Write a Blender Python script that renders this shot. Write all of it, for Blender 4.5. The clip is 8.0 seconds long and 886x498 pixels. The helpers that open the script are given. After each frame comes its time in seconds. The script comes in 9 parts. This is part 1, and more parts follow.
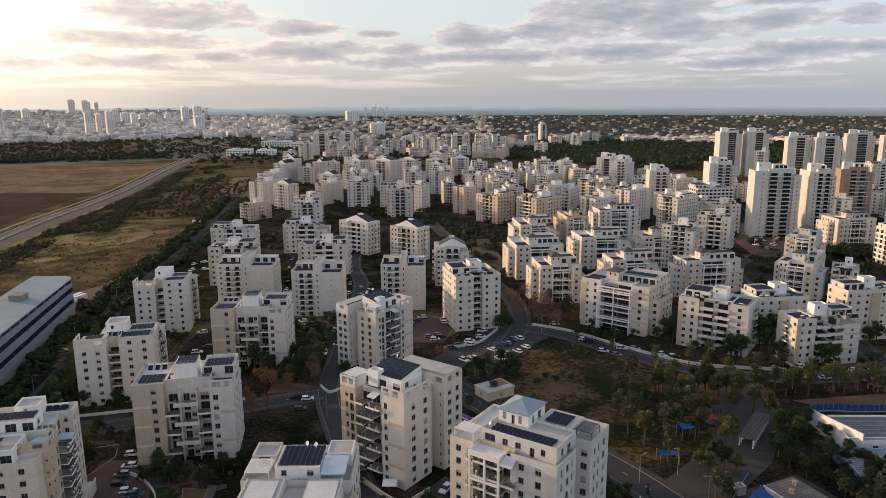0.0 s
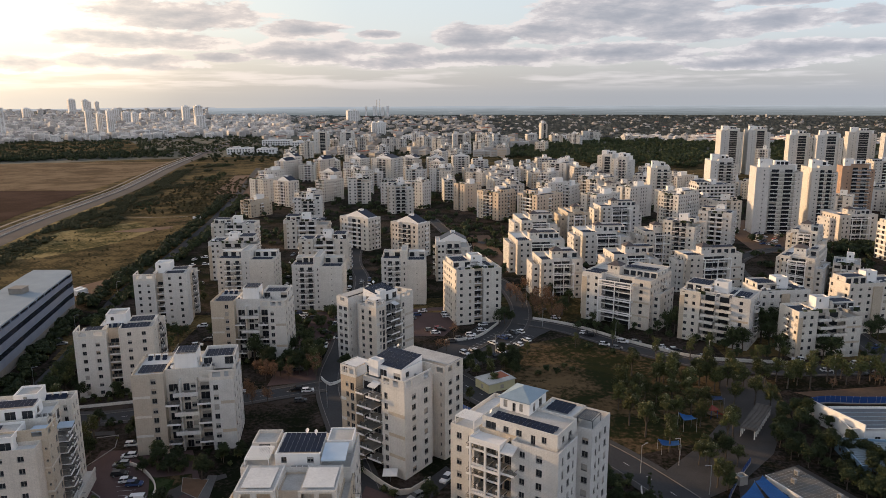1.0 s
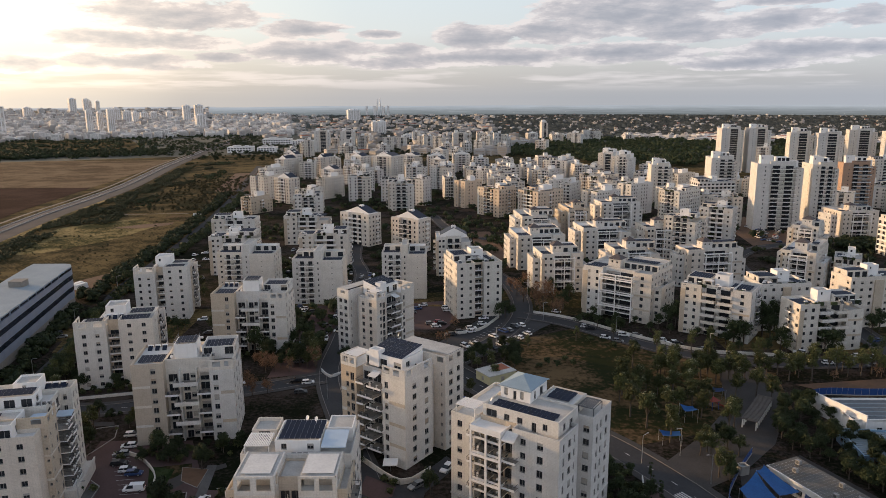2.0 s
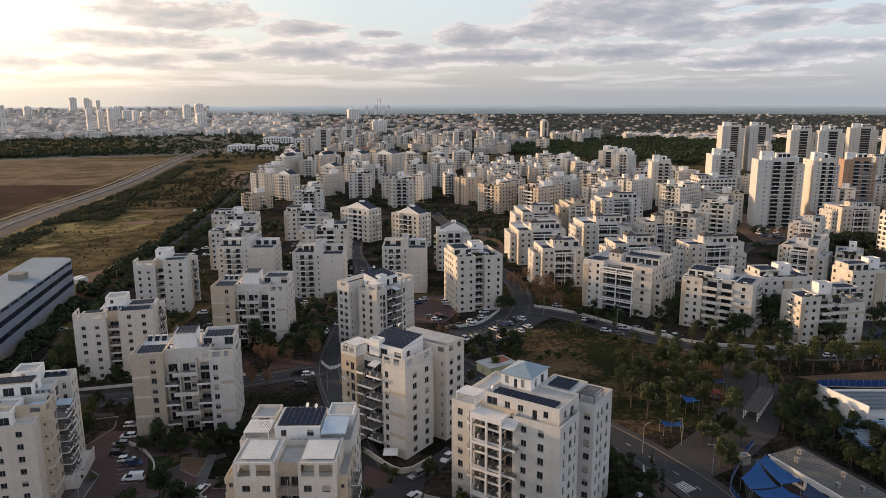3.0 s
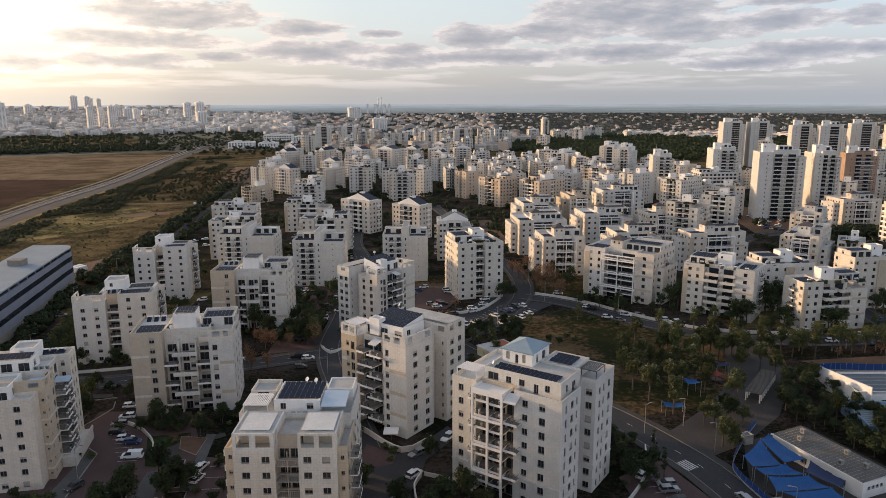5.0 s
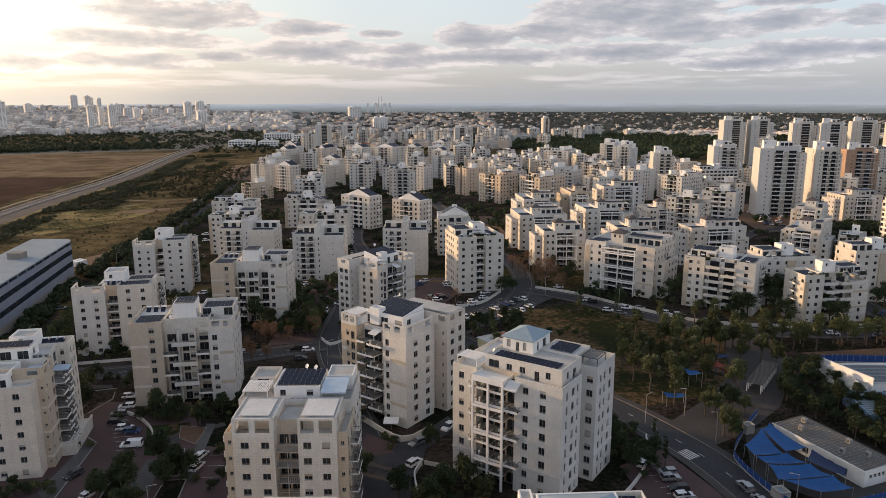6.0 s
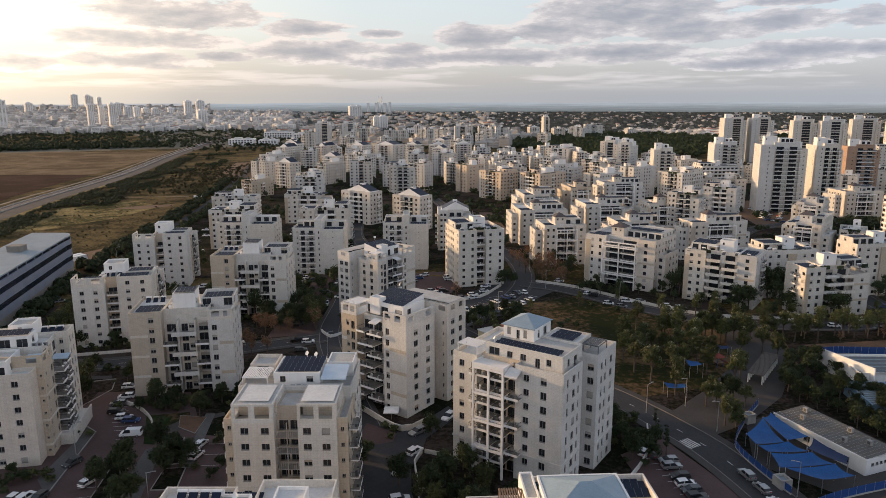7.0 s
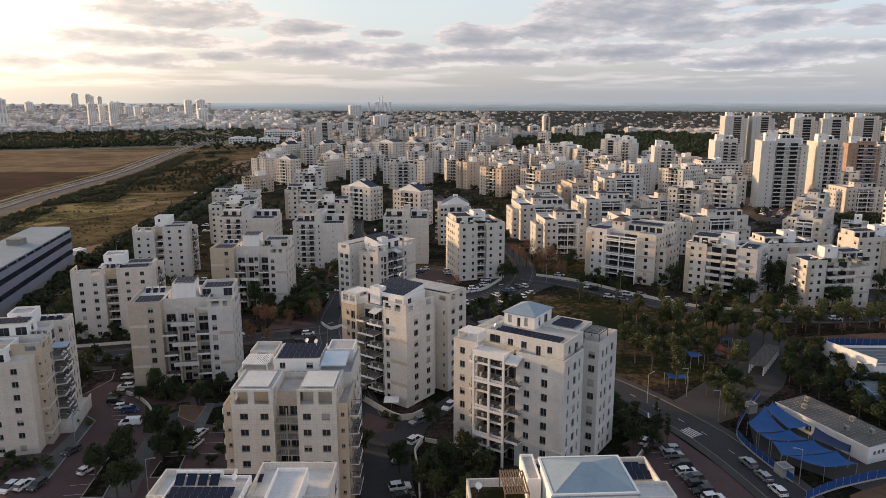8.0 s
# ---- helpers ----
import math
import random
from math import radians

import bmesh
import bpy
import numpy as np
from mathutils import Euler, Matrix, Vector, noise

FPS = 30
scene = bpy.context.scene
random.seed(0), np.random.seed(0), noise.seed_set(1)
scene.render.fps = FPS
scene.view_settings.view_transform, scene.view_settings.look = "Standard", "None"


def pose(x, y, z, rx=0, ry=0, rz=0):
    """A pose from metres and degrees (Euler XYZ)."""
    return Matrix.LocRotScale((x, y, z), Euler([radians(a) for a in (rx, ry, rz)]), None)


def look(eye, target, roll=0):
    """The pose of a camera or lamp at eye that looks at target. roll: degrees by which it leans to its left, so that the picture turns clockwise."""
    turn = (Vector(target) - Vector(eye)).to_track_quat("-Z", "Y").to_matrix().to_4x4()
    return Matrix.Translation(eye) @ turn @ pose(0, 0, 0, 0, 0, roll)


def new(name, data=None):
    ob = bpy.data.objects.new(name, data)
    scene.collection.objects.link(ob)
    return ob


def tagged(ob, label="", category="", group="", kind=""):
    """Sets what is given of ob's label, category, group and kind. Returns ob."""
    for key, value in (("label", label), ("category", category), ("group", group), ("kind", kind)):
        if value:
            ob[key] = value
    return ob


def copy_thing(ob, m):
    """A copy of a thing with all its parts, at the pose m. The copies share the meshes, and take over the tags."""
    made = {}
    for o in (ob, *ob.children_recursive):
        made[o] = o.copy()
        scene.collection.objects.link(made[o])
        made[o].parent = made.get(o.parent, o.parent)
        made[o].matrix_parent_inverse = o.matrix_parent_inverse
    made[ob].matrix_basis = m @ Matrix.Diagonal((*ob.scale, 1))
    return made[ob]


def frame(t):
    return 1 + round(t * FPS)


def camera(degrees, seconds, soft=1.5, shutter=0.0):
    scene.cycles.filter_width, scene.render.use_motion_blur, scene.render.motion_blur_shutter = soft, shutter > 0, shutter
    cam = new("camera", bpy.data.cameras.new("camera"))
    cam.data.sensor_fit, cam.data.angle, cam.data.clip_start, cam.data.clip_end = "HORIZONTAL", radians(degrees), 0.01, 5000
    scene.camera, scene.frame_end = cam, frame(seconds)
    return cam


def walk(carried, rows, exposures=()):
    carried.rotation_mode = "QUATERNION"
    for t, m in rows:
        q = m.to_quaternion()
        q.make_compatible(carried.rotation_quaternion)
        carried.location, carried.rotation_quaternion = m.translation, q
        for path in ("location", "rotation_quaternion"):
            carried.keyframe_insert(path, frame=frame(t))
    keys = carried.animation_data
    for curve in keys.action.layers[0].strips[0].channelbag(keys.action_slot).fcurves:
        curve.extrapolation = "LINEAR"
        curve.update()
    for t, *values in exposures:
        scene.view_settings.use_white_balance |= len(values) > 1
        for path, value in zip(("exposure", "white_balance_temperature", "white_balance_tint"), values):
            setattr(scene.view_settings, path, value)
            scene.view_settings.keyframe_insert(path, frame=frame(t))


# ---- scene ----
# ---- camera ----
# A drone that sinks straight down while it looks over the town.
cam = camera(64.0, 8.0, soft=0.75)
PATH = [
    (0.0, -0.000, -0.000, 101.000, -12.050, 0.000, -0.350),
    (1.0, -0.059, -0.053, 98.057, -12.039, 0.050, -0.321),
    (2.0, -0.118, -0.105, 95.141, -12.036, 0.087, -0.292),
    (3.0, -0.176, -0.158, 92.247, -12.038, 0.114, -0.263),
    (4.0, -0.235, -0.211, 89.372, -12.044, 0.135, -0.234),
    (5.0, -0.294, -0.263, 86.514, -12.050, 0.151, -0.206),
    (6.0, -0.353, -0.316, 83.668, -12.056, 0.167, -0.177),
    (7.0, -0.411, -0.369, 80.831, -12.058, 0.185, -0.148),
    (8.0, -0.470, -0.421, 78.000, -12.055, 0.207, -0.119),
]
walk(cam, [(t, pose(x, y, z, 90 + pitch, 0, yaw) @ pose(0, 0, 0, 0, 0, lean)) for t, x, y, z, pitch, yaw, lean in PATH])

# ---- light ----
SUN_AZ, SUN_EL = -66.0, 9.0          # degrees from the view's heading, and above the horizon
sun_dir = Vector((math.sin(radians(SUN_AZ)) * math.cos(radians(SUN_EL)), math.cos(radians(SUN_AZ)) * math.cos(radians(SUN_EL)), math.sin(radians(SUN_EL))))
sun = new("sun", bpy.data.lights.new("sun", "SUN"))
sun.data.energy, sun.data.angle, sun.data.color = 3.6, radians(2.0), (1.0, 0.645, 0.35)
sun.matrix_world = look(sun_dir * 100, (0, 0, 0))
scene.view_settings.exposure = 0.25

world = bpy.data.worlds.new("sky")
scene.world = world
world.use_nodes = True


def node(tree, kind, **sets):
    n = tree.nodes.new(kind)
    for key, value in sets.items():
        if key in ("operation", "blend_type", "data_type", "sky_type", "sun_disc", "sun_elevation", "sun_rotation", "noise_dimensions", "offset", "offset_frequency", "squash", "interpolation_type", "feature", "air_density", "dust_density", "ozone_density", "altitude", "normalize", "clamp"):
            setattr(n, key, value)
        else:
            n.inputs[key.replace("_", " ")].default_value = value
    return n


def ramp(tree, stops):
    n = tree.nodes.new("ShaderNodeValToRGB")
    while len(n.color_ramp.elements) < len(stops):
        n.color_ramp.elements.new(0.5)
    for e, (p, c) in zip(n.color_ramp.elements, stops):
        e.position, e.color = p, (*c, 1) if len(c) == 3 else c
    return n


# banks of flat cumulus in front: bearing, height, half width, half height, all in degrees
BANKS = [(-20.2, 6.0, 5.4, 0.93), (-22.3, 4.2, 5.3, 0.58), (-30.2, 2.4, 2.3, 0.48), (-22.9, 2.7, 3.9, 0.55), (-10.6, 5.1, 2.7, 0.57), (-9.8, 3.5, 4.1, 0.75),
         (-16.9, 3.0, 1.8, 0.29), (-4.9, 4.8, 1.6, 0.29), (-2.6, 3.7, 1.8, 0.42), (2.5, 4.6, 2.7, 0.84), (8.7, 4.9, 3.2, 0.78), (14.3, 6.1, 6.1, 1.36),
         (19.0, 4.7, 3.3, 0.71), (24.4, 5.3, 3.3, 0.64), (29.9, 5.3, 1.6, 0.65), (25.5, 3.2, 4.1, 0.58), (30.3, 3.2, 1.3, 0.44), (13.9, 3.3, 5.2, 0.58),
         (4.2, 3.1, 5.7, 0.55), (22.9, 2.4, 4.3, 0.43), (-3.7, 2.7, 3.3, 0.38), (25.0, 6.5, 2.7, 0.26)]


def build_sky(tree):
    tree.nodes.clear()
    L = tree.links.new

    def calc(op, a, b=None, c=None):
        n = node(tree, "ShaderNodeMath", operation=op)
        for k, v in enumerate((a, b, c)):
            if v is None:
                continue
            if isinstance(v, (int, float)):
                n.inputs[k].default_value = v
            else:
                L(v, n.inputs[k])
        return n.outputs[0]

    def ease(v, lo, hi, a=0.0, b=1.0):
        n = node(tree, "ShaderNodeMapRange", interpolation_type="SMOOTHSTEP")
        n.inputs[1].default_value, n.inputs[2].default_value, n.inputs[3].default_value, n.inputs[4].default_value = lo, hi, a, b
        L(v, n.inputs[0])
        return n.outputs[0]

    def blend(kind, fac, a, b):
        n = node(tree, "ShaderNodeMix", data_type="RGBA", blend_type=kind)
        if isinstance(fac, float):
            n.inputs["Factor"].default_value = fac
        else:
            L(fac, n.inputs["Factor"])
        L(a, n.inputs["A"]), L(b, n.inputs["B"])
        return n.outputs[2]

    def shade(v, stops):
        n = ramp(tree, stops)
        L(v, n.inputs[0])
        return n.outputs[0]

    def fog(vec, scale, detail, rough, shift=(0, 0, 0), stretch=(1, 1, 1)):
        m = node(tree, "ShaderNodeMapping")
        m.inputs["Location"].default_value, m.inputs["Scale"].default_value = shift, stretch
        L(vec, m.inputs["Vector"])
        n = node(tree, "ShaderNodeTexNoise", Scale=scale, Detail=detail, Roughness=rough)
        L(m.outputs[0], n.inputs["Vector"])
        return n.outputs["Fac"]

    out = node(tree, "ShaderNodeOutputWorld")
    bg = node(tree, "ShaderNodeBackground", Strength=1.0)
    L(bg.outputs[0], out.inputs[0])
    sky = node(tree, "ShaderNodeTexSky", sky_type="NISHITA", sun_disc=False, sun_elevation=radians(SUN_EL), sun_rotation=radians(SUN_AZ), air_density=1.0, dust_density=1.5)
    dim = node(tree, "ShaderNodeVectorMath", operation="SCALE", Scale=0.12)
    L(sky.outputs[0], dim.inputs[0])
    tc = node(tree, "ShaderNodeTexCoord")
    sep = node(tree, "ShaderNodeSeparateXYZ")
    L(tc.outputs["Generated"], sep.inputs[0])
    X, Y, Z = sep.outputs
    up = calc("MAXIMUM", Z, 0.0)
    az, el = calc("MULTIPLY", calc("ARCTAN2", X, Y), 57.2958), calc("MULTIPLY", calc("ARCSINE", Z), 57.2958)
    P = node(tree, "ShaderNodeCombineXYZ")
    L(az, P.inputs[0]), L(el, P.inputs[1])
    P = P.outputs[0]
    puff = fog(P, 1.0, 7.0, 0.61, (0, 0, 2.0), (0.28, 0.95, 1))
    puff_sunward = fog(P, 1.0, 7.0, 0.61, (-0.14, 0.30, 2.0), (0.28, 0.95, 1))
    wisp = fog(P, 1.0, 4.0, 0.55, (5, 3, 7), (0.11, 1.25, 1))
    # the nearest bank, in units of its own size
    gap = None
    for a, e, w, h in BANKS:
        d = node(tree, "ShaderNodeVectorMath", operation="SUBTRACT")
        d.inputs[1].default_value = (a, e, 0)
        q = node(tree, "ShaderNodeVectorMath", operation="MULTIPLY")
        q.inputs[1].default_value = (1 / w, 1 / h, 0)
        ln = node(tree, "ShaderNodeVectorMath", operation="LENGTH")
        L(P, d.inputs[0]), L(d.outputs[0], q.inputs[0]), L(q.outputs[0], ln.inputs[0])
        gap = ln.outputs["Value"] if gap is None else calc("MINIMUM", gap, ln.outputs["Value"])
    body = calc("SUBTRACT", 1.42, gap)
    body = calc("MULTIPLY_ADD", calc("SUBTRACT", puff, 0.5), 2.6, body)
    banks = ease(body, 0.02, 0.27)
    # thin layers that run together towards the horizon
    layer = calc("MULTIPLY", ease(wisp, 0.44, 0.62), calc("MULTIPLY", ease(el, 4.6, 2.0), ease(el, 0.3, 1.4)))
    # the deck of the rest of the sky, overhead and behind
    lift = calc("ADD", up, 0.12)
    deck = node(tree, "ShaderNodeCombineXYZ")
    L(calc("DIVIDE", X, lift), deck.inputs[0]), L(calc("DIVIDE", Y, lift), deck.inputs[1])
    broad = calc("MULTIPLY_ADD", fog(deck.outputs[0], 4.6, 5.0, 0.5, (3.0, 1.4, 0)), 0.34, fog(deck.outputs[0], 1.6, 2.0, 0.5, (3.0, 1.4, 0)))
    aside = calc("MAXIMUM", ease(el, 7.6, 10.5), ease(calc("ABSOLUTE", az), 32.5, 37.0))
    far_deck = calc("MULTIPLY", calc("MULTIPLY", ease(broad, 0.60, 0.69), aside), ease(el, 1.2, 3.2))
    some = calc("MAXIMUM", calc("MAXIMUM", banks, calc("MULTIPLY", layer, 0.75)), far_deck)
    # thick hearts are greyer than the rims, and the flanks towards the sun are brighter
    tone = calc("MULTIPLY_ADD", calc("SUBTRACT", puff, puff_sunward), -2.4, calc("MULTIPLY", body, 0.55))
    heart = shade(tone, [(0.0, (0.78, 0.71, 0.68)), (0.26, (0.56, 0.52, 0.525)), (0.62, (0.43, 0.42, 0.445)), (1.0, (0.36, 0.36, 0.395))])
    dot = node(tree, "ShaderNodeVectorMath", operation="DOT_PRODUCT")
    dot.inputs[1].default_value = Vector((math.sin(radians(-33)), math.cos(radians(-33)), 0.075)).normalized()
    L(tc.outputs["Generated"], dot.inputs[0])
    near = dot.outputs["Value"]
    glow = shade(near, [(0.0, (1.0, 1.07, 1.18)), (0.45, (0.86, 0.92, 1.0)), (0.70, (0.86, 0.90, 0.95)), (0.90, (0.98, 0.98, 0.98)), (0.97, (1.16, 1.11, 1.03)), (1.0, (1.75, 1.6, 1.35))])
    haze = shade(up, [(0.0, (0.47, 0.47, 0.49)), (0.022, (0.53, 0.51, 0.505)), (0.045, (0.62, 0.60, 0.585)), (0.085, (0.70, 0.73, 0.74)), (0.14, (0.70, 0.76, 0.79)), (0.5, (0.38, 0.45, 0.55)), (1.0, (0.24, 0.31, 0.42))])
    west = node(tree, "ShaderNodeVectorMath", operation="DOT_PRODUCT")
    west.inputs[1].default_value = Vector((math.sin(radians(-82)), math.cos(radians(-82)), 0.12)).normalized()
    L(tc.outputs["Generated"], west.inputs[0])
    glow = blend("MULTIPLY", 1.0, glow, shade(west.outputs["Value"], [(0.0, (1, 1, 1)), (0.62, (1.0, 1.0, 1.0)), (0.85, (1.7, 1.5, 1.28)), (1.0, (2.5, 2.05, 1.6))]))
    clear = blend("MIX", 0.85, dim.outputs[0], blend("MULTIPLY", 1.0, haze, glow))
    # towards the zenith the deck closes and darkens
    roofing = shade(up, [(0.0, (1, 1, 1)), (0.2, (1, 1, 1)), (0.45, (0.48, 0.51, 0.56)), (1.0, (0.345, 0.375, 0.43))])
    cloud = blend("MULTIPLY", 1.0, blend("MULTIPLY", 1.0, heart, glow), roofing)
    L(blend("MIX", calc("MULTIPLY", some, 0.94), clear, cloud), bg.inputs[0])


build_sky(world.node_tree)

# ---- materials ----
def surface(name, a, b, rough=0.8, scale=0.5, fine=6.0, bump=0.0, metal=0.0, random_tint=0.0, tiles=None, streaks=0.0, spec=0.4):
    """Two colours mixed by noise at two scales; tiles: (width, height, joint colour factor) of cladding on upright faces; streaks: rain stains."""
    m = bpy.data.materials.new(name)
    m.use_nodes = True
    t = m.node_tree
    L = t.links.new
    p = t.nodes["Principled BSDF"]
    p.inputs["Roughness"].default_value, p.inputs["Metallic"].default_value = rough, metal
    p.inputs["Specular IOR Level"].default_value = spec
    tc = node(t, "ShaderNodeTexCoord")
    n1 = node(t, "ShaderNodeTexNoise", Scale=scale, Detail=4.0, Roughness=0.6)
    n2 = node(t, "ShaderNodeTexNoise", Scale=fine, Detail=3.0, Roughness=0.7)
    L(tc.outputs["Object"], n1.inputs["Vector"]), L(tc.outputs["Object"], n2.inputs["Vector"])
    add = node(t, "ShaderNodeMath", operation="ADD")
    L(n1.outputs["Fac"], add.inputs[0]), L(n2.outputs["Fac"], add.inputs[1])
    mr = node(t, "ShaderNodeMapRange")
    mr.inputs[1].default_value, mr.inputs[2].default_value = 0.7, 1.3
    L(add.outputs[0], mr.inputs[0])
    mix = node(t, "ShaderNodeMix", data_type="RGBA")
    mix.inputs["A"].default_value, mix.inputs["B"].default_value = (*a, 1), (*b, 1)
    L(mr.outputs[0], mix.inputs["Factor"])
    col = mix.outputs[2]
    if tiles:
        sep = node(t, "ShaderNodeSeparateXYZ")
        L(tc.outputs["Object"], sep.inputs[0])
        xy = node(t, "ShaderNodeMath", operation="ADD")
        L(sep.outputs[0], xy.inputs[0]), L(sep.outputs[1], xy.inputs[1])
        uv = node(t, "ShaderNodeCombineXYZ")
        L(xy.outputs[0], uv.inputs[0]), L(sep.outputs[2], uv.inputs[1])
        br = node(t, "ShaderNodeTexBrick", offset=0.0, Scale=1.0, Mortar_Size=0.012, Brick_Width=tiles[0], Row_Height=tiles[1])
        br.inputs["Color1"].default_value, br.inputs["Color2"].default_value, br.inputs["Mortar"].default_value = (1, 1, 1, 1), (0.93, 0.925, 0.92, 1), (tiles[2], tiles[2], tiles[2], 1)
        L(uv.outputs[0], br.inputs["Vector"])
        mul = node(t, "ShaderNodeMix", data_type="RGBA", blend_type="MULTIPLY", Factor=1.0)
        L(col, mul.inputs["A"]), L(br.outputs["Color"], mul.inputs["B"])
        col = mul.outputs[2]
    if streaks:
        mp = node(t, "ShaderNodeMapping")
        mp.inputs["Scale"].default_value = (1.3, 1.3, 0.06)
        L(tc.outputs["Object"], mp.inputs["Vector"])
        st = node(t, "ShaderNodeTexNoise", Scale=1.0, Detail=5.0, Roughness=0.6)
        L(mp.outputs[0], st.inputs["Vector"])
        sr = node(t, "ShaderNodeMapRange")
        sr.inputs[1].default_value, sr.inputs[2].default_value = 0.45, 0.75
        sr.inputs[3].default_value, sr.inputs[4].default_value = 1.0, 1.0 - streaks
        L(st.outputs["Fac"], sr.inputs[0])
        mul = node(t, "ShaderNodeMix", data_type="RGBA", blend_type="MULTIPLY", Factor=1.0)
        L(col, mul.inputs["A"]), L(sr.outputs[0], mul.inputs["B"])
        col = mul.outputs[2]
    if random_tint:
        oi = node(t, "ShaderNodeObjectInfo")
        rr = ramp(t, [(0.0, (1, 1 - random_tint * 0.5, 1 - random_tint)), (0.35, (1, 0.97, 0.92)), (0.7, (1, 1, 1)), (1.0, (1 - random_tint * 0.6, 1 - random_tint * 0.6, 1 - random_tint * 0.55))])
        L(oi.outputs["Random"], rr.inputs[0])
        mul = node(t, "ShaderNodeMix", data_type="RGBA", blend_type="MULTIPLY", Factor=1.0)
        L(col, mul.inputs["A"]), L(rr.outputs[0], mul.inputs["B"])
        col = mul.outputs[2]
    L(col, p.inputs["Base Color"])
    if bump:
        bp = node(t, "ShaderNodeBump", Strength=bump, Distance=0.05)
        L(n2.outputs["Fac"], bp.inputs["Height"]), L(bp.outputs[0], p.inputs["Normal"])
    return m


def island(name, a, b, rough=0.8, c=None, bump=False):
    """Colour by random per loose piece, for joined leaves, clumps and far houses."""
    m = bpy.data.materials.new(name)
    m.use_nodes = True
    t = m.node_tree
    L = t.links.new
    p = t.nodes["Principled BSDF"]
    p.inputs["Roughness"].default_value = rough
    p.inputs["Specular IOR Level"].default_value = 0.25
    g = node(t, "ShaderNodeNewGeometry")
    oi = node(t, "ShaderNodeObjectInfo")
    r = ramp(t, [(0.0, a), (0.5, c or tuple((i + j) / 2 for i, j in zip(a, b))), (1.0, b)])
    L(g.outputs["Random Per Island"], r.inputs[0])
    hv = node(t, "ShaderNodeMapRange")
    hv.inputs[3].default_value, hv.inputs[4].default_value = 0.7, 1.25
    L(oi.outputs["Random"], hv.inputs[0])
    mul = node(t, "ShaderNodeMix", data_type="RGBA", blend_type="MULTIPLY", Factor=1.0)
    L(r.outputs[0], mul.inputs["A"]), L(hv.outputs[0], mul.inputs["B"])
    L(mul.outputs[2], p.inputs["Base Color"])
    return m


def land(name, stops, big, fine, bump=0.25, patch=0.012):
    """Ground cover: colours run through several stops by noise at three scales."""
    m = bpy.data.materials.new(name)
    m.use_nodes = True
    t = m.node_tree
    L = t.links.new
    p = t.nodes["Principled BSDF"]
    p.inputs["Roughness"].default_value, p.inputs["Specular IOR Level"].default_value = 1.0, 0.03
    tc = node(t, "ShaderNodeTexCoord")
    total = None
    for sc, wt in ((patch, 0.9), (big, 0.9), (fine, 0.8)):
        n = node(t, "ShaderNodeTexNoise", Scale=sc, Detail=4.0, Roughness=0.65)
        L(tc.outputs["Object"], n.inputs["Vector"])
        k = node(t, "ShaderNodeMath", operation="MULTIPLY_ADD")
        k.inputs[1].default_value = wt
        L(n.outputs["Fac"], k.inputs[0])
        if total:
            L(total.outputs[0], k.inputs[2])
        else:
            k.inputs[2].default_value = -0.8
        total = k
        last = n
    r = ramp(t, [(0.5 + (q - 0.5) * 0.5, c) for q, c in stops])
    L(total.outputs[0], r.inputs[0]), L(r.outputs[0], p.inputs["Base Color"])
    bp = node(t, "ShaderNodeBump", Strength=bump, Distance=0.2)
    L(last.outputs["Fac"], bp.inputs["Height"]), L(bp.outputs[0], p.inputs["Normal"])
    return m


STONE = surface("cream_stone_cladding", (0.615, 0.598, 0.562), (0.765, 0.752, 0.722), 0.75, 0.25, 3.0, 0.15, random_tint=0.14, tiles=(0.6, 0.33, 0.7), streaks=0.07)
BEIGE = surface("beige_stone_cladding", (0.51, 0.445, 0.36), (0.62, 0.55, 0.455), 0.78, 0.3, 3.0, 0.15, random_tint=0.14, tiles=(0.6, 0.33, 0.7), streaks=0.07)
# beige stone raised to peach: low sunlight is put into the colour
SUNBEIGE = surface("beige_stone_sunlit_tone", (0.60, 0.50, 0.40), (0.70, 0.60, 0.49), 0.78, 0.3, 3.0, 0.15, random_tint=0.1, tiles=(0.6, 0.33, 0.7), streaks=0.07)
ORANGE = surface("orange_brown_cladding", (0.4, 0.26, 0.18), (0.5, 0.34, 0.24), 0.8, 0.3, 3.0, 0.1, tiles=(0.6, 0.33, 0.7), streaks=0.1)
WHITE = surface("white_plaster", (0.79, 0.78, 0.76), (0.87, 0.86, 0.84), 0.8, 0.4, 5.0, 0.1, streaks=0.07)
ROOF = surface("roof_membrane", (0.36, 0.35, 0.33), (0.56, 0.55, 0.52), 0.85, 0.25, 2.5, 0.1)
PALEROOF = surface("whitewashed_roof", (0.55, 0.55, 0.54), (0.72, 0.72, 0.70), 0.8, 0.2, 2.0, 0.1)
GLASS = surface("dark_window_glass", (0.020, 0.024, 0.030), (0.045, 0.050, 0.058), 0.12, 0.4, 2.0, random_tint=0.2, spec=0.4)
SHUTTER = surface("grey_roller_shutter", (0.38, 0.36, 0.33), (0.48, 0.46, 0.43), 0.6, 1.0, 8.0, random_tint=0.3, tiles=(9.0, 0.09, 0.72))
FRAME = surface("window_frame", (0.22, 0.215, 0.21), (0.32, 0.315, 0.305), 0.5, 1.0, 8.0)
# taupe for bases and clutter; on balcony floors it paints in shade
SHADE = surface("taupe_with_loggia_shade", (0.20, 0.185, 0.165), (0.30, 0.28, 0.25), 0.85, 0.6, 4.0)
PANEL = surface("solar_panel", (0.012, 0.018, 0.035), (0.022, 0.032, 0.06), 0.42, 0.5, 3.0, random_tint=0.2, spec=0.14)
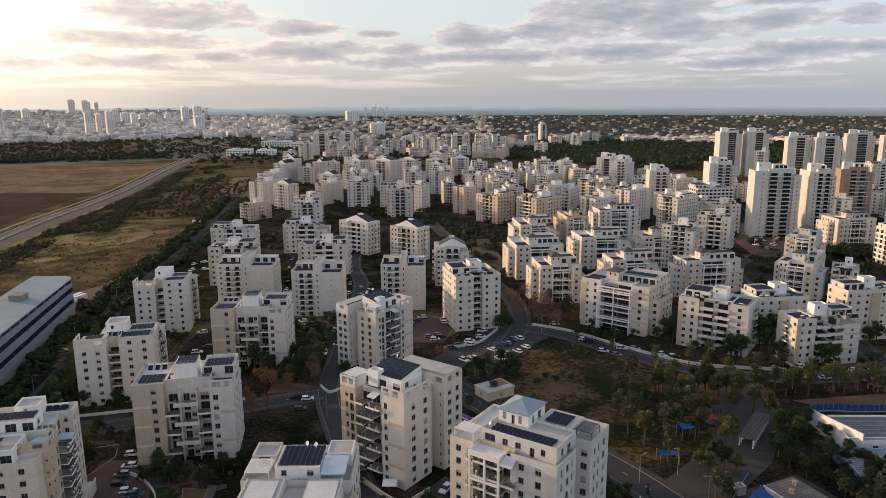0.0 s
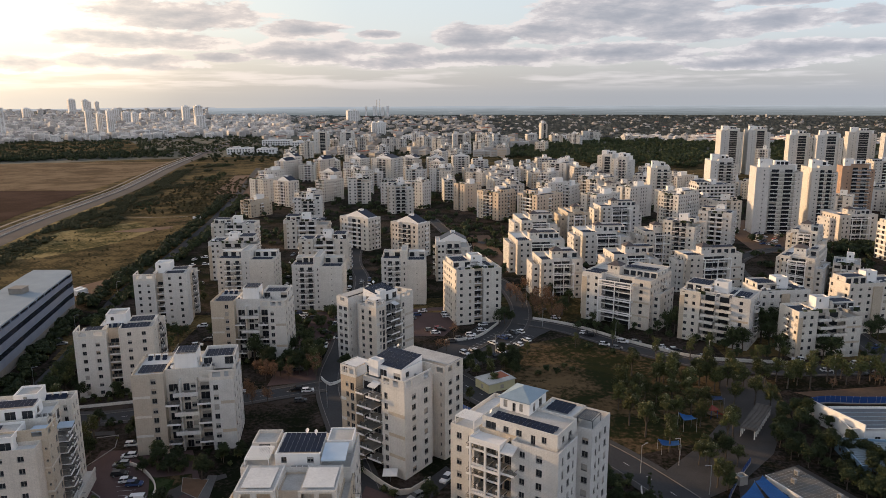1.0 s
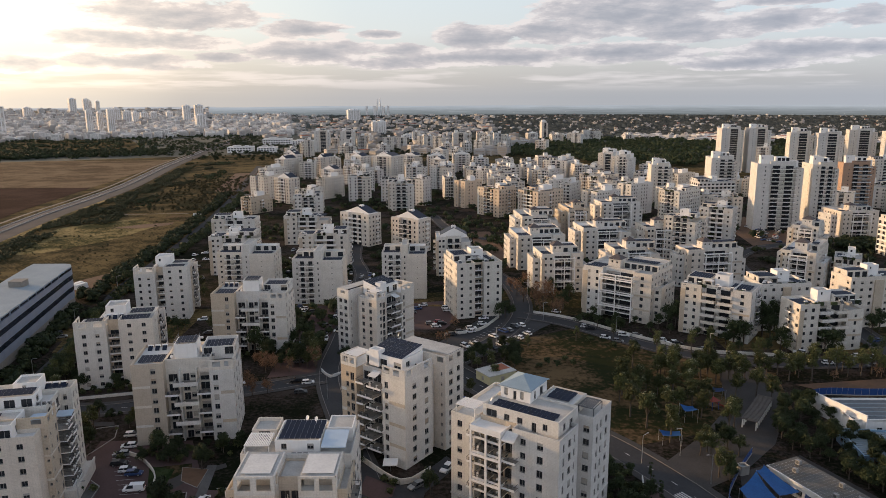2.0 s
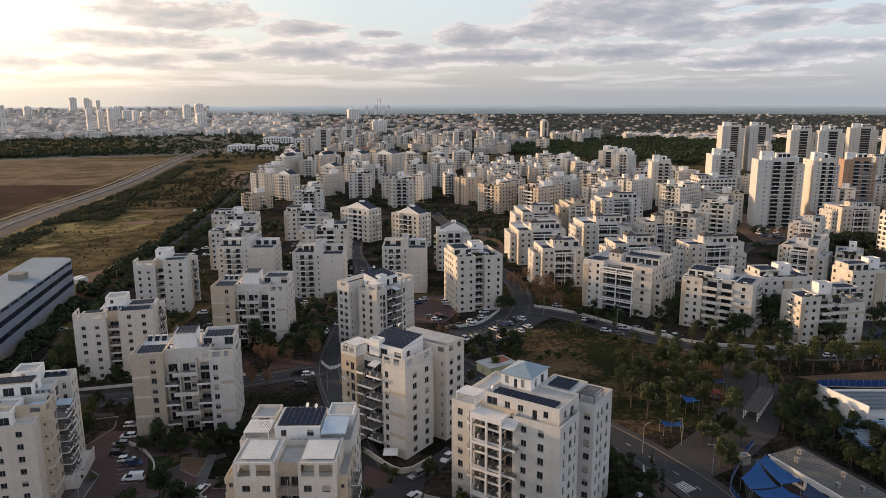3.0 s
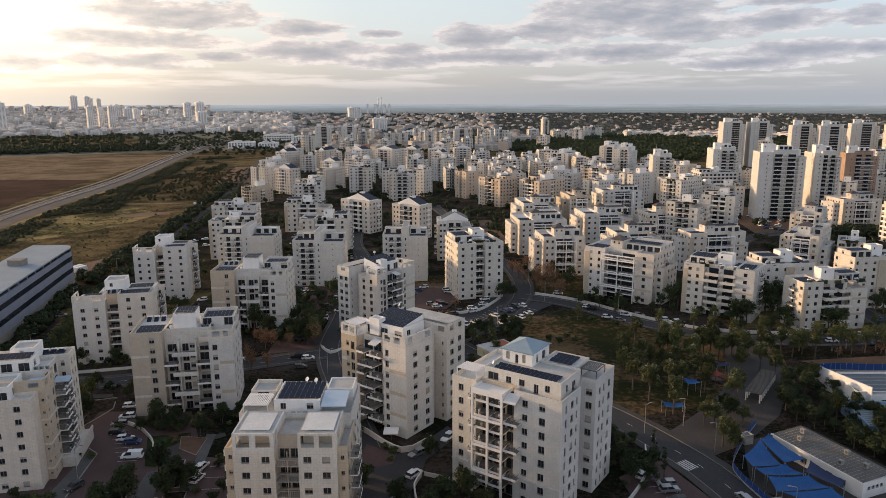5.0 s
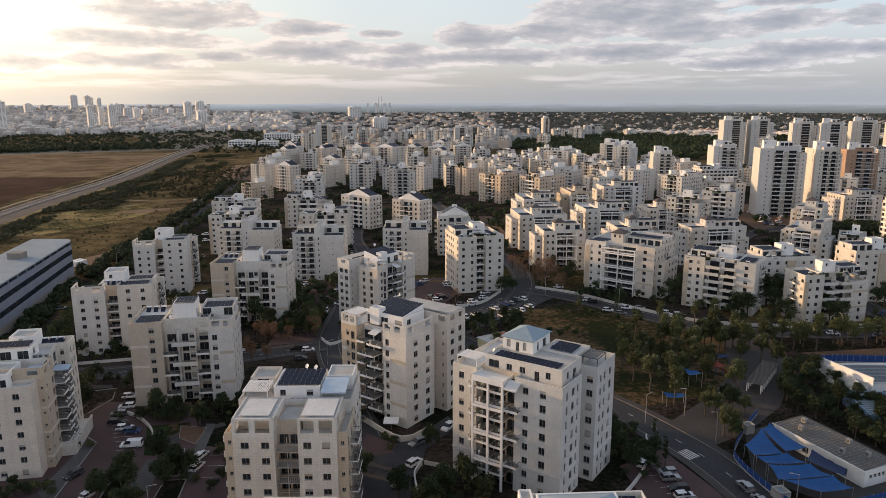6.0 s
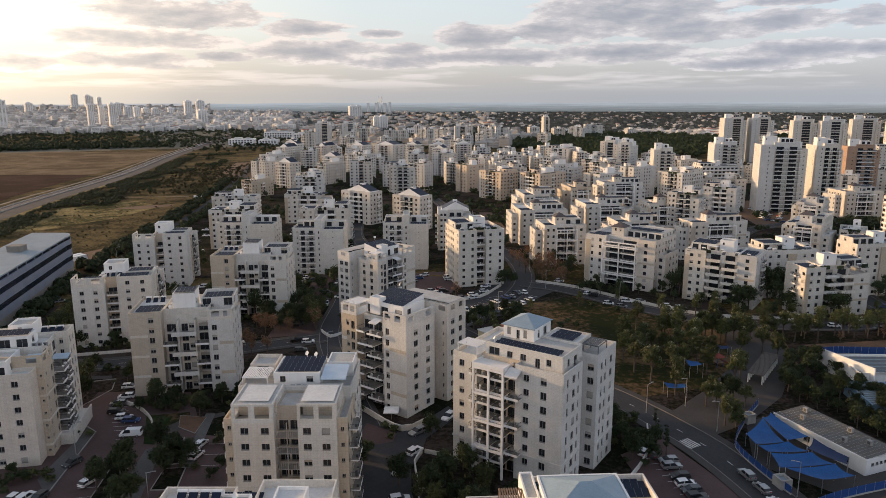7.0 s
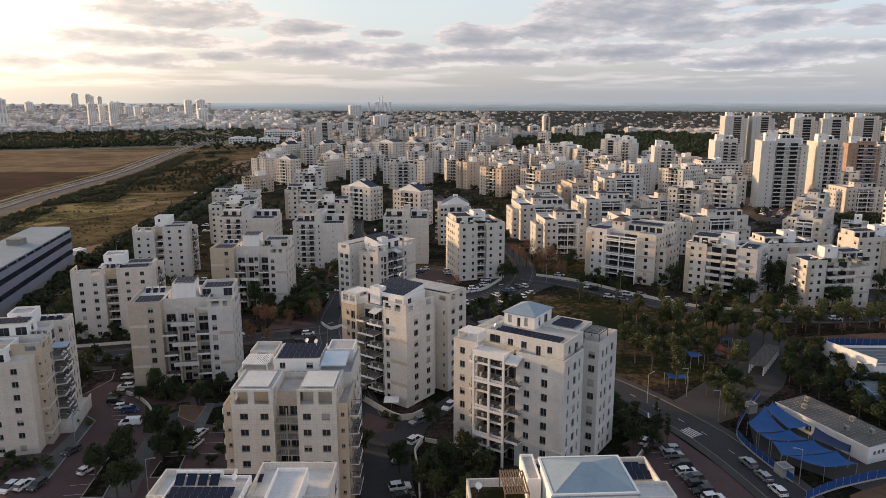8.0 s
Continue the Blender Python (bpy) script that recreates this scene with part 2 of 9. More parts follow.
METAL = surface("galvanised_metal", (0.42, 0.43, 0.44), (0.58, 0.58, 0.58), 0.45, 1.0, 6.0, metal=0.7)
RAIL = surface("dark_metal_railing", (0.06, 0.065, 0.07), (0.10, 0.105, 0.11), 0.5, 1.0, 6.0)
BLUEROOF = surface("blue_grey_metal_roof", (0.22, 0.30, 0.36), (0.30, 0.38, 0.44), 0.45, 0.4, 4.0, 0.1, tiles=None)
TILE = surface("dark_roof_tiles", (0.07, 0.06, 0.06), (0.13, 0.11, 0.105), 0.8, 0.8, 5.0, 0.3)
REDTILE = surface("red_roof_tiles", (0.30, 0.10, 0.06), (0.42, 0.16, 0.09), 0.8, 0.8, 5.0, 0.3)
CONCRETE = surface("concrete", (0.34, 0.33, 0.31), (0.46, 0.45, 0.42), 0.85, 0.4, 4.0, 0.15, streaks=0.1)
ASPHALT = surface("asphalt", (0.027, 0.0275, 0.030), (0.048, 0.048, 0.051), 0.9, 0.08, 1.2, 0.1)
PAVING = surface("red_brown_block_paving", (0.066, 0.040, 0.038), (0.104, 0.064, 0.060), 0.9, 0.12, 2.0, 0.1)
KERBSTONE = surface("pale_kerb_stone", (0.15, 0.14, 0.128), (0.22, 0.205, 0.19), 0.85, 0.5, 5.0)
SIDEWALK = surface("grey_pavement", (0.042, 0.038, 0.036), (0.068, 0.062, 0.058), 0.9, 0.15, 2.0, 0.1)
TOWNGROUND = land("town_soil_and_gardens", [(0.28, (0.009, 0.012, 0.006)), (0.45, (0.022, 0.020, 0.014)), (0.6, (0.036, 0.028, 0.023)), (0.8, (0.06, 0.048, 0.04))], 0.08, 0.8)
DRYLAND = land("dry_grassland", [(0.25, (0.028, 0.029, 0.013)), (0.42, (0.060, 0.046, 0.021)), (0.55, (0.082, 0.060, 0.028)), (0.75, (0.150, 0.110, 0.050))], 0.05, 0.6)
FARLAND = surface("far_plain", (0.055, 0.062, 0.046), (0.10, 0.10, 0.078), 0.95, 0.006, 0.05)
STUBBLE = land("tan_stubble_field", [(0.3, (0.106, 0.073, 0.043)), (0.5, (0.156, 0.109, 0.065)), (0.75, (0.219, 0.156, 0.096))], 0.03, 0.5)
SOIL = land("dark_ploughed_soil", [(0.3, (0.034, 0.017, 0.013)), (0.5, (0.045, 0.024, 0.019)), (0.75, (0.06, 0.034, 0.027))], 0.03, 0.5)
REDSOIL = surface("bare_red_soil", (0.1, 0.057, 0.034), (0.16, 0.095, 0.057), 0.95, 0.05, 0.6, 0.2)
LAWN = land("worn_park_grass", [(0.28, (0.022, 0.026, 0.011)), (0.43, (0.044, 0.038, 0.018)), (0.55, (0.085, 0.058, 0.032)), (0.8, (0.143, 0.098, 0.052))], 0.06, 0.5)
BALLAST = surface("rail_ballast", (0.085, 0.075, 0.07), (0.15, 0.13, 0.12), 0.95, 0.1, 2.0, 0.2)
PALEDIRT = surface("pale_dirt", (0.20, 0.165, 0.135), (0.29, 0.245, 0.205), 0.95, 0.1, 1.5, 0.1)
GRAVEL = surface("grey_gravel", (0.050, 0.044, 0.045), (0.085, 0.075, 0.074), 0.95, 0.08, 1.5, 0.1)
PALEBED = surface("concrete_sleepers", (0.15, 0.14, 0.135), (0.24, 0.225, 0.215), 0.9, 0.2, 3.0, 0.1)
PATHGREY = surface("worn_grey_paving", (0.085, 0.082, 0.080), (0.130, 0.126, 0.122), 0.9, 0.15, 2.0, 0.1, tiles=(1.2, 1.2, 0.8))
KERBPALE = surface("pale_concrete_kerb", (0.24, 0.23, 0.215), (0.34, 0.325, 0.305), 0.9, 0.5, 5.0)
GREENLAWN = land("dark_green_lawn", [(0.3, (0.018, 0.028, 0.010)), (0.5, (0.028, 0.044, 0.016)), (0.75, (0.045, 0.058, 0.026))], 0.2, 2.0)
SCRUB = island("olive_scrub_leaves", (0.030, 0.036, 0.017), (0.082, 0.082, 0.042), 0.8)
LEAF = island("olive_green_leaves", (0.036, 0.048, 0.016), (0.105, 0.112, 0.042), 0.7)
LEAFDARK = island("dark_green_leaves", (0.018, 0.028, 0.012), (0.050, 0.065, 0.026), 0.75)
LEAFRED = island("bare_russet_twigs", (0.13, 0.065, 0.035), (0.24, 0.15, 0.09), 0.85)
LEAFDRY = island("olive_brown_scrub", (0.030, 0.032, 0.014), (0.101, 0.084, 0.041), 0.85)
BARK = surface("bark", (0.06, 0.05, 0.04), (0.12, 0.1, 0.08), 0.9, 1.0, 8.0, 0.3)
BLOSSOM = island("pale_seed_clusters", (0.20, 0.20, 0.11), (0.36, 0.34, 0.22), 0.8)
BLUECLOTH = surface("blue_shade_cloth", (0.006, 0.06, 0.20), (0.012, 0.095, 0.29), 0.75, 0.5, 3.0)
NAVYCLOTH = surface("navy_shade_cloth", (0.010, 0.025, 0.07), (0.016, 0.035, 0.10), 0.75, 0.5, 3.0)
BLUEPAINT = surface("blue_painted_fence", (0.012, 0.055, 0.20), (0.02, 0.075, 0.27), 0.6, 0.4, 3.0)
PAINT = surface("white_road_paint", (0.48, 0.47, 0.45), (0.62, 0.61, 0.58), 0.8, 1.0, 6.0)
REDPLAY = surface("red_play_plastic", (0.189, 0.023, 0.013), (0.225, 0.032, 0.018), 0.5, 1.0, 5.0)
WOOD = surface("weathered_timber", (0.16, 0.105, 0.065), (0.26, 0.18, 0.12), 0.8, 1.0, 9.0, 0.2)
# random wall tones, lifted somewhat to paint in the haze over them
FARWALL = island("far_house_walls", (0.34, 0.32, 0.30), (0.74, 0.71, 0.68), 0.8)
# pale grey-blue leaves: the haze of distance is put into the colour
LEAFFAR = island("far_foliage_painted_haze", (0.085, 0.10, 0.098), (0.125, 0.138, 0.132), 0.95)
DRYGRASS = land("pale_dry_grass", [(0.25, (0.044, 0.045, 0.018)), (0.42, (0.105, 0.088, 0.035)), (0.58, (0.201, 0.154, 0.070)), (0.8, (0.298, 0.228, 0.105))], 0.06, 0.6)

# ---- helpers ----
class Shell:
    """Collects faces for one mesh."""

    def __init__(self):
        self.v, self.f, self.m = [], [], []

    def face(self, pts, mi=0):
        n = len(self.v)
        self.v += [tuple(p) for p in pts]
        self.f.append(tuple(range(n, n + len(pts))))
        self.m.append(mi)

    def box(self, x0, x1, y0, y1, z0, z1, mi=0, bottom=True):
        n = len(self.v)
        self.v += [(x0, y0, z0), (x1, y0, z0), (x1, y1, z0), (x0, y1, z0), (x0, y0, z1), (x1, y0, z1), (x1, y1, z1), (x0, y1, z1)]
        fs = [(4, 5, 6, 7), (0, 1, 5, 4), (1, 2, 6, 5), (2, 3, 7, 6), (3, 0, 4, 7)] + ([(3, 2, 1, 0)] if bottom else [])
        self.f += [tuple(n + i for i in q) for q in fs]
        self.m += [mi] * len(fs)

    def slab(self, m, sx, sy, sz, mi=0):
        """A box of the given size centred on the pose m."""
        n = len(self.v)
        for z in (-sz / 2, sz / 2):
            for x, y in ((-sx / 2, -sy / 2), (sx / 2, -sy / 2), (sx / 2, sy / 2), (-sx / 2, sy / 2)):
                self.v.append(tuple(m @ Vector((x, y, z))))
        fs = [(4, 5, 6, 7), (0, 1, 5, 4), (1, 2, 6, 5), (2, 3, 7, 6), (3, 0, 4, 7), (3, 2, 1, 0)]
        self.f += [tuple(n + i for i in q) for q in fs]
        self.m += [mi] * 6

    def tube(self, a, b, ra, rb, sides=8, mi=0):
        a, b = Vector(a), Vector(b)
        q = (b - a).to_track_quat("Z", "Y").to_matrix()
        n = len(self.v)
        for c, r in ((a, ra), (b, rb)):
            for k in range(sides):
                s = 2 * math.pi * k / sides
                self.v.append(tuple(c + q @ Vector((r * math.cos(s), r * math.sin(s), 0))))
        for k in range(sides):
            j = (k + 1) % sides
            self.f.append((n + k, n + j, n + sides + j, n + sides + k))
        self.f += [tuple(n + sides + k for k in range(sides)), tuple(n + k for k in reversed(range(sides)))]
        self.m += [mi] * (sides + 2)

    def wall(self, o, u, w, z0, z1, holes, mi=0, rev=0.28, mr=None):
        """An upright wall from o along u, with holes (u0, u1, za, zb) that have reveals of depth rev."""
        n = (u[1], -u[0])
        P = lambda s, z, back=0.0: (o[0] + u[0] * s - n[0] * back, o[1] + u[1] * s - n[1] * back, z)
        cuts = sorted({0.0, w, *(h[0] for h in holes), *(h[1] for h in holes)})
        for a, b in zip(cuts, cuts[1:]):
            z = z0
            for za, zb in sorted((h[2], h[3]) for h in holes if h[0] <= a + 1e-6 and h[1] >= b - 1e-6):
                if za > z:
                    self.face([P(a, z), P(b, z), P(b, za), P(a, za)], mi)
                z = zb
            if z < z1:
                self.face([P(a, z), P(b, z), P(b, z1), P(a, z1)], mi)
        r = mi if mr is None else mr
        for a, b, za, zb in holes:
            self.face([P(a, za), P(b, za), P(b, za, rev), P(a, za, rev)], r)
            self.face([P(a, zb, rev), P(b, zb, rev), P(b, zb), P(a, zb)], r)
            self.face([P(a, za), P(a, za, rev), P(a, zb, rev), P(a, zb)], r)
            self.face([P(b, za, rev), P(b, za), P(b, zb), P(b, zb, rev)], r)

    def mesh(self, name, mats):
        me = bpy.data.meshes.new(name)
        me.from_pydata(self.v, [], self.f)
        for m in mats if isinstance(mats, (list, tuple)) else [mats]:
            me.materials.append(m)
        if any(self.m):
            me.polygons.foreach_set("material_index", self.m)
        me.update()
        return me


def part(name, shell, mats, parent=None, label="", m=None):
    """One mesh object under a thing or a part."""
    ob = new(name, shell if isinstance(shell, bpy.types.Mesh) else shell.mesh(name, mats))
    if parent:
        ob.parent = parent
    if m is not None:
        ob.matrix_basis = m
    return tagged(ob, label)


def thing(name, m, label, category, group="", kind=""):
    e = new(name)
    e.matrix_basis = m
    e.empty_display_size = 0.5
    return tagged(e, label, category, group, kind)


def gz(x, y):
    """The height of the land: level under the near town, falling towards the coast, rising to the far hills."""
    return float(np.interp(math.hypot(x, y), [320, 1500, 2600, 3600, 4950], [0, -16, -16, 0, 34]))


rng = random.Random(7)
meshes = {}


def cached(key, make):
    if key not in meshes:
        meshes[key] = make()
    return meshes[key]


def window_mesh(w, h, kind):
    """A sliding window: frame, sill and two panes, or a lowered roller shutter. It faces -y, its sill's middle at the origin."""
    def make():
        s = Shell()
        y0, y1, t = 0.12, 0.20, 0.06
        low = {"open": h - t, "half": h * 0.55, "shut": t}[kind]
        xs = [-w / 2, -w / 2 + t, -t / 2, t / 2, w / 2 - t, w / 2]
        zs = sorted({0.0, t, low, h - t, h})
        at = {}

        def v(x, y, z):
            key = (round(x, 4), round(y, 4), round(z, 4))
            if key not in at:
                at[key] = len(s.v)
                s.v.append((x, y, z))
            return at[key]

        def quad(mi, *pts):
            s.f.append(tuple(v(*p) for p in pts))
            s.m.append(mi)
        for xa, xb in zip(xs, xs[1:]):
            for za, zb in zip(zs, zs[1:]):
                shutter = low < h - t and za >= low - 1e-6 and zb <= h - t + 1e-6 and -w / 2 < xa and xb < w / 2
                pane = not shutter and xb - xa > t * 1.5 and za >= t - 1e-6 and zb <= low + 1e-6
                if not pane:
                    quad(2 if shutter else 0, (xa, y0, za), (xb, y0, za), (xb, y0, zb), (xa, y0, zb))
                    continue
                quad(1, (xa, y1, za), (xb, y1, za), (xb, y1, zb), (xa, y1, zb))
                quad(0, (xa, y0, za), (xb, y0, za), (xb, y1, za), (xa, y1, za)), quad(0, (xa, y1, zb), (xb, y1, zb), (xb, y0, zb), (xa, y0, zb))
                quad(0, (xa, y0, za), (xa, y1, za), (xa, y1, zb), (xa, y0, zb)), quad(0, (xb, y1, za), (xb, y0, za), (xb, y0, zb), (xb, y1, zb))
        # the sill grows out of the frame's foot
        for xa, xb in zip(xs, xs[1:]):
            quad(0, (xa, -0.07, 0), (xb, -0.07, 0), (xb, y0, 0), (xa, y0, 0)), quad(0, (xa, -0.07, -0.07), (xb, -0.07, -0.07), (xb, -0.07, 0), (xa, -0.07, 0))
            quad(0, (xa, y0, -0.07), (xb, y0, -0.07), (xb, -0.07, -0.07), (xa, -0.07, -0.07))
        return s.mesh("window", [FRAME, GLASS, SHUTTER])
    return cached(("win", round(w, 2), round(h, 2), kind), make)


def balcony_mesh(w, dep, rail):
    """A balcony slab with a solid or an open railing on three sides; back edge on y = 0, it reaches to -y."""
    def make():
        s = Shell()
        # the floor skin is brown tile darkened with the balcony's shade
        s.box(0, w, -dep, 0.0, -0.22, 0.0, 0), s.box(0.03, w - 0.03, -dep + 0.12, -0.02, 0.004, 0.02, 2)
        if rail == "wall":
            s.box(0, w, -dep, -dep + 0.14, 0.0, 1.0, 0), s.box(0, 0.14, -dep + 0.14, 0, 0.0, 1.0, 0), s.box(w - 0.14, w, -dep + 0.14, 0, 0.0, 1.0, 0)
        else:
            s.box(0, w, -dep, -dep + 0.10, 0.0, 0.32, 0)
            s.box(0, w, -dep, -dep + 0.05, 1.0, 1.06, 1), s.box(0, 0.05, -dep + 0.05, 0, 1.0, 1.06, 1), s.box(w - 0.05, w, -dep + 0.05, 0, 1.0, 1.06, 1)
            k = max(2, int(w / 0.2))
            for i in range(k + 1):
                x = 0.02 + (w - 0.06) * i / k
                s.box(x, x + 0.03, -dep + 0.01, -dep + 0.04, 0.32, 1.0, 1)
        # chairs, plants and boxes that people keep outside
        r = random.Random(int(w * 100 + dep * 10))
        for i in range(4):
            x = r.uniform(0.3, w - 0.8)
            s.box(x, x + r.uniform(0.3, 0.55), -dep + 0.35, -dep + 0.8, 0.0, r.uniform(0.5, 1.25), r.choice((0, 1, 2, 2)))
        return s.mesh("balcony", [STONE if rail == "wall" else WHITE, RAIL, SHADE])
    return cached(("bal", round(w, 1), dep, rail), make)


SIDES = {"f": lambda x0, x1, y0, y1: ((x0, y0), (1, 0), x1 - x0), "r": lambda x0, x1, y0, y1: ((x1, y0), (0, 1), y1 - y0),
         "b": lambda x0, x1, y0, y1: ((x1, y1), (-1, 0), x1 - x0), "l": lambda x0, x1, y0, y1: ((x0, y1), (0, -1), y1 - y0)}


class House:
    """An apartment house that is put together from blocks, in its own axes: front along x at y = 0, facing -y."""

    def __init__(self, x, y, phi, near, label, stone=None, group="apartment houses", name="apartment_house"):
        self.ob = thing(name, pose(x, y, gz(x, y), 0, 0, phi), label, "apartment house", group)
        self.near, self.stone = near, stone or STONE
        self.walls, self.roof, self.bal, self.panes, self.extra = Shell(), Shell(), Shell(), Shell(), Shell()
        self.x, self.y, self.far = x, y, not near and math.hypot(x, y) > 400
        self.gear, self.tall = Shell(), name == "residential_tower"

    def block(self, x0, x1, y0, y1, z0, z1, cols=None, floors=(), para=0.95, mi=0, rev=0.28, roof=True, name="wall"):
        """cols: {side: [(middle, width, height, sill), ...]}; floors: heights of the floors that have them."""
        W, R = Shell(), Shell()
        for side, f in SIDES.items():
            o, u, w = f(x0, x1, y0, y1)
            holes = []
            for c, ww, hh, sill, *own in (cols or {}).get(side, ()):
                if ww < 1.7 and hh < 1.7:
                    if self.near:
                        ww, hh = ww * 1.12, hh * 1.08
                    elif side in "lrb" and len(cols[side]) > 2 and rng.random() < 0.16:
                        continue
                    else:
                        ww, hh, c = ww * rng.uniform(0.8, 1.1), hh * rng.uniform(0.9, 1.15), c + rng.uniform(-0.3, 0.3)
                a, b = c - ww / 2, c + ww / 2
                if a < 0.15 or b > w - 0.15:
                    continue
                for z in own[0] if own else floors:
                    if z + sill < z0 or z + sill + hh > z1 - 0.2:
                        continue
                    holes.append((a, b, z + sill, z + sill + hh))
                    self.pane(o, u, c, z + sill, ww, hh, side == "b")
            W.wall(o, u, w, z0, z1, holes, mi, rev)
        t = 0.24
        # coping and inner faces of the parapet, and the roof inside it
        if roof and para > 0:
            za, zb = z1 - para, z1
            O = [(x0, y0), (x1, y0), (x1, y1), (x0, y1)]
            I = [(x0 + t, y0 + t), (x1 - t, y0 + t), (x1 - t, y1 - t), (x0 + t, y1 - t)]
            for k in range(4):
                p, q = k, (k + 1) % 4
                W.face([(*O[p], zb), (*O[q], zb), (*I[q], zb), (*I[p], zb)], mi)
                W.face([(*I[p], zb), (*I[q], zb), (*I[q], za), (*I[p], za)], mi)
            R.face([(x0 + t, y0 + t, z1 - para), (x1 - t, y0 + t, z1 - para), (x1 - t, y1 - t, z1 - para), (x0 + t, y1 - t, z1 - para)])
        elif roof:
            R.face([(x0, y0, z1), (x1, y0, z1), (x1, y1, z1), (x0, y1, z1)])
        if R.f and self.far:
            n = len(W.v)
            W.v += R.v
            W.f += [tuple(n + i for i in q) for q in R.f]
            W.m += [4] * len(R.f)
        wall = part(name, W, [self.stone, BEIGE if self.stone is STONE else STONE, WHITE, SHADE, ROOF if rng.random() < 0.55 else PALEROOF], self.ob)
        if R.f and not self.far:
            part("roof_deck", R, ROOF if rng.random() < 0.55 else PALEROOF, wall)

    def pane(self, o, u, c, z, w, h, hidden=False):
        kind = rng.choices(("open", "half", "shut"), (10, 3, 1) if h < 2 else (12, 1, 0))[0]
        px, py = o[0] + u[0] * c, o[1] + u[1] * c
        if self.near and not hidden:
            part("window", window_mesh(w, h, kind), None, self.ob, "", pose(px, py, z, 0, 0, math.degrees(math.atan2(u[1], u[0]))))
            return
        n = (u[1], -u[0])
        Q = lambda s, zz, bk=0.2: (px + u[0] * s - n[0] * bk, py + u[1] * s - n[1] * bk, zz)
        low = {"open": z + h, "half": z + h * 0.5, "shut": z}[kind]
        if low > z:
            self.panes.face([Q(-w / 2, z), Q(w / 2, z), Q(w / 2, low), Q(-w / 2, low)], 0)
        if low < z + h:
            self.panes.face([Q(-w / 2, low, 0.12), Q(w / 2, low, 0.12), Q(w / 2, z + h, 0.12), Q(-w / 2, z + h, 0.12)], 1)

    def balcony(self, o, u, s0, s1, z, dep=1.7, rail="wall"):
        px, py, w = o[0] + u[0] * s0, o[1] + u[1] * s0, s1 - s0
        a = math.atan2(u[1], u[0])
        if self.near or math.hypot(self.x, self.y) < (600 if self.tall else 385):
            part("balcony", balcony_mesh(w, dep, rail), None, self.ob, "", pose(px, py, z, 0, 0, math.degrees(a)))
            return
        m = pose(px, py, z, 0, 0, math.degrees(a))
        S = self.bal
        S.slab(m @ Matrix.Translation((w / 2, -dep / 2, -0.11)), w, dep, 0.22)
        # dark floor skin: tile tone with the recess's shade in its colour
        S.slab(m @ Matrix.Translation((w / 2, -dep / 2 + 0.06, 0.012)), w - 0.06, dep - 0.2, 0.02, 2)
        if rail == "wall":
            S.slab(m @ Matrix.Translation((w / 2, -dep + 0.07, 0.45)), w, 0.14, 0.9)
        else:
            S.slab(m @ Matrix.Translation((w / 2, -dep + 0.05, 0.15)), w, 0.1, 0.3)
            S.slab(m @ Matrix.Translation((w / 2, -dep + 0.05, 1.02)), w, 0.06, 0.07)
            S.slab(m @ Matrix.Translation((w / 2, -dep + 0.06, 0.64)), w - 0.1, 0.03, 0.66, 3)

    def panels(self, x0, y0, z, cols, rows, pitch=1.9, tilt=12, face=0.0):
        """A field of solar panels on low frames."""
        def make():
            s = Shell()
            s.slab(pose(0, 0, 0), 1.02, 1.66, 0.05, 0)
            s.slab(pose(0, 0, -0.03), 1.06, 1.70, 0.03, 1)
            s.box(-0.48, -0.44, -0.7, -0.66, -0.5, -0.03, 1), s.box(0.44, 0.48, 0.66, 0.70, -0.5, -0.03, 1)
            return s.mesh("solar_panel", [PANEL, METAL])
        me = cached("panel", make)
        for i in range(cols):
            for j in range(rows):
                m = pose(x0 + (i + 0.5) * 1.08, y0 + (j + 0.5) * pitch, z + 0.42, tilt, 0, face)
                if self.near or math.hypot(self.x, self.y) < 322:
                    part("solar_panel", me, None, self.ob, "", m)
                else:
                    self.extra.slab(m, 1.02, 1.66, 0.06, 0)

    def boiler(self, x, y, z, turn=0.0):
        """A white hot-water drum above a tilted collector."""
        def make():
            s = Shell()
            s.tube((-0.75, 0.35, 1.15), (0.75, 0.35, 1.15), 0.27, 0.27, 10, 0)
            s.slab(pose(0, -0.55, 0.55, 38), 1.25, 1.7, 0.07, 1)
            for px in (-0.55, 0.55):
                s.box(px - 0.03, px + 0.03, 0.3, 0.36, 0, 0.95, 2)
            return s.mesh("solar_boiler", [WHITE, PANEL, METAL])
        part("solar_boiler", cached("boiler", make), None, self.ob, "", pose(x, y, z, 0, 0, turn))

    def aircon(self, x, y, z, turn=0.0):
        def make():
            s = Shell()
            s.box(-0.45, 0.45, -0.2, 0.2, 0.12, 0.85, 0), s.box(-0.4, -0.3, -0.2, 0.2, 0, 0.12, 1), s.box(0.3, 0.4, -0.2, 0.2, 0, 0.12, 1)
            s.tube((-0.08, -0.2, 0.48), (-0.08, -0.22, 0.48), 0.28, 0.28, 12, 1)
            return s.mesh("air_conditioner", [FRAME, RAIL])
        part("air_conditioner", cached("aircon", make), None, self.ob, "", pose(x, y, z, 0, 0, turn))

    def dish(self, x, y, z, turn=0.0):
        def make():
            s = Shell()
            s.tube((0, 0, 0), (0, 0, 0.9), 0.04, 0.04, 6, 0)
            for k in range(12):
                a, b = 2 * math.pi * k / 12, 2 * math.pi * (k + 1) / 12
                m = pose(0, -0.08, 1.05, 62)
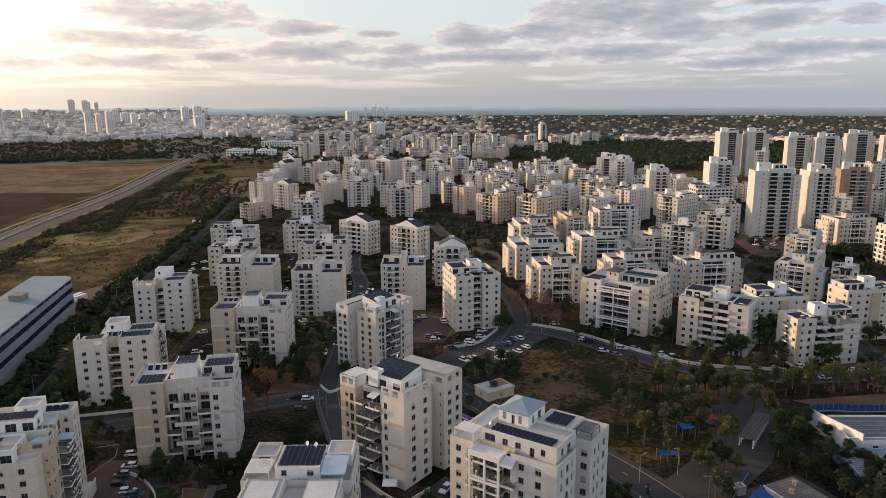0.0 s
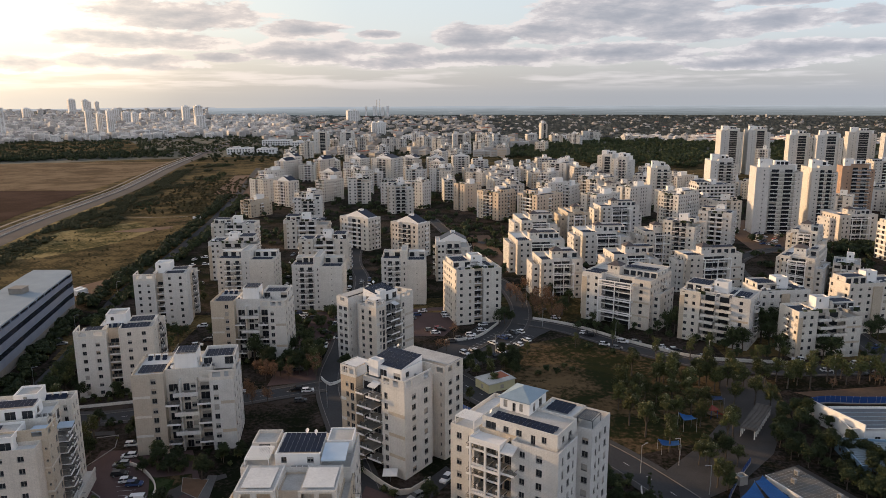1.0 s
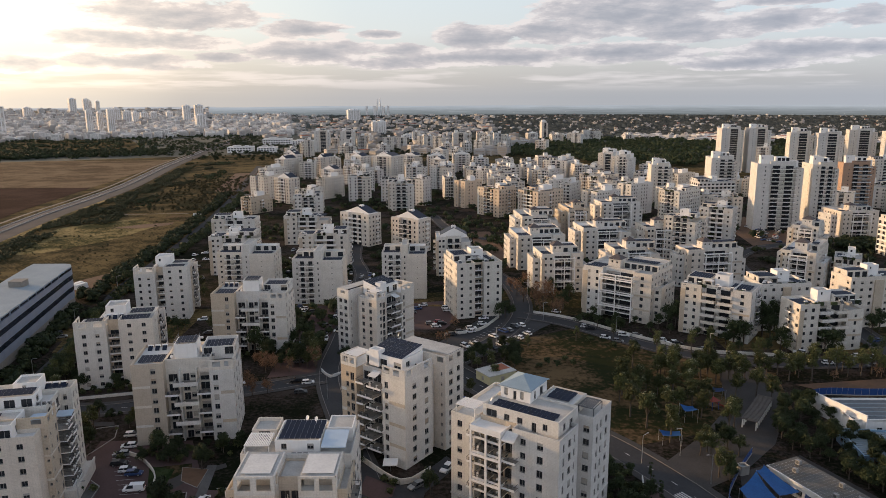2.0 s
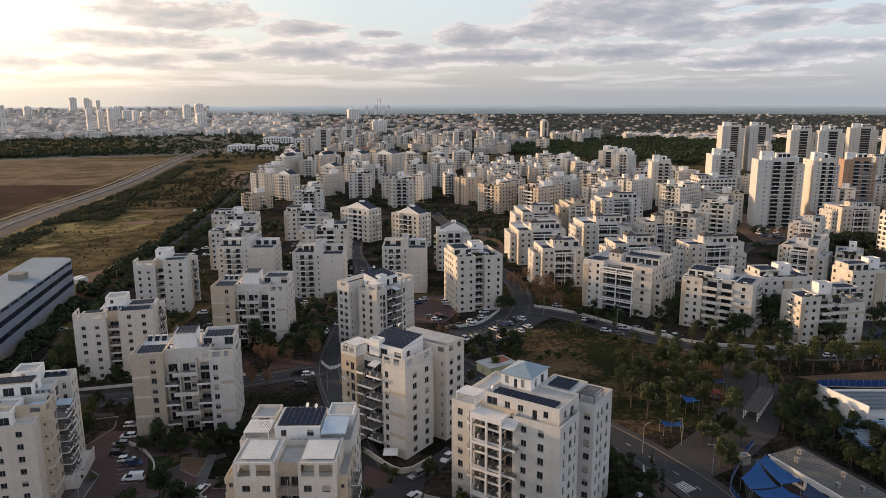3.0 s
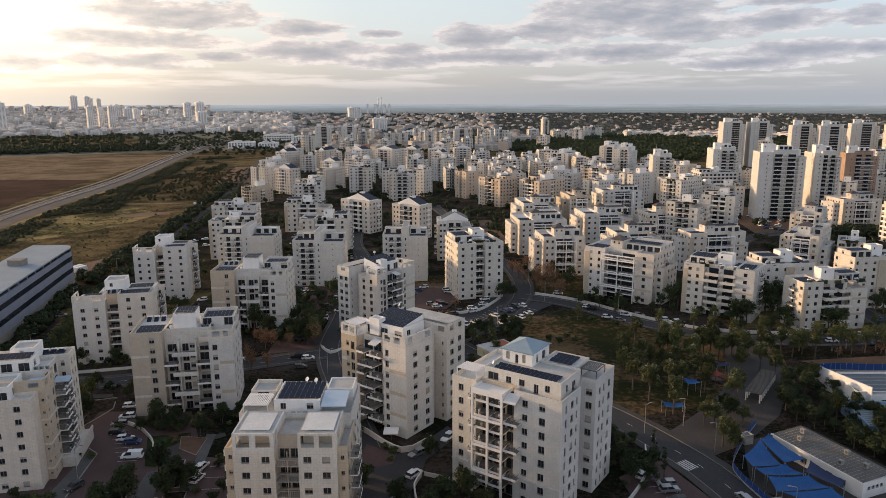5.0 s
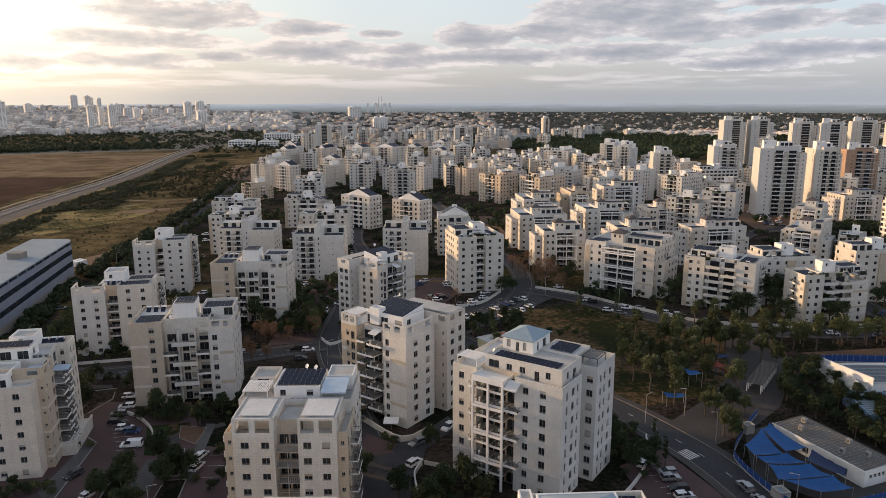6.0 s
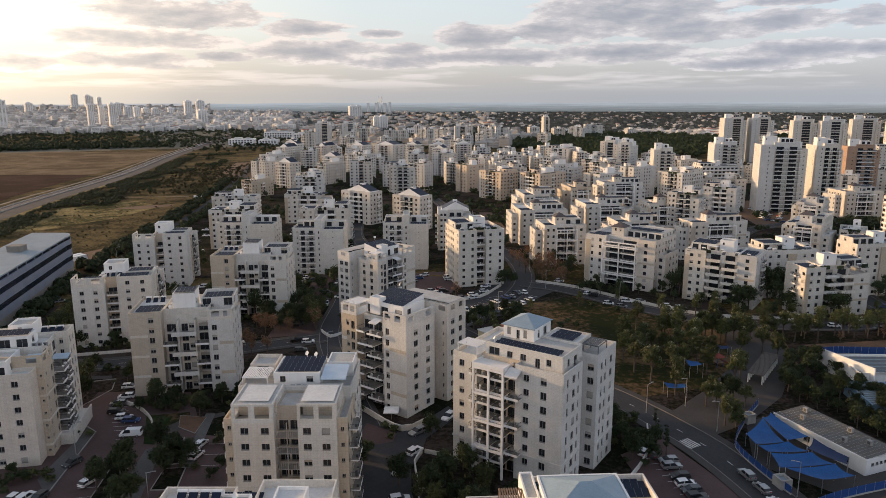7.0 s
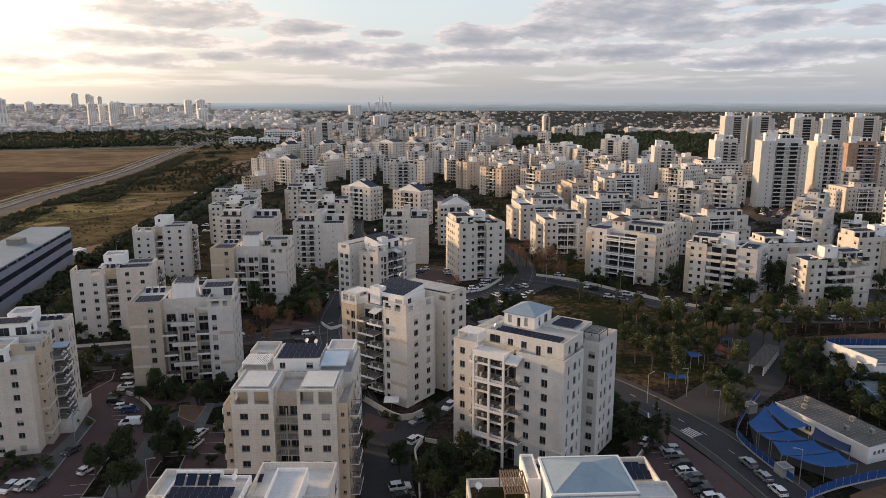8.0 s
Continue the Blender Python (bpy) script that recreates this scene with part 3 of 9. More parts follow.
                s.face([m @ Vector((0, 0, -0.12)), m @ Vector((0.5 * math.cos(a), 0.5 * math.sin(a), 0)), m @ Vector((0.5 * math.cos(b), 0.5 * math.sin(b), 0))], 0)
            return s.mesh("satellite_dish", [WHITE])
        part("satellite_dish", cached("dish", make), None, self.ob, "", pose(x, y, z, 0, 0, turn))

    def strip(self, *size):
        """A strip of the other stone, proud of the wall."""
        s = Shell()
        s.box(*size, 0, False)
        part("stone_strip", s, BEIGE if self.stone is STONE else STONE, self.ob)

    def done(self):
        if self.walls.f:
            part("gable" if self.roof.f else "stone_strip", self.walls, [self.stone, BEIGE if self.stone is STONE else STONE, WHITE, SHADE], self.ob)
        if self.roof.f:
            part("pitched_roof", self.roof, [ROOF, TILE, BLUEROOF, PANEL], self.ob)
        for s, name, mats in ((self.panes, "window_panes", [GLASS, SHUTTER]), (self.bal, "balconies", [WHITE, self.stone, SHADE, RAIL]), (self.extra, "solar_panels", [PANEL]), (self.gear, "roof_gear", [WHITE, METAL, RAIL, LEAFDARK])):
            if s.f:
                tagged(part(name, s, mats, self.ob), kind="stuff")
        return self.ob


WIN, SMALL, DOOR = (1.35, 1.3, 0.9), (0.8, 1.0, 1.1), (2.4, 2.2, 0.08)


def spread(w, step, kind, margin=1.6):
    k = max(1, int((w - 2 * margin) / step) + 1)
    return [(w / 2 if k == 1 else margin + (w - 2 * margin) * i / (k - 1), *kind) for i in range(k)]


def roof_kit(b, x0, x1, y0, y1, z, seed):
    """A stair tower, a set-back top flat and the usual roof gear."""
    r = random.Random(seed)
    w, d = x1 - x0, y1 - y0
    cx = x0 + w * r.uniform(0.36, 0.5)
    b.block(cx, cx + min(5.5, w * 0.28), y0 + d * 0.45, y0 + d * 0.8, z, z + 4.6, {"f": [(1.6, *SMALL)]}, [z + 1.6], 0.5, mi=2)
    side = r.random() < 0.5
    a = (x0 + 0.8, cx - 0.6) if side else (cx + min(5.5, w * 0.28) + 0.6, x1 - 0.8)
    o = (cx + min(5.5, w * 0.28) + 0.8, x1 - 0.8) if side else (x0 + 0.8, cx - 0.6)
    if a[1] - a[0] > 4:
        b.block(a[0], a[1], y0 + d * 0.32, y1 - 0.4, z, z + 2.9, {"f": spread(a[1] - a[0], 3.0, DOOR), "r": spread(d * 0.6, 4, WIN), "l": spread(d * 0.6, 4, WIN)}, [z], 0.35, mi=0)
        c = int((a[1] - a[0] - 1) / 1.08)
        b.panels(a[0] + 0.5, y0 + d * 0.36, z + 2.6, c, max(1, int((d * 0.6) / 1.9) - 1))
    if o[1] - o[0] > 3:
        b.panels(o[0] + 0.3, y0 + d * 0.3, z, int((o[1] - o[0] - 0.6) / 1.08), max(1, int(d * 0.5 / 1.9)))
    if not b.near and math.hypot(b.x, b.y) < 800:
        for i in range(9):
            gx, gy = r.uniform(x0 + 1, x1 - 1), r.uniform(y0 + 1, y0 + d * 0.3)
            if i % 3 == 0:
                b.gear.box(gx - 0.5, gx + 0.5, gy - 0.3, gy + 0.3, z, z + 0.9, 1)
            else:
                b.gear.tube((gx - 0.7, gy, z + 1.2), (gx + 0.7, gy, z + 1.2), 0.28, 0.28, 6, 0), b.gear.slab(pose(gx, gy - 0.8, z + 0.6, 38), 1.2, 1.5, 0.08, 2)
        for i in range(5):
            gx, gy = r.uniform(x0 + 0.5, x1 - 3.2), y0 + 0.35
            b.gear.box(gx, gx + r.uniform(1.0, 2.6), gy, gy + 0.7, z, z + r.uniform(0.9, 1.5), 3)
        gx = r.uniform(x0 + 1, x1 - 5)
        b.gear.slab(pose(gx + 1.8, y0 + d * 0.2, z + 2.5, -6), 3.6, d * 0.22, 0.08, r.choice((0, 2, 2)))
        for k in (0.1, 3.4):
            b.gear.box(gx + k, gx + k + 0.1, y0 + d * 0.1, y0 + d * 0.1 + 0.1, z, z + 2.4, 1)
        b.gear.tube((x0 + w * 0.5, y0 + d * 0.6, z + 4), (x0 + w * 0.5, y0 + d * 0.6, z + 7.2), 0.06, 0.04, 4, 1)
    if b.near:
        for i in range(3):
            b.boiler(o[0] + 1 + i * 1.7, y1 - 2.0, z, 0)
            b.aircon(cx + 0.8 + i * 1.1, y0 + d * 0.3, z, r.choice((0, 90)))
        b.dish(x0 + w * 0.3, y0 + d * 0.25, z, -60)


def bays(b, o, u, spans, floors, dep, rail, stagger=True):
    for k, (s0, s1) in enumerate(spans):
        for i, z in enumerate(floors):
            j = (k + i) % 2 if stagger else 0
            b.balcony(o, u, s0 + 0.6 * j, s1 - 0.5 * (1 - j), z, dep + (0.45 if j else 0), rail)


LABELS = {"slot": "cream stone apartment house with two wings and recessed middle", "bay": "cream stone apartment house with staggered balconies",
          "corner": "cream and beige stone apartment house with corner balconies", "frame": "pale stone apartment house with white balcony frames",
          "plain": "pale plastered apartment house with small windows",
          "bands": "white apartment house with long banded balconies", "tower": "tall pale residential tower with balcony column",
          "gable": "cream apartment house with steep gabled solar roof"}


def apartment(x, y, phi, w, d, h, style, near=False, stone=None):
    name = "residential_tower" if style == "tower" else "apartment_house"
    b = House(x, y, phi, near, LABELS[style], stone, "towers" if style == "tower" else "apartment houses", name)
    n = max(3, round((h - 1.0) / 3.05))
    fh = (h - 0.95) / n
    fl = [i * fh for i in range(n)]
    seed = int(abs(x * 7 + y * 3))
    r = random.Random(seed)
    side = {"r": spread(d, 3.1, WIN), "l": spread(d, 3.1, WIN), "b": spread(w, 4.2, WIN)}
    if style == "slot":
        c0, c1 = w * 0.40, w * 0.60
        wing = {"f": spread(c0, 3.0, WIN, 2.2), "l": side["l"], "r": [(2.4, *SMALL)], "b": spread(c0, 3.4, WIN)}
        b.block(0, c0, 0, d, -1, h, wing, fl)
        b.block(c1, w, 0, d, -1, h - (fh if r.random() < 0.4 else 0), {**wing, "r": side["r"], "l": [(d - 2.4, *SMALL)]}, fl)
        b.block(c0, c1, 2.4, d - 2.0, -1, h - 0.5, {"f": [((c1 - c0) / 2, c1 - c0 - 0.9, 1.7, 0.7)]}, fl, mi=1)
        for z in fl[1:]:
            b.balcony((c0, 2.4), (1, 0), 0.05, c1 - c0 - 0.05, z, 1.2, "rail")
        roof_kit(b, 0, w, 2.4, d - 1, h - 0.95, seed)
    elif style in ("bay", "corner", "gable", "frame"):
        two = style == "corner"
        dd = d * 0.64 if two else d
        m = [w * 0.30, w * 0.52, w * 0.74]
        doors = [((m[0] + m[1]) / 2, 2.4, 2.1, 0.08), ((m[1] + m[2]) / 2, 2.4, 2.1, 0.08)]
        front = [(w * 0.12, *WIN), *doors, (w * 0.85, *WIN)] + ([(w * 0.22, *SMALL)] if w > 16 else [])
        sd = {"r": spread(dd, 3.0, WIN), "l": spread(dd, 3.1, WIN), "b": side["b"]}
        rec = 2.6
        beige = 1 if near and style in ("bay", "corner") else 0
        b.block(0, m[0], 0, dd, -1, h, {"f": [(w * 0.09, *WIN), (w * 0.215, *WIN)], "l": sd["l"], "b": [(m[0] / 2, *WIN)], "r": [(0.95, *SMALL)]}, fl, mi=beige, name="wing")
        b.block(m[2], w, 0, dd, -1, h - (fh if r.random() < 0.35 else 0), {"f": [((w - m[2]) * 0.5, *WIN)], "r": sd["r"], "b": [((w - m[2]) / 2, *WIN)], "l": [(dd - 0.95, *SMALL)]}, fl, name="wing")
        k = 0.9 if style == "frame" else 0.62
        mid = [((m[1] - m[0]) * 0.52, (m[1] - m[0]) * k, 2.3, 0.04), (m[1] - m[0] + (m[2] - m[1]) * 0.46, (m[2] - m[1]) * k, 2.3, 0.04)]
        b.block(m[0], m[2], rec, dd, -1, h, {"f": mid, "b": spread(m[2] - m[0], 4, WIN)}, fl, mi=0, name="middle_wall")
        # a darker stone strip at the corner, proud of the wall
        b.strip(-0.06, w * 0.07, -0.06, 0.5, -1, h - 2.4)
        if not b.far:
            for k in range(2, n - 1, 2):
                b.strip(m[2] + 0.3, w - 0.3, -0.05, 0.3, k * fh - 0.5, k * fh + 0.3)
        if two:
            b.block(w * 0.2, w + 2.2, dd, d, -1, h - 1.6, {"f": [(w * 0.8 + 1.1, *SMALL)], "r": spread(d - dd, 3.0, WIN), "b": side["b"], "l": spread(d - dd, 3, WIN)}, fl)
        if not near:
            for o, u in (((0, dd), (0, -1)), ((w, 0), (0, 1))):
                s0 = dd * r.uniform(0.34, 0.5)
                for i, z in enumerate(fl[1:]):
                    b.balcony(o, u, s0 + 0.5 * (i % 2), s0 + 3.4 - 0.4 * (i % 2), z, 1.5, "rail" if r.random() < 0.5 else "wall")
        if style == "frame":
            bays(b, (0, rec), (1, 0), [(m[0] + 0.03, m[1]), (m[1], m[2] - 0.03)], fl[1:], rec + 0.5, "rail", False)
            f = Shell()
            for px in (m[0] - 0.7, m[1] - 0.2, m[2] + 0.3):
                f.box(px, px + 0.42, -2.5, -2.05, 0, h - fh * 0.6, 0)
            for z in fl[2::2] + [h - fh * 0.6]:
                f.box(m[0] - 0.7, m[2] + 0.72, -2.52, -2.03, z - 0.5, z, 0)
                for px in (m[0] - 0.7, m[2] + 0.3):
                    f.box(px, px + 0.42, -2.05, 0, z - 0.5, z, 0)
            part("balcony_frame", f, WHITE, b.ob, "white plastered frame over the balconies")
        else:
            bays(b, (0, rec), (1, 0), [(m[0] + 0.03, m[1]), (m[1], m[2] + 0.46)], fl[1:], rec + 0.7, "rail" if near or r.random() < 0.4 else "wall")
        if style == "frame" and not near:
            z = h - 0.95
            q = w * 0.3
            e, yq = 5.6, dd * 0.22
            b.block(q, q + e, yq, yq + e, z, z + 4.2, {"f": [(1.6, *SMALL), (4.0, *SMALL)], "l": [(2.8, *SMALL)]}, [z + 1.4], 0, roof=False, name="stair_tower")
            s2 = Shell()
            P = [(q - 0.5, yq - 0.5, z + 4.2), (q + e + 0.5, yq - 0.5, z + 4.2), (q + e + 0.5, yq + e + 0.5, z + 4.2), (q - 0.5, yq + e + 0.5, z + 4.2)]
            for p0, p1 in zip(P, P[1:] + P[:1]):
                s2.face([p0, p1, (q + e / 2, yq + e / 2, z + 6.2)])
            s2.face(P[::-1])
            part("stair_roof", s2, TILE, b.ob, "dark tiled pyramid roof over the stairs")
            b.panels(0.6, 0.8, z + 0.5, max(1, int((q - 1.0) / 1.08)), 1), b.panels(q + e + 0.6, dd * 0.45, z + 2.9, max(1, int((w - q - e - 1.6) / 1.08)), 2)
            b.block(-3.4, 0, dd * 0.25, dd * 0.9, -1, h - fh, {"f": [(1.7, *WIN)], "l": spread(dd * 0.65, 3.2, WIN)}, fl, name="side_wing")
            b.block(w, w + 3.2, dd * 0.15, dd * 0.8, -1, h - 2 * fh, {"f": [(1.6, *WIN)], "r": spread(dd * 0.65, 3.2, WIN)}, fl, name="side_wing")
            b.block(q + e + 0.2, w - 0.6, dd * 0.36, dd - 0.5, z, z + 2.9, {"f": spread(w - q - e - 0.8, 3.0, DOOR), "r": spread(dd * 0.65, 3.4, WIN)}, [z], 0.3, name="top_flat")
            b.panels(0.8, dd * 0.25, z, max(1, int((q - 1.4) / 1.08)), 2)
        elif style == "gable":
            roof_gable(b, w, d, h)
        else:
            roof_kit(b, 0, w, 0, dd, h - 0.95, seed)
    elif style == "plain":
        b.block(0, w, 0, d, -1, h, {"f": spread(w, 3.6, WIN), **side}, fl)
        b.strip(w * 0.42, w * 0.58, -0.6, 0, -1, h - 1.5)
        roof_kit(b, 0, w, 0, d, h - 0.95, seed)
    elif style == "bands":
        b.block(0, w, 0, d, -1, h, {"f": spread(w, 3.4, DOOR), "l": spread(d, 3.4, DOOR), "r": side["r"], "b": side["b"]}, fl)
        for z in fl[1:]:
            b.balcony((0, 0), (1, 0), 0, w, z, 1.8, "wall"), b.balcony((0, d), (0, -1), d * 0.3, d, z, 1.8, "wall")
        roof_kit(b, 0, w, 0, d, h - 0.95, seed)
    elif style == "tower":
        a, c = w * 0.30, w * 0.84
        strip_only = math.hypot(x, y) > 860
        b.block(0, a, 0, d, -1, h, {"f": [(a * 0.62, *SMALL)], "l": [(d * 0.22, *SMALL), (d * 0.72, *SMALL)], "b": [(a / 2, *WIN)]}, fl, name="wing")
        mid = [((c - a) * 0.5, (c - a) * 0.62, fh - 0.5, 0.1)] if strip_only else [((c - a) * 0.24, (c - a) * 0.30, 2.3, 0.05), ((c - a) * 0.76, (c - a) * 0.30, 2.3, 0.05)]
        b.block(a, c, 2.2, d - 1, -1, h + 1.5, {"f": mid, "b": side["b"]}, fl, name="middle_wall")
        b.block(c, w, 0.6, d, -1, h - fh, {"f": [((w - c) / 2, *SMALL)], "r": spread(d, 4.0, WIN), "b": [((w - c) / 2, *WIN)]}, fl, name="wing")
        if not strip_only:
            for i, z in enumerate(fl[1:]):
                b.balcony((a, 2.2), (1, 0), 0.03 + 0.7 * (i % 2), (c - a) * 0.50, z, 3.4, "rail"), b.balcony((a, 2.2), (1, 0), (c - a) * 0.53, c - a + 0.9 - 0.8 * (i % 2), z, 3.0, "rail")
        b.block(a * 0.35, a + 2.4, d * 0.30, d * 0.62, h - 0.9, h + 5.6, {"f": [(1.6, *SMALL)]}, [h + 2], 0.5, mi=2, name="stair_tower")
        b.block(w * 0.46, w * 0.74, d * 0.35, d * 0.78, h, h + 4.4, {"f": spread(w * 0.28, 2.6, DOOR)}, [h + 1.5], 0.5, mi=2, name="top_flat")
        b.block(w * 0.76, w * 0.94, d * 0.45, d * 0.8, h - fh, h + 1.6, mi=2, name="top_flat")
        b.panels(w * 0.36, d * 0.14, h + 0.6, max(1, int(w * 0.4 / 1.08)), 2)
        b.gear.tube((w * 0.2, d * 0.4, h + 5), (w * 0.2, d * 0.4, h + 10.0), 0.08, 0.05, 4, 1)
    b.done()
    return b


def roof_gable(b, w, d, h):
    """A white gable end with a dark slope of panels on each side."""
    z = h - 0.95
    x0, x1, y0, y1 = w * 0.12, w * 0.92, d * 0.22, d * 0.92
    xm, top = (x0 + x1) / 2, h + 4.2
    for y in (y0, y1):
        b.walls.face([(x0, y, z), (x1, y, z), (x1, y, z + 1.2), (xm, y, top), (x0, y, z + 1.2)] if y == y0 else [(x1, y, z), (x0, y, z), (x0, y, z + 1.2), (xm, y, top), (x1, y, z + 1.2)], 2)
    for xa, xb in ((x0, xm), (xm, x1)):
        za, zb = (z + 1.2, top) if xa == x0 else (top, z + 1.2)
        b.roof.face([(xa, y0, za), (xb, y0, zb), (xb, y1, zb), (xa, y1, za)], 3)
        b.roof.face([(xa, y1, za - 0.25), (xb, y1, zb - 0.25), (xb, y0, zb - 0.25), (xa, y0, za - 0.25)], 3)
    b.walls.box(x0 - 0.01, x0 + 0.2, y0, y1, z, z + 1.2, 2), b.walls.box(x1 - 0.2, x1 + 0.01, y0, y1, z, z + 1.2, 2)
    b.block(xm - 1.2, xm + 1.2, y0 + 3, y0 + 6, z, top + 0.6, mi=2, para=0.3)

# ---- the land ----
def build_land():
    s = Shell()
    rings = [0, 40, 80, 120, 160, 200, 240, 280, 320, 420, 520, 640, 780, 920, 1080, 1260, 1500, 1800, 2200, 2600, 3000, 3600, 4200, 4950]
    k = 120
    for i, rr in enumerate(rings):
        for j in range(k):
            a = 2 * math.pi * j / k
            s.v.append((rr * math.cos(a), rr * math.sin(a), gz(rr, 0)))
    for i in range(len(rings) - 1):
        for j in range(k):
            jj = (j + 1) % k
            s.f.append((i * k + j, (i + 1) * k + j, (i + 1) * k + jj, i * k + jj))
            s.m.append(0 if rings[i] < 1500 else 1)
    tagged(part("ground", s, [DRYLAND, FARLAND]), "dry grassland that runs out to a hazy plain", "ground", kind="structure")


def sheet(name, pts, dz, mat, label, category):
    """A thin sheet of ground cover that follows the land."""
    bm = bmesh.new()
    f = bm.faces.new([bm.verts.new((px, py, 0)) for px, py in pts])
    far = max(math.hypot(*p) for p in pts) > 320
    if far:
        for axis in (0, 1):
            lo, hi = min(p[axis] for p in pts), max(p[axis] for p in pts)
            c = math.ceil(lo / 50) * 50
            while c < hi:
                no = (1, 0, 0) if axis == 0 else (0, 1, 0)
                bmesh.ops.bisect_plane(bm, geom=bm.verts[:] + bm.edges[:] + bm.faces[:], plane_co=(c, c, 0), plane_no=no)
                c += 50
    bmesh.ops.recalc_face_normals(bm, faces=bm.faces[:])
    for v in bm.verts:
        v.co.z = gz(v.co.x, v.co.y) + dz * (1 + math.hypot(v.co.x, v.co.y) / 400)
    for f in bm.faces:
        if f.normal.z < 0:
            f.normal_flip()
    me = bpy.data.meshes.new(name)
    bm.to_mesh(me), bm.free()
    me.materials.append(mat)
    return tagged(new(name, me), label, category, kind="structure")


build_land()


def smooth(pts, step=6.0):
    """A Catmull-Rom line through the points."""
    P = [np.array(p, float) for p in pts]
    P = [2 * P[0] - P[1]] + P + [2 * P[-1] - P[-2]]
    out = []
    for i in range(1, len(P) - 2):
        a, b, c, d = P[i - 1:i + 3]
        k = max(2, int(np.linalg.norm(c - b) / step))
        for j in range(k):
            t = j / k
            out.append(0.5 * (2 * b + (c - a) * t + (2 * a - 5 * b + 4 * c - d) * t * t + (3 * b - a - 3 * c + d) * t ** 3))
    return out + [P[-2]]


def strip(name, pts, lo, hi, dz, mat, label, category, kerb=0.0, kind="structure"):
    """A band between the offsets lo and hi to the left of a line; kerb: how far its edges drop."""
    s = Shell()
    L = smooth(pts)
    rows = []
    for i, p in enumerate(L):
        q = L[min(i + 1, len(L) - 1)] - L[max(i - 1, 0)]
        n = np.array([-q[1], q[0]]) / np.linalg.norm(q)
        a, b = p + n * lo, p + n * hi
        up = dz * (1 + math.hypot(*p) / 400)
        rows.append([(a[0], a[1], gz(*a) + up - kerb), (a[0], a[1], gz(*a) + up), (b[0], b[1], gz(*b) + up), (b[0], b[1], gz(*b) + up - kerb)])
    for r0, r1 in zip(rows, rows[1:]):
        for k in ((1,) if not kerb else (0, 1, 2)):
            s.face([r0[k + 1], r0[k], r1[k], r1[k + 1]])
    return tagged(part(name, s, mat), label, category, kind=kind)


def road(pts, width, walk_w=2.2, lines=True, sides=(1, 1)):
    w = width / 2
    strip("road", pts, -w, w, 0.05, ASPHALT, "dark asphalt street with worn surface", "road")
    for k, on in zip((1, -1), sides):
        if on:
            a, b = sorted((k * w, k * (w + walk_w)))
            strip("pavement", pts, a, b, 0.16, SIDEWALK, "grey paved walkway behind a pale kerb", "pavement", 0.14)
            a, b = sorted((k * (w - 0.02), k * (w + 0.16)))
            strip("kerb", pts, a, b, 0.175, KERBSTONE, "pale stone kerb along the street", "kerb", 0.15)
    if lines:
        s = Shell()
        L = smooth(pts, 4.0)
        for i in range(0, len(L) - 1, 2):
            p, q = L[i], L[i + 1]
            if math.hypot(*p) > 420:
                continue
            t = (q - p) / np.linalg.norm(q - p)
            n = np.array([-t[1], t[0]]) * 0.08
            e = p + t * 2.0
            z = gz(*p) + 0.062 * (1 + math.hypot(*p) / 400)
            s.face([(*(p - n), z), (*(e - n), z), (*(e + n), z), (*(p + n), z)])
        if s.f:
            tagged(part("lane_marking", s, PAINT), "white dashed lane marking on asphalt", "road marking", kind="stuff")


TOWN = [(-150, 40), (-128, 100), (-145, 200), (-168, 300), (-172, 407), (-195, 607), (-225, 762), (-262, 1100), (-200, 1160), (-20, 1250), (160, 1130), (420, 900), (680, 1000), (700, 500), (420, 200), (250, 40)]
sheet("town_ground", TOWN, 0.02, TOWNGROUND, "dark garden soil and thin grass between houses", "ground")
# farmland west of the railway
sheet("stubble_field", [(-1150, 1150), (-740, 1320), (-492, 1310), (-424, 850), (-560, 856), (-1000, 800)], 0.02, STUBBLE, "tan harvested field beside the railway", "field")
sheet("ploughed_field", [(-1000, 796), (-560, 852), (-423, 846), (-392, 640), (-372, 560), (-500, 470)], 0.06, SOIL, "dark red-brown ploughed field", "field")
sheet("field", [(-1300, 1500), (-800, 1460), (-640, 1560), (-900, 2050), (-1500, 2000)], 0.02, DRYLAND, "rough pasture with dark hedges", "field")
sheet("dry_meadow", [(-300, 420), (-318, 560), (-270, 612), (-225, 600), (-205, 520), (-196, 440), (-200, 350), (-240, 330)], 0.02, DRYLAND, "dry yellow and olive meadow", "field")
sheet("yellow_grass", [(-290, 440), (-304, 552), (-262, 596), (-228, 560), (-236, 500), (-262, 452)], 0.05, DRYGRASS, "patch of pale yellow dry grass", "field")
sheet("bare_soil", [(-262, 548), (-244, 566), (-222, 574), (-219, 562), (-238, 545)], 0.07, REDSOIL, "bare reddish patch in the meadow", "ground")
sheet("meadow_green", [(-238, 616), (-214, 606), (-212, 578), (-226, 584), (-240, 600)], 0.08, LAWN, "green patch of fresh grass in the meadow", "field")
sheet("bare_soil", [(-176, 345), (-186, 400), (-200, 372), (-214, 330), (-190, 322)], 0.05, REDSOIL, "bare red soil yard beside the street", "ground")
sheet("bare_soil", [(-205, 700), (-260, 800), (-300, 1020), (-262, 1030), (-215, 790)], 0.05, REDSOIL, "bare red soil strip at the edge of town", "ground")
sheet("bare_soil", [(20, 1010), (20, 1180), (150, 1110), (150, 1020)], 0.05, REDSOIL, "bare red soil plot behind the houses", "ground")
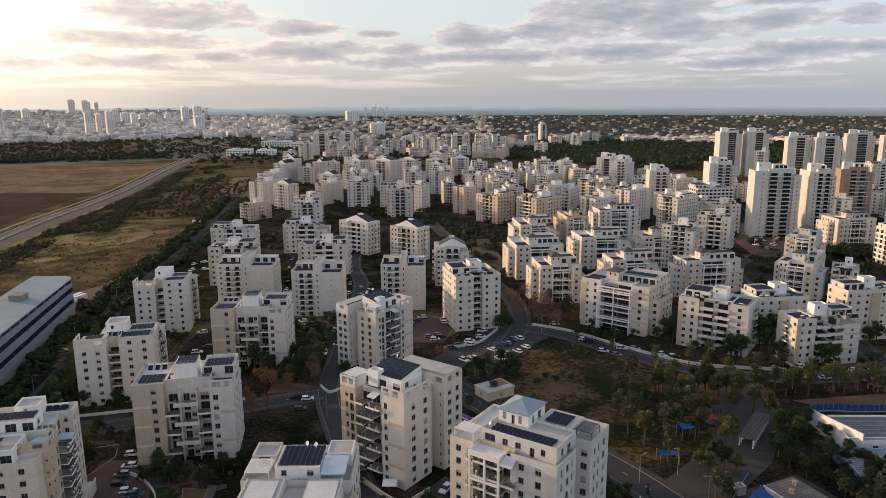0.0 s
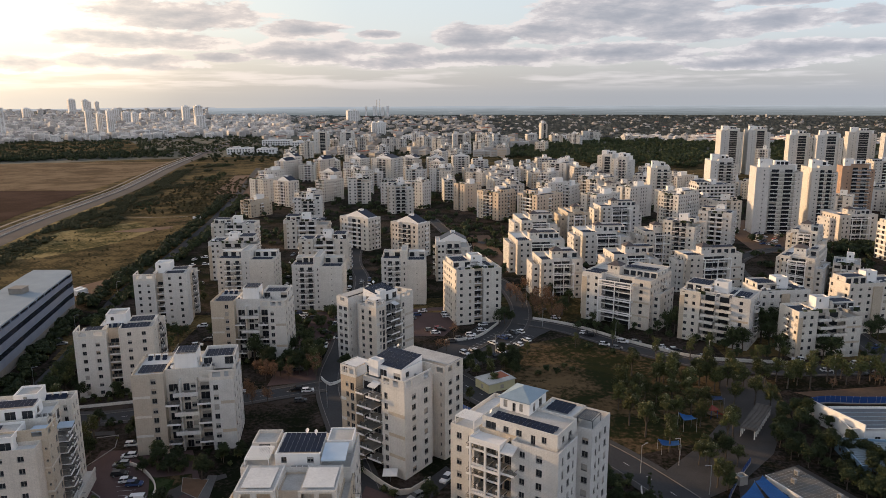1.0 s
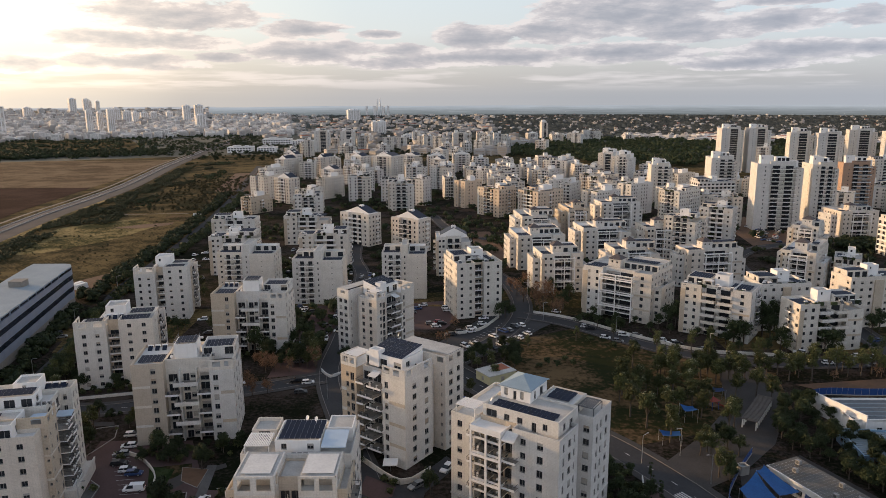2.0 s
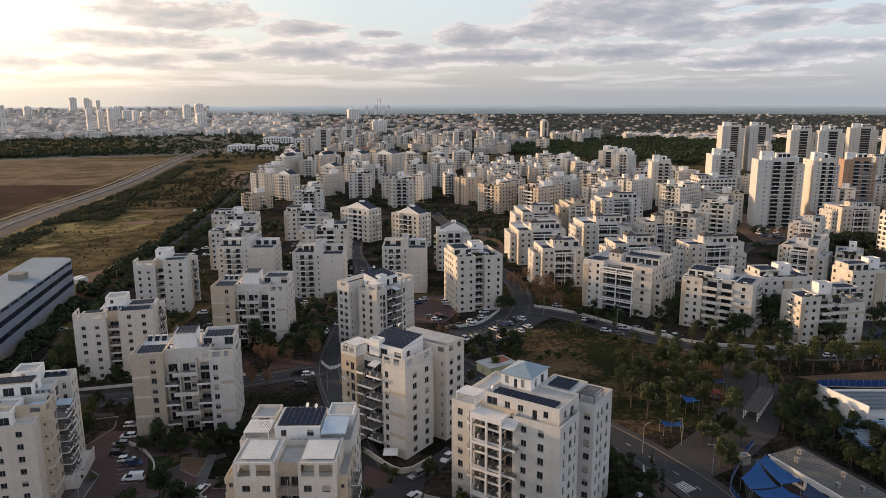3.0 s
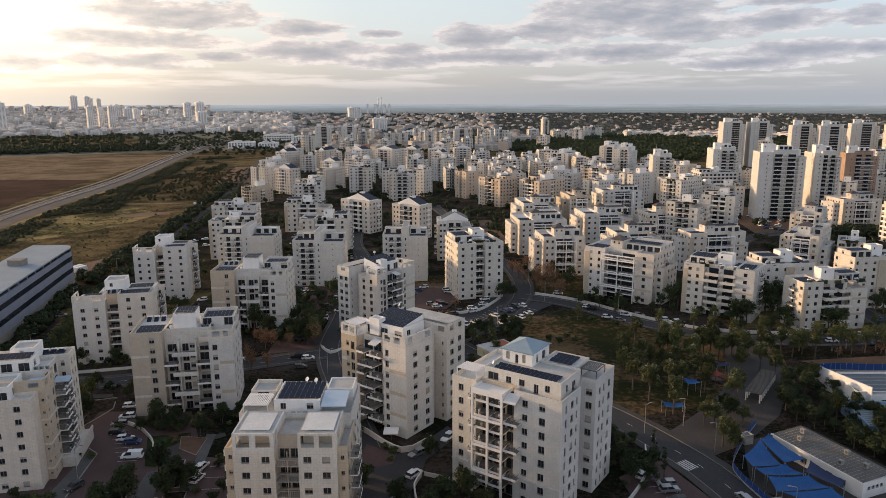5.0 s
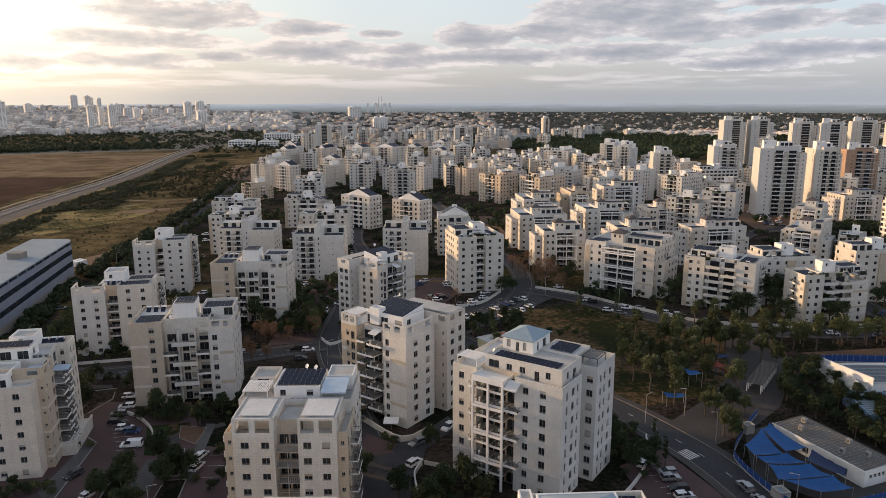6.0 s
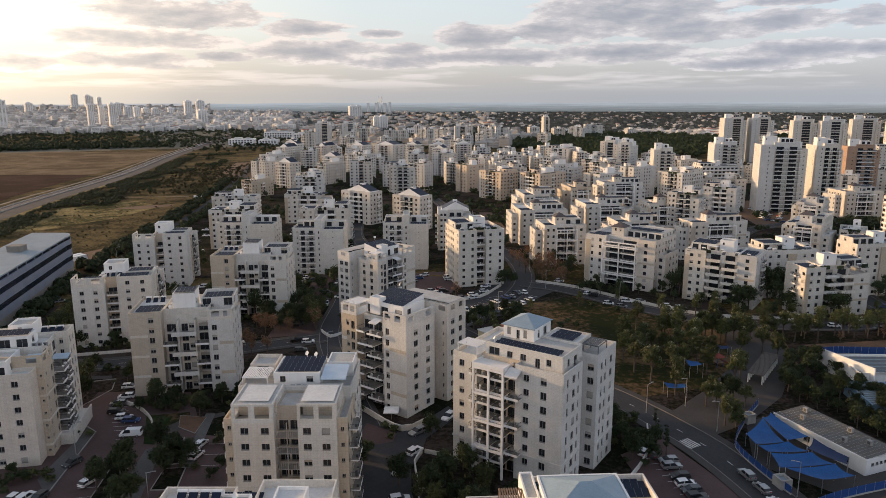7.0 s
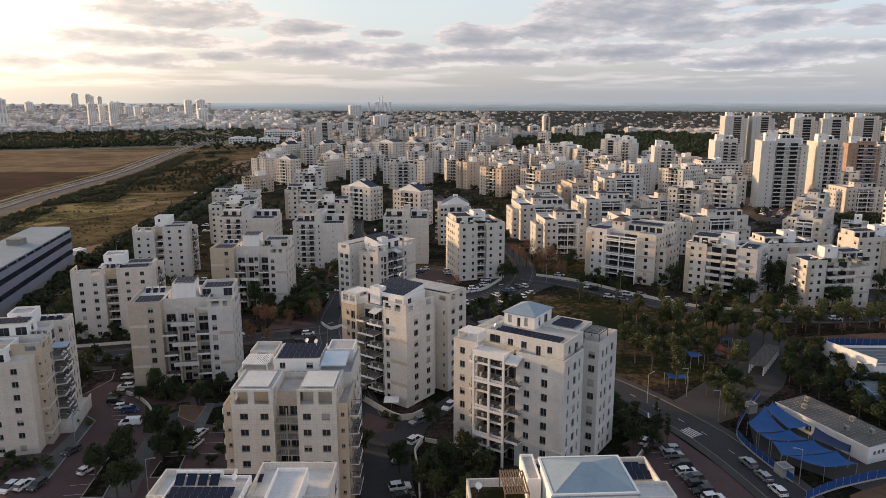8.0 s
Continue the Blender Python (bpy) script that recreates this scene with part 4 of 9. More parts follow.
sheet("bare_soil", [(20, 395), (20, 520), (34, 520), (42, 400)], 0.05, REDSOIL, "bare red soil in the green strip", "ground")
# yards, car parks and the park
sheet("car_park", [(-101, 128), (-101, 186), (-72, 186), (-60, 160), (-44, 158), (-44, 112), (-96, 108)], 0.03, PAVING, "red-brown block paving of a residents' car park", "car park")
sheet("car_park", [(-20, 240), (8, 285), (27, 318), (40, 300), (15, 262), (-5, 236)], 0.03, ASPHALT, "dark asphalt car park at the junction", "car park")
sheet("car_park", [(-62, 232), (-62, 252), (-32, 256), (-30, 240)], 0.03, PAVING, "red-brown paved car park with trees", "car park")
sheet("car_park", [(44, 118), (40, 150), (52, 158), (62, 130), (60, 116)], 0.03, PAVING, "red-brown paved car park beside the house", "car park")
sheet("car_park", [(205, 455), (215, 520), (250, 590), (300, 590), (290, 500), (240, 450)], 0.03, REDSOIL, "bare soil car park near the towers", "car park")
sheet("car_park", [(-60, 270), (-60, 320), (-38, 320), (-36, 270)], 0.03, PAVING, "red-brown paved car park between the houses", "car park")
sheet("car_park", [(-15, 190), (-20, 240), (-4, 236), (4, 205)], 0.03, PAVING, "red-brown paved yard behind the house", "car park")
sheet("park_lawn", [(24, 268), (54, 284), (74, 260), (116, 234), (108, 205), (72, 188), (54, 182), (40, 196), (18, 226)], 0.04, LAWN, "worn park lawn with bare patches", "lawn")
sheet("park_path", [(98, 240), (114, 238), (108, 208), (92, 182), (76, 166), (66, 160), (58, 172), (74, 188), (88, 206)], 0.06, SIDEWALK, "grey paved path through the park", "path")
sheet("school_yard", [(69, 146), (76, 167), (96, 176), (106, 152), (94, 134), (84, 130)], 0.04, SIDEWALK, "grey paved nursery yard", "yard")
sheet("dry_verge", [(80, 128), (95, 136), (130, 150), (150, 120), (84, 90)], 0.03, REDSOIL, "bare brown verge behind the blue fence", "ground")
sheet("dry_verge", [(118, 224), (200, 236), (260, 250), (220, 215), (130, 214)], 0.03, REDSOIL, "bare brown verge with dry shrubs", "ground")
sheet("car_park", [(1, 256), (27, 297), (38, 312), (52, 298), (40, 284), (22, 258), (8, 246)], 0.045, ASPHALT, "dark asphalt car park in front of the junction", "car park")
# garden soil laid here so its dark tone paints in the tree shade
sheet("office_grounds", [(-144, 172), (-176, 318), (-186, 345), (-170, 345), (-152, 262), (-136, 182)], 0.04, TOWNGROUND, "planted ground below the office block, tree shade painted in", "ground")
sheet("car_park", [(-24, 284), (-22, 322), (4, 328), (6, 300), (0, 284)], 0.035, PAVING, "red-brown paved car park beside the house", "car park")
sheet("planter", [(-99.4, 177.2), (-97.1, 177.1), (-98.4, 190.5), (-101.2, 190.5)], 0.12, TOWNGROUND, "planted island in the residents' car park", "flower bed")
sheet("lawn", [(-76.5, 170.9), (-67.6, 172.9), (-65.6, 167.0), (-71.5, 164.6), (-74.5, 165.8)], 0.08, LAWN, "small worn lawn behind the curved garden wall", "lawn")
sheet("footpath", [(-70.7, 164.0), (-66.3, 170.9), (-63.5, 168.3), (-68.3, 159.4)], 0.10, SIDEWALK, "grey concrete footpath to the house door", "path")
sheet("footpath", [(-61.6, 161.0), (-63.5, 170.2), (-58.6, 172.8), (-57.6, 170.8), (-61.0, 168.3), (-59.8, 160.9)], 0.11, SIDEWALK, "grey concrete footpath beside the parking bays", "path")
sheet("footpath", [(-110.6, 197.2), (-99.7, 197.9), (-98.5, 195.4), (-109.3, 194.6)], 0.10, SIDEWALK, "grey concrete footpath along the car park", "path")
sheet("street_court", [(-17.6, 112), (-17.4, 127.3), (-21.2, 160.9), (-20.2, 166.2), (-11.8, 161.2), (-9.5, 161.6), (0.3, 176), (3.4, 171.0), (-5.0, 157.8), (-6.3, 149.3), (-8.1, 144.0), (-6.4, 112)], 0.20, ASPHALT, "dark asphalt court between the houses", "road")
sheet("court_paving", [(-21.4, 158.0), (-20.4, 166.0), (-12.4, 160.4), (-13.0, 156.0), (-17.0, 154.5)], 0.215, PAVING, "red-brown paving at the end of the court", "car park")
sheet("footpath", [(-70.9, 152.6), (-67.4, 154.0), (-62.6, 127.3), (-68.7, 127.3)], 0.10, PATHGREY, "broad grey paved path through the car park", "path")
sheet("footpath", [(-63.1, 171.9), (-60.6, 171.9), (-57.2, 144.1), (-59.7, 144.1)], 0.12, PATHGREY, "grey paved path beside the parking bays", "path")
sheet("footpath", [(-83.1, 132.3), (-86.6, 161.3), (-89.8, 164.1), (-88.9, 139.1)], 0.10, PATHGREY, "pale paved strip below the house terrace", "path")


def kerb_line(pts, closed=False, tall=0.2):
    """A low pale kerb along a line of corners."""
    s = Shell()
    P = [Vector(p) for p in pts]
    for a, b in zip(P, P[1:] + P[:1] if closed else P[1:]):
        d, c = b - a, (a + b) / 2
        s.slab(pose(c.x, c.y, tall / 2, 0, 0, math.degrees(math.atan2(d.y, d.x))), d.length + 0.18, 0.24, tall)
    tagged(part("kerb", s, KERBPALE), "pale concrete kerb round the planting", "kerb", kind="structure")


def flower_bed(pts, mat, label):
    sheet("planter", pts, 0.14, mat, label, "flower bed")
    kerb_line(pts, True)


flower_bed([(-63.1, 143.7), (-58.5, 144.1), (-57.3, 135.2), (-62.6, 134.9)], TOWNGROUND, "dark soil bed with shrubs in the car park")
flower_bed([(-69.3, 170.7), (-62.3, 169.6), (-62.2, 160.9), (-67.3, 164.1)], REDSOIL, "bare soil bed beside the path")
flower_bed([(-73.2, 127.3), (-68.9, 127.3), (-71.5, 144.1), (-75.6, 147.5)], TOWNGROUND, "dark soil bed with trees in the car park")
flower_bed([(-67.6, 158.0), (-64.0, 158.6), (-60.8, 146.0), (-64.6, 145.2)], TOWNGROUND, "dark soil bed below the trees")
sheet("lawn", [(-78.4, 171.4), (-71.1, 169.6), (-69.8, 154.9), (-72.6, 155.3)], 0.11, GREENLAWN, "small dark green lawn behind the curved wall", "lawn")
kerb_line([(-90.4, 164.4), (-87.0, 161.6), (-83.4, 132.0)])
kerb_line([(-103.0, 193.6), (-97.4, 195.4), (-95.0, 187.8), (-98.2, 176.0)])
# painted parking bays
def bay_lines(x0, y0, x1, y1, n, turn, length=4.6):
    s = Shell()
    for i in range(n + 1):
        k = i / n
        s.slab(pose(x0 + (x1 - x0) * k, y0 + (y1 - y0) * k, 0.085, 0, 0, turn), length, 0.1, 0.01)
    tagged(part("bay_lines", s, PAINT), "white painted lines of parking bays", "road marking", kind="stuff")


bay_lines(8, 264, 26, 290, 11, -40)
bay_lines(18, 262, 36, 284, 10, -40)
bay_lines(-88, 176, -78, 158, 8, 8)
bay_lines(-55.0, 160.5, -53.8, 145.2, 3, 4)
bay_lines(-77.5, 147.5, -74.5, 128.5, 5, 10, 5.4)
bay_lines(47, 151, 52, 126, 10, 10)
# streets
road([(-112, 30), (-122, 110), (-134, 180), (-142, 235), (-153, 295), (-167, 350), (-174, 410), (-184, 495), (-200, 610), (-226, 765), (-262, 950), (-300, 1150)], 6.5, lines=False, sides=(0, 1))
road([(-150, 222), (-118, 206), (-85, 214), (-42, 232)], 7)
road([(0, 50), (-8, 110), (-16, 150), (-30, 195), (-41, 235), (-42, 280), (-45, 376), (-56, 433), (-64, 530), (-78, 640)], 6.4, 1.4, lines=False)
road([(78, 60), (71, 110), (64, 145), (56, 165), (42, 188), (18, 216), (2, 240)], 9)
road([(-2, 238), (12, 258), (28, 285), (36, 318), (34, 360), (24, 400), (12, 480), (-10, 600)], 7, 1.6, lines=False)
road([(34, 303), (52, 292), (75, 267), (97, 250), (128, 243), (168, 247), (230, 266), (330, 310)], 7, 1.6, lines=False)
road([(168, 250), (176, 330), (168, 390), (190, 440), (240, 470), (330, 480)], 7, lines=False)
road([(25, 490), (60, 500), (140, 450), (168, 395)], 7, lines=False)
# zebra crossing
for i in range(7):
    s = Shell()
    m = pose(57 + 0.75 * (i - 3) * math.cos(radians(30)), 155 + 0.75 * (i - 3) * math.sin(radians(30)), 0.082, 0, 0, 30)
    s.slab(m, 0.42, 4.2, 0.008)
    tagged(part("crossing_stripe", s, PAINT), "white painted stripe of a zebra crossing", "road marking", "zebra crossing", "structure")
# the railway on its bank, with a service road
RAIL_LINE = [(-318, 380), (-338, 480), (-352, 554), (-366, 640), (-378, 740), (-396, 860), (-432, 1030), (-470, 1210), (-530, 1560), (-590, 2020), (-640, 2400)]
strip("service_road", RAIL_LINE, 9.5, 12.5, 0.09, PALEDIRT, "pale dirt service road beside the railway", "road")
strip("rail_verge", RAIL_LINE, 3.4, 9.5, 0.07, DRYLAND, "brown earth verge beside the railway", "ground")
strip("rail_bank", RAIL_LINE, -10.5, 3.4, 0.12, BALLAST, "grey ballast bed of a double railway line", "railway", 0.25)
strip("service_road", RAIL_LINE, -25, -10.5, 0.07, GRAVEL, "wide grey gravel road beside the railway", "road")
strip("rail_verge", RAIL_LINE[:5], -31, -25, 0.06, DRYGRASS, "strip of pale dry grass beside the railway", "ground")
for off in (0.3, 1.8, -8.9, -7.4):
    strip("rail", RAIL_LINE, off - 0.09, off + 0.09, 0.24, METAL, "steel rail on ballast", "rail", 0.16)
for off in (1.05, -8.15):
    strip("sleeper_bed", RAIL_LINE, off - 0.9, off + 0.9, 0.16, PALEBED, "pale concrete sleepers in ballast", "railway", 0.04)
strip("footpath", [(-292, 620), (-262, 623), (-228, 625)], -0.9, 0.9, 0.07, PALEDIRT, "trodden pale path across the meadow", "path")

# ---- apartment houses ----
apartment(5.4, 298.0, 15, 20.7, 22.0, 25, 'slot')
apartment(62.2, 308.3, -38, 31.6, 23.8, 22, 'frame')
apartment(96.7, 280.2, -36, 27.3, 16.0, 21, 'bay')
apartment(132.8, 254.0, 9, 26.7, 12.0, 19, 'bay')
apartment(167.7, 282.9, 10, 26.2, 12.0, 22, 'plain')
apartment(129.9, 280.1, 6, 21.4, 14.9, 20, 'plain')
apartment(168.9, 347.5, -38, 16.0, 30.0, 21, 'frame')
apartment(193.6, 343.3, -30, 12.0, 16.0, 18, 'bay')
apartment(123.5, 350.3, 10, 30.4, 13.5, 20, 'frame')
apartment(133.0, 423.3, -36, 18.9, 18.0, 27, 'corner')
apartment(208.6, 418.4, -38, 14.4, 18.0, 22, 'frame')
apartment(275.7, 486.4, 6, 28.3, 22.1, 20, 'frame')
apartment(274.5, 428.5, 4, 27.9, 12.0, 23, 'bands')
apartment(48.2, 340.8, 6, 20.9, 19.6, 20, 'frame')
apartment(41.8, 392.1, 6, 27.1, 28.0, 20, 'frame')
apartment(52.0, 464.8, 6, 24.2, 30.0, 20, 'frame')
apartment(85.2, 479.1, 6, 15.1, 26.5, 23, 'frame', stone=BEIGE)
apartment(83.5, 417.9, 6, 29.8, 22.9, 20, 'frame')
apartment(88.1, 358.0, 6, 24.3, 17.1, 19, 'frame')
apartment(121.8, 421.1, 6, 21.4, 17.7, 20, 'frame')
apartment(113.1, 504.2, 6, 28.6, 18.3, 24, 'frame')
apartment(29.1, 610.5, -52, 27.3, 20.1, 24, 'bay', stone=SUNBEIGE)
apartment(9.5, 659.0, -52, 16.0, 20.6, 25, 'slot', stone=SUNBEIGE)
apartment(61.8, 588.3, -52, 23.1, 30.0, 24, 'bay', stone=SUNBEIGE)
apartment(88.5, 674.5, -52, 15.6, 30.0, 24, 'bay')
apartment(113.6, 582.1, -52, 16.4, 30.0, 24, 'slot')
apartment(141.0, 698.1, -52, 15.9, 30.0, 24, 'bay')
apartment(149.7, 609.4, -52, 14.5, 30.0, 27, 'slot')
apartment(170.4, 559.0, -52, 18.7, 28.0, 27, 'bay')
apartment(228.8, 734.5, -52, 16.1, 30.0, 24, 'bay')
apartment(226.3, 625.9, 6, 33.1, 20.0, 26, 'bands')
apartment(231.6, 524.6, -8, 32.8, 17.5, 50, 'tower')
apartment(275.2, 528.9, -8, 18.4, 24.3, 49, 'tower')
apartment(337.7, 600.5, -8, 26.2, 12.0, 45, 'tower', stone=ORANGE)
apartment(263.3, 699.4, -8, 25.4, 27.7, 42, 'tower')
apartment(389.6, 1004.3, -8, 30.1, 30.0, 62, 'tower')
apartment(427.6, 1003.2, -8, 29.4, 25.8, 62, 'tower')
apartment(403.7, 834.5, -8, 26.1, 14.0, 62, 'tower')
apartment(428.7, 819.6, -8, 28.2, 12.0, 62, 'tower')
apartment(532.3, 941.1, -8, 35.1, 12.0, 62, 'tower')
apartment(547.8, 887.5, -8, 41.8, 12.2, 62, 'tower')
apartment(189.1, 873.1, -33, 20.8, 30.0, 36, 'tower')
apartment(198.1, 823.4, -33, 14.7, 30.0, 36, 'tower')
apartment(194.0, 663.7, -8, 19.5, 23.5, 38, 'tower')
apartment(117.5, 845.1, -33, 30.3, 30.0, 30, 'bay')
apartment(135.2, 709.1, -33, 12.0, 18.3, 26, 'bay')
apartment(394.1, 899.8, -33, 14.5, 18.0, 42, 'bay')
apartment(419.0, 842.1, -33, 23.8, 18.0, 38, 'bay')
apartment(467.5, 771.6, 8, 37.4, 12.8, 36, 'bay')
apartment(304.8, 760.1, -33, 12.0, 18.0, 18, 'bay')
apartment(-153.7, 461.1, 0, 28.7, 14.0, 20, 'bay')
apartment(-130.4, 384.1, 0, 25.0, 16.0, 22, 'bay')
apartment(-108.4, 472.4, 0, 29.8, 16.0, 20, 'bay')
apartment(-82.6, 395.3, 0, 27.7, 16.0, 21, 'bay')
apartment(-70.9, 477.9, -35, 25.4, 12.8, 22, 'gable')
apartment(-34.3, 452.2, -35, 22.0, 13.3, 22, 'gable')
apartment(-4.3, 378.3, 2, 18.5, 16.0, 22, 'gable')
apartment(-199.1, 726.6, -33, 19.8, 25.0, 24, 'slot')
apartment(-208.1, 796.1, -33, 13.5, 30.0, 26, 'bay')
apartment(-179.8, 622.2, -33, 13.0, 25.3, 15, 'bay', stone=BEIGE)
apartment(-221.2, 931.4, -33, 16.5, 26.7, 27, 'gable')
apartment(-174.1, 953.2, -33, 12.2, 30.0, 27, 'gable')
apartment(-189.0, 927.9, 3, 21.2, 16.0, 22, 'bay')
apartment(-131.1, 725.0, -33, 12.0, 30.0, 22, 'bay')
apartment(-102.0, 785.1, -33, 20.0, 14.8, 27, 'bay')
apartment(-130.6, 973.2, -33, 21.9, 21.9, 27, 'gable')
apartment(-96.3, 947.6, -33, 32.9, 27.5, 29, 'gable')
apartment(-62.1, 698.3, 3, 36.8, 16.0, 22, 'slot')
apartment(-21.7, 973.6, 5, 24.1, 18.0, 27, 'gable')
apartment(13.7, 1018.2, 5, 24.4, 18.0, 26, 'gable')
apartment(1.0, 710.3, 5, 12.0, 30.0, 22, 'bay')
apartment(-2.2, 900.4, 5, 16.6, 16.0, 20, 'bay')
apartment(26.6, 905.0, 5, 23.3, 18.0, 18, 'bay')
apartment(53.3, 893.5, 5, 23.0, 30.0, 16, 'bay')
apartment(74.9, 897.1, 5, 17.4, 30.0, 17, 'bay')
apartment(102.1, 903.7, 5, 18.3, 30.0, 17, 'bay')
apartment(54.8, 772.6, 5, 25.0, 30.0, 17, 'frame')
apartment(103.5, 828.1, 5, 14.8, 30.0, 19, 'bay')
apartment(64.0, 716.2, 5, 15.7, 23.7, 17, 'frame')
apartment(105.6, 803.6, -33, 15.3, 30.0, 22, 'bay')
apartment(109.6, 678.7, -33, 12.0, 27.9, 20, 'bands')
apartment(149.4, 809.5, 5, 12.0, 30.0, 27, 'bay')
apartment(-261.7, 1342.8, 5, 16.8, 18.0, 34, 'slot')
apartment(-274.7, 1518.5, 3, 33.3, 18.0, 44, 'tower')
apartment(-217.5, 1511.5, 3, 30.8, 18.0, 44, 'tower')
apartment(-182.9, 1518.1, 5, 19.1, 18.0, 34, 'bay')
apartment(-243.4, 1559.2, 5, 15.9, 18.0, 26, 'bay')
apartment(-132.3, 1555.2, 5, 24.5, 18.0, 28, 'slot')
apartment(-101.4, 1551.9, 5, 22.0, 18.0, 28, 'slot')
apartment(-72.1, 1670.6, 5, 15.8, 18.0, 34, 'slot')
apartment(-43.2, 1575.1, 5, 22.4, 18.0, 30, 'slot')
apartment(21.8, 1609.0, 5, 30.6, 18.0, 34, 'tower')
apartment(78.4, 1680.1, 5, 18.7, 18.0, 30, 'bay')
apartment(115.1, 1636.9, 5, 28.7, 18.0, 32, 'slot')
apartment(205.0, 1742.9, 5, 25.1, 30.0, 26, 'gable')
apartment(271.7, 1984.0, 5, 17.4, 28.4, 44, 'tower')
apartment(266.7, 1760.0, 5, 28.3, 30.0, 22, 'bay')
apartment(316.6, 1783.8, 5, 23.0, 18.0, 26, 'bay')
apartment(352.9, 1812.3, 3, 45.0, 17.6, 30, 'slot')
apartment(460.7, 1813.3, 5, 22.0, 30.0, 18, 'bay')
apartment(50.9, 1735.8, 5, 16.5, 14.0, 30, 'bay')

# ---- the near houses, one by one ----
def frames(b, xs, y0, y1, zs, z_top, t=0.45):
    """A white frame of posts and beams in front of balconies, each beam and post a part."""
    for x in xs:
        s = Shell()
        s.box(x, x + t, y0, y0 + t, 0, z_top)
        part("frame_post", s, WHITE, b.ob, "white plastered post")
    for z in zs:
        s = Shell()
        s.box(xs[0] + t, xs[-1], y0 + 0.004, y0 + t - 0.004, z - 0.55, z)
        part("frame_beam", s, WHITE, b.ob, "white plastered beam")
        for x in (xs[0], xs[-1]):
            s = Shell()
            s.box(x + 0.004, x + t - 0.004, y0 + t, y1, z - 0.5, z)
            part("frame_beam", s, WHITE, b.ob, "white plastered beam")


def hip_roof(b, x0, x1, y0, y1, z, up, mat, over=0.35, label="blue-grey hipped metal roof"):
    s = Shell()
    x0, x1, y0, y1 = x0 - over, x1 + over, y0 - over, y1 + over
    d = min(x1 - x0, y1 - y0) / 2
    long = x1 - x0 > y1 - y0
    xm, ym = (x0 + x1) / 2, (y0 + y1) / 2
    a, c = ((x0 + d, ym, z + up), (x1 - d, ym, z + up)) if long else ((xm, y0 + d, z + up), (xm, y1 - d, z + up))
    P = [(x0, y0, z), (x1, y0, z), (x1, y1, z), (x0, y1, z)]
    if long:
        s.face([P[0], P[1], c, a]), s.face([P[1], P[2], c]), s.face([P[2], P[3], a, c]), s.face([P[3], P[0], a])
    else:
        s.face([P[0], P[1], a]), s.face([P[1], P[2], c, a]), s.face([P[2], P[3], c]), s.face([P[3], P[0], a, c])
    s.face(P[::-1])
    s.box(x0 - 0.05, x1 + 0.05, y0 - 0.05, y0 + 0.1, z - 0.2, z + 0.02), s.box(x0 - 0.05, x1 + 0.05, y1 - 0.1, y1 + 0.05, z - 0.2, z + 0.02)
    return part("hipped_roof", s, mat, b.ob, label)


def pergola(b, x0, x1, y0, y1, z, mat=None, h=2.5, label="timber roof-terrace pergola"):
    s = Shell()
    for k, (zz, e) in enumerate(((z + h - 0.16, 0.0), (z + h, 0.0), (z + h, 0.14), (z + h - 0.16, 0.14))):
        s.v += [(x0 + e, y0 + e, zz), (x1 - e, y0 + e, zz), (x1 - e, y1 - e, zz), (x0 + e, y1 - e, zz)]
    for k in range(4):
        for j in range(4):
            a, c = k * 4, (k + 1) % 4 * 4
            s.f.append((a + j, a + (j + 1) % 4, c + (j + 1) % 4, c + j))
    s.m = [0] * 16
    frame_ob = part("pergola", s, mat or WOOD, b.ob, label)
    post = Shell()
    post.box(0, 0.14, 0, 0.14, z, z + h - 0.165)
    me = post.mesh("post", mat or WOOD)
    for x in (x0, x1 - 0.14):
        for y in (y0, y1 - 0.14):
            part("post", me, None, frame_ob, "", Matrix.Translation((x, y, 0)))
    slat = Shell()
    slat.box(0, 0.22, y0 - 0.2, y1 + 0.2, z + h, z + h + 0.08)
    me = slat.mesh("slat", mat or WOOD)
    for k in range(int((x1 - x0) / 0.35)):
        part("slat", me, None, frame_ob, "", Matrix.Translation((x0 + k * 0.35, 0, 0)))


def awning(b, x0, x1, y0, y1, za, zb, mat=None, label="pale cloth awning"):
    s = Shell()
    s.face([(x0, y0, za), (x1, y0, za), (x1, y1, zb), (x0, y1, zb)]), s.face([(x0, y1, zb - 0.05), (x1, y1, zb - 0.05), (x1, y0, za - 0.05), (x0, y0, za - 0.05)])
    s.face([(x0, y0, za - 0.25), (x1, y0, za - 0.25), (x1, y0, za), (x0, y0, za)])
    part("awning", s, mat or PALEROOF, b.ob, label)


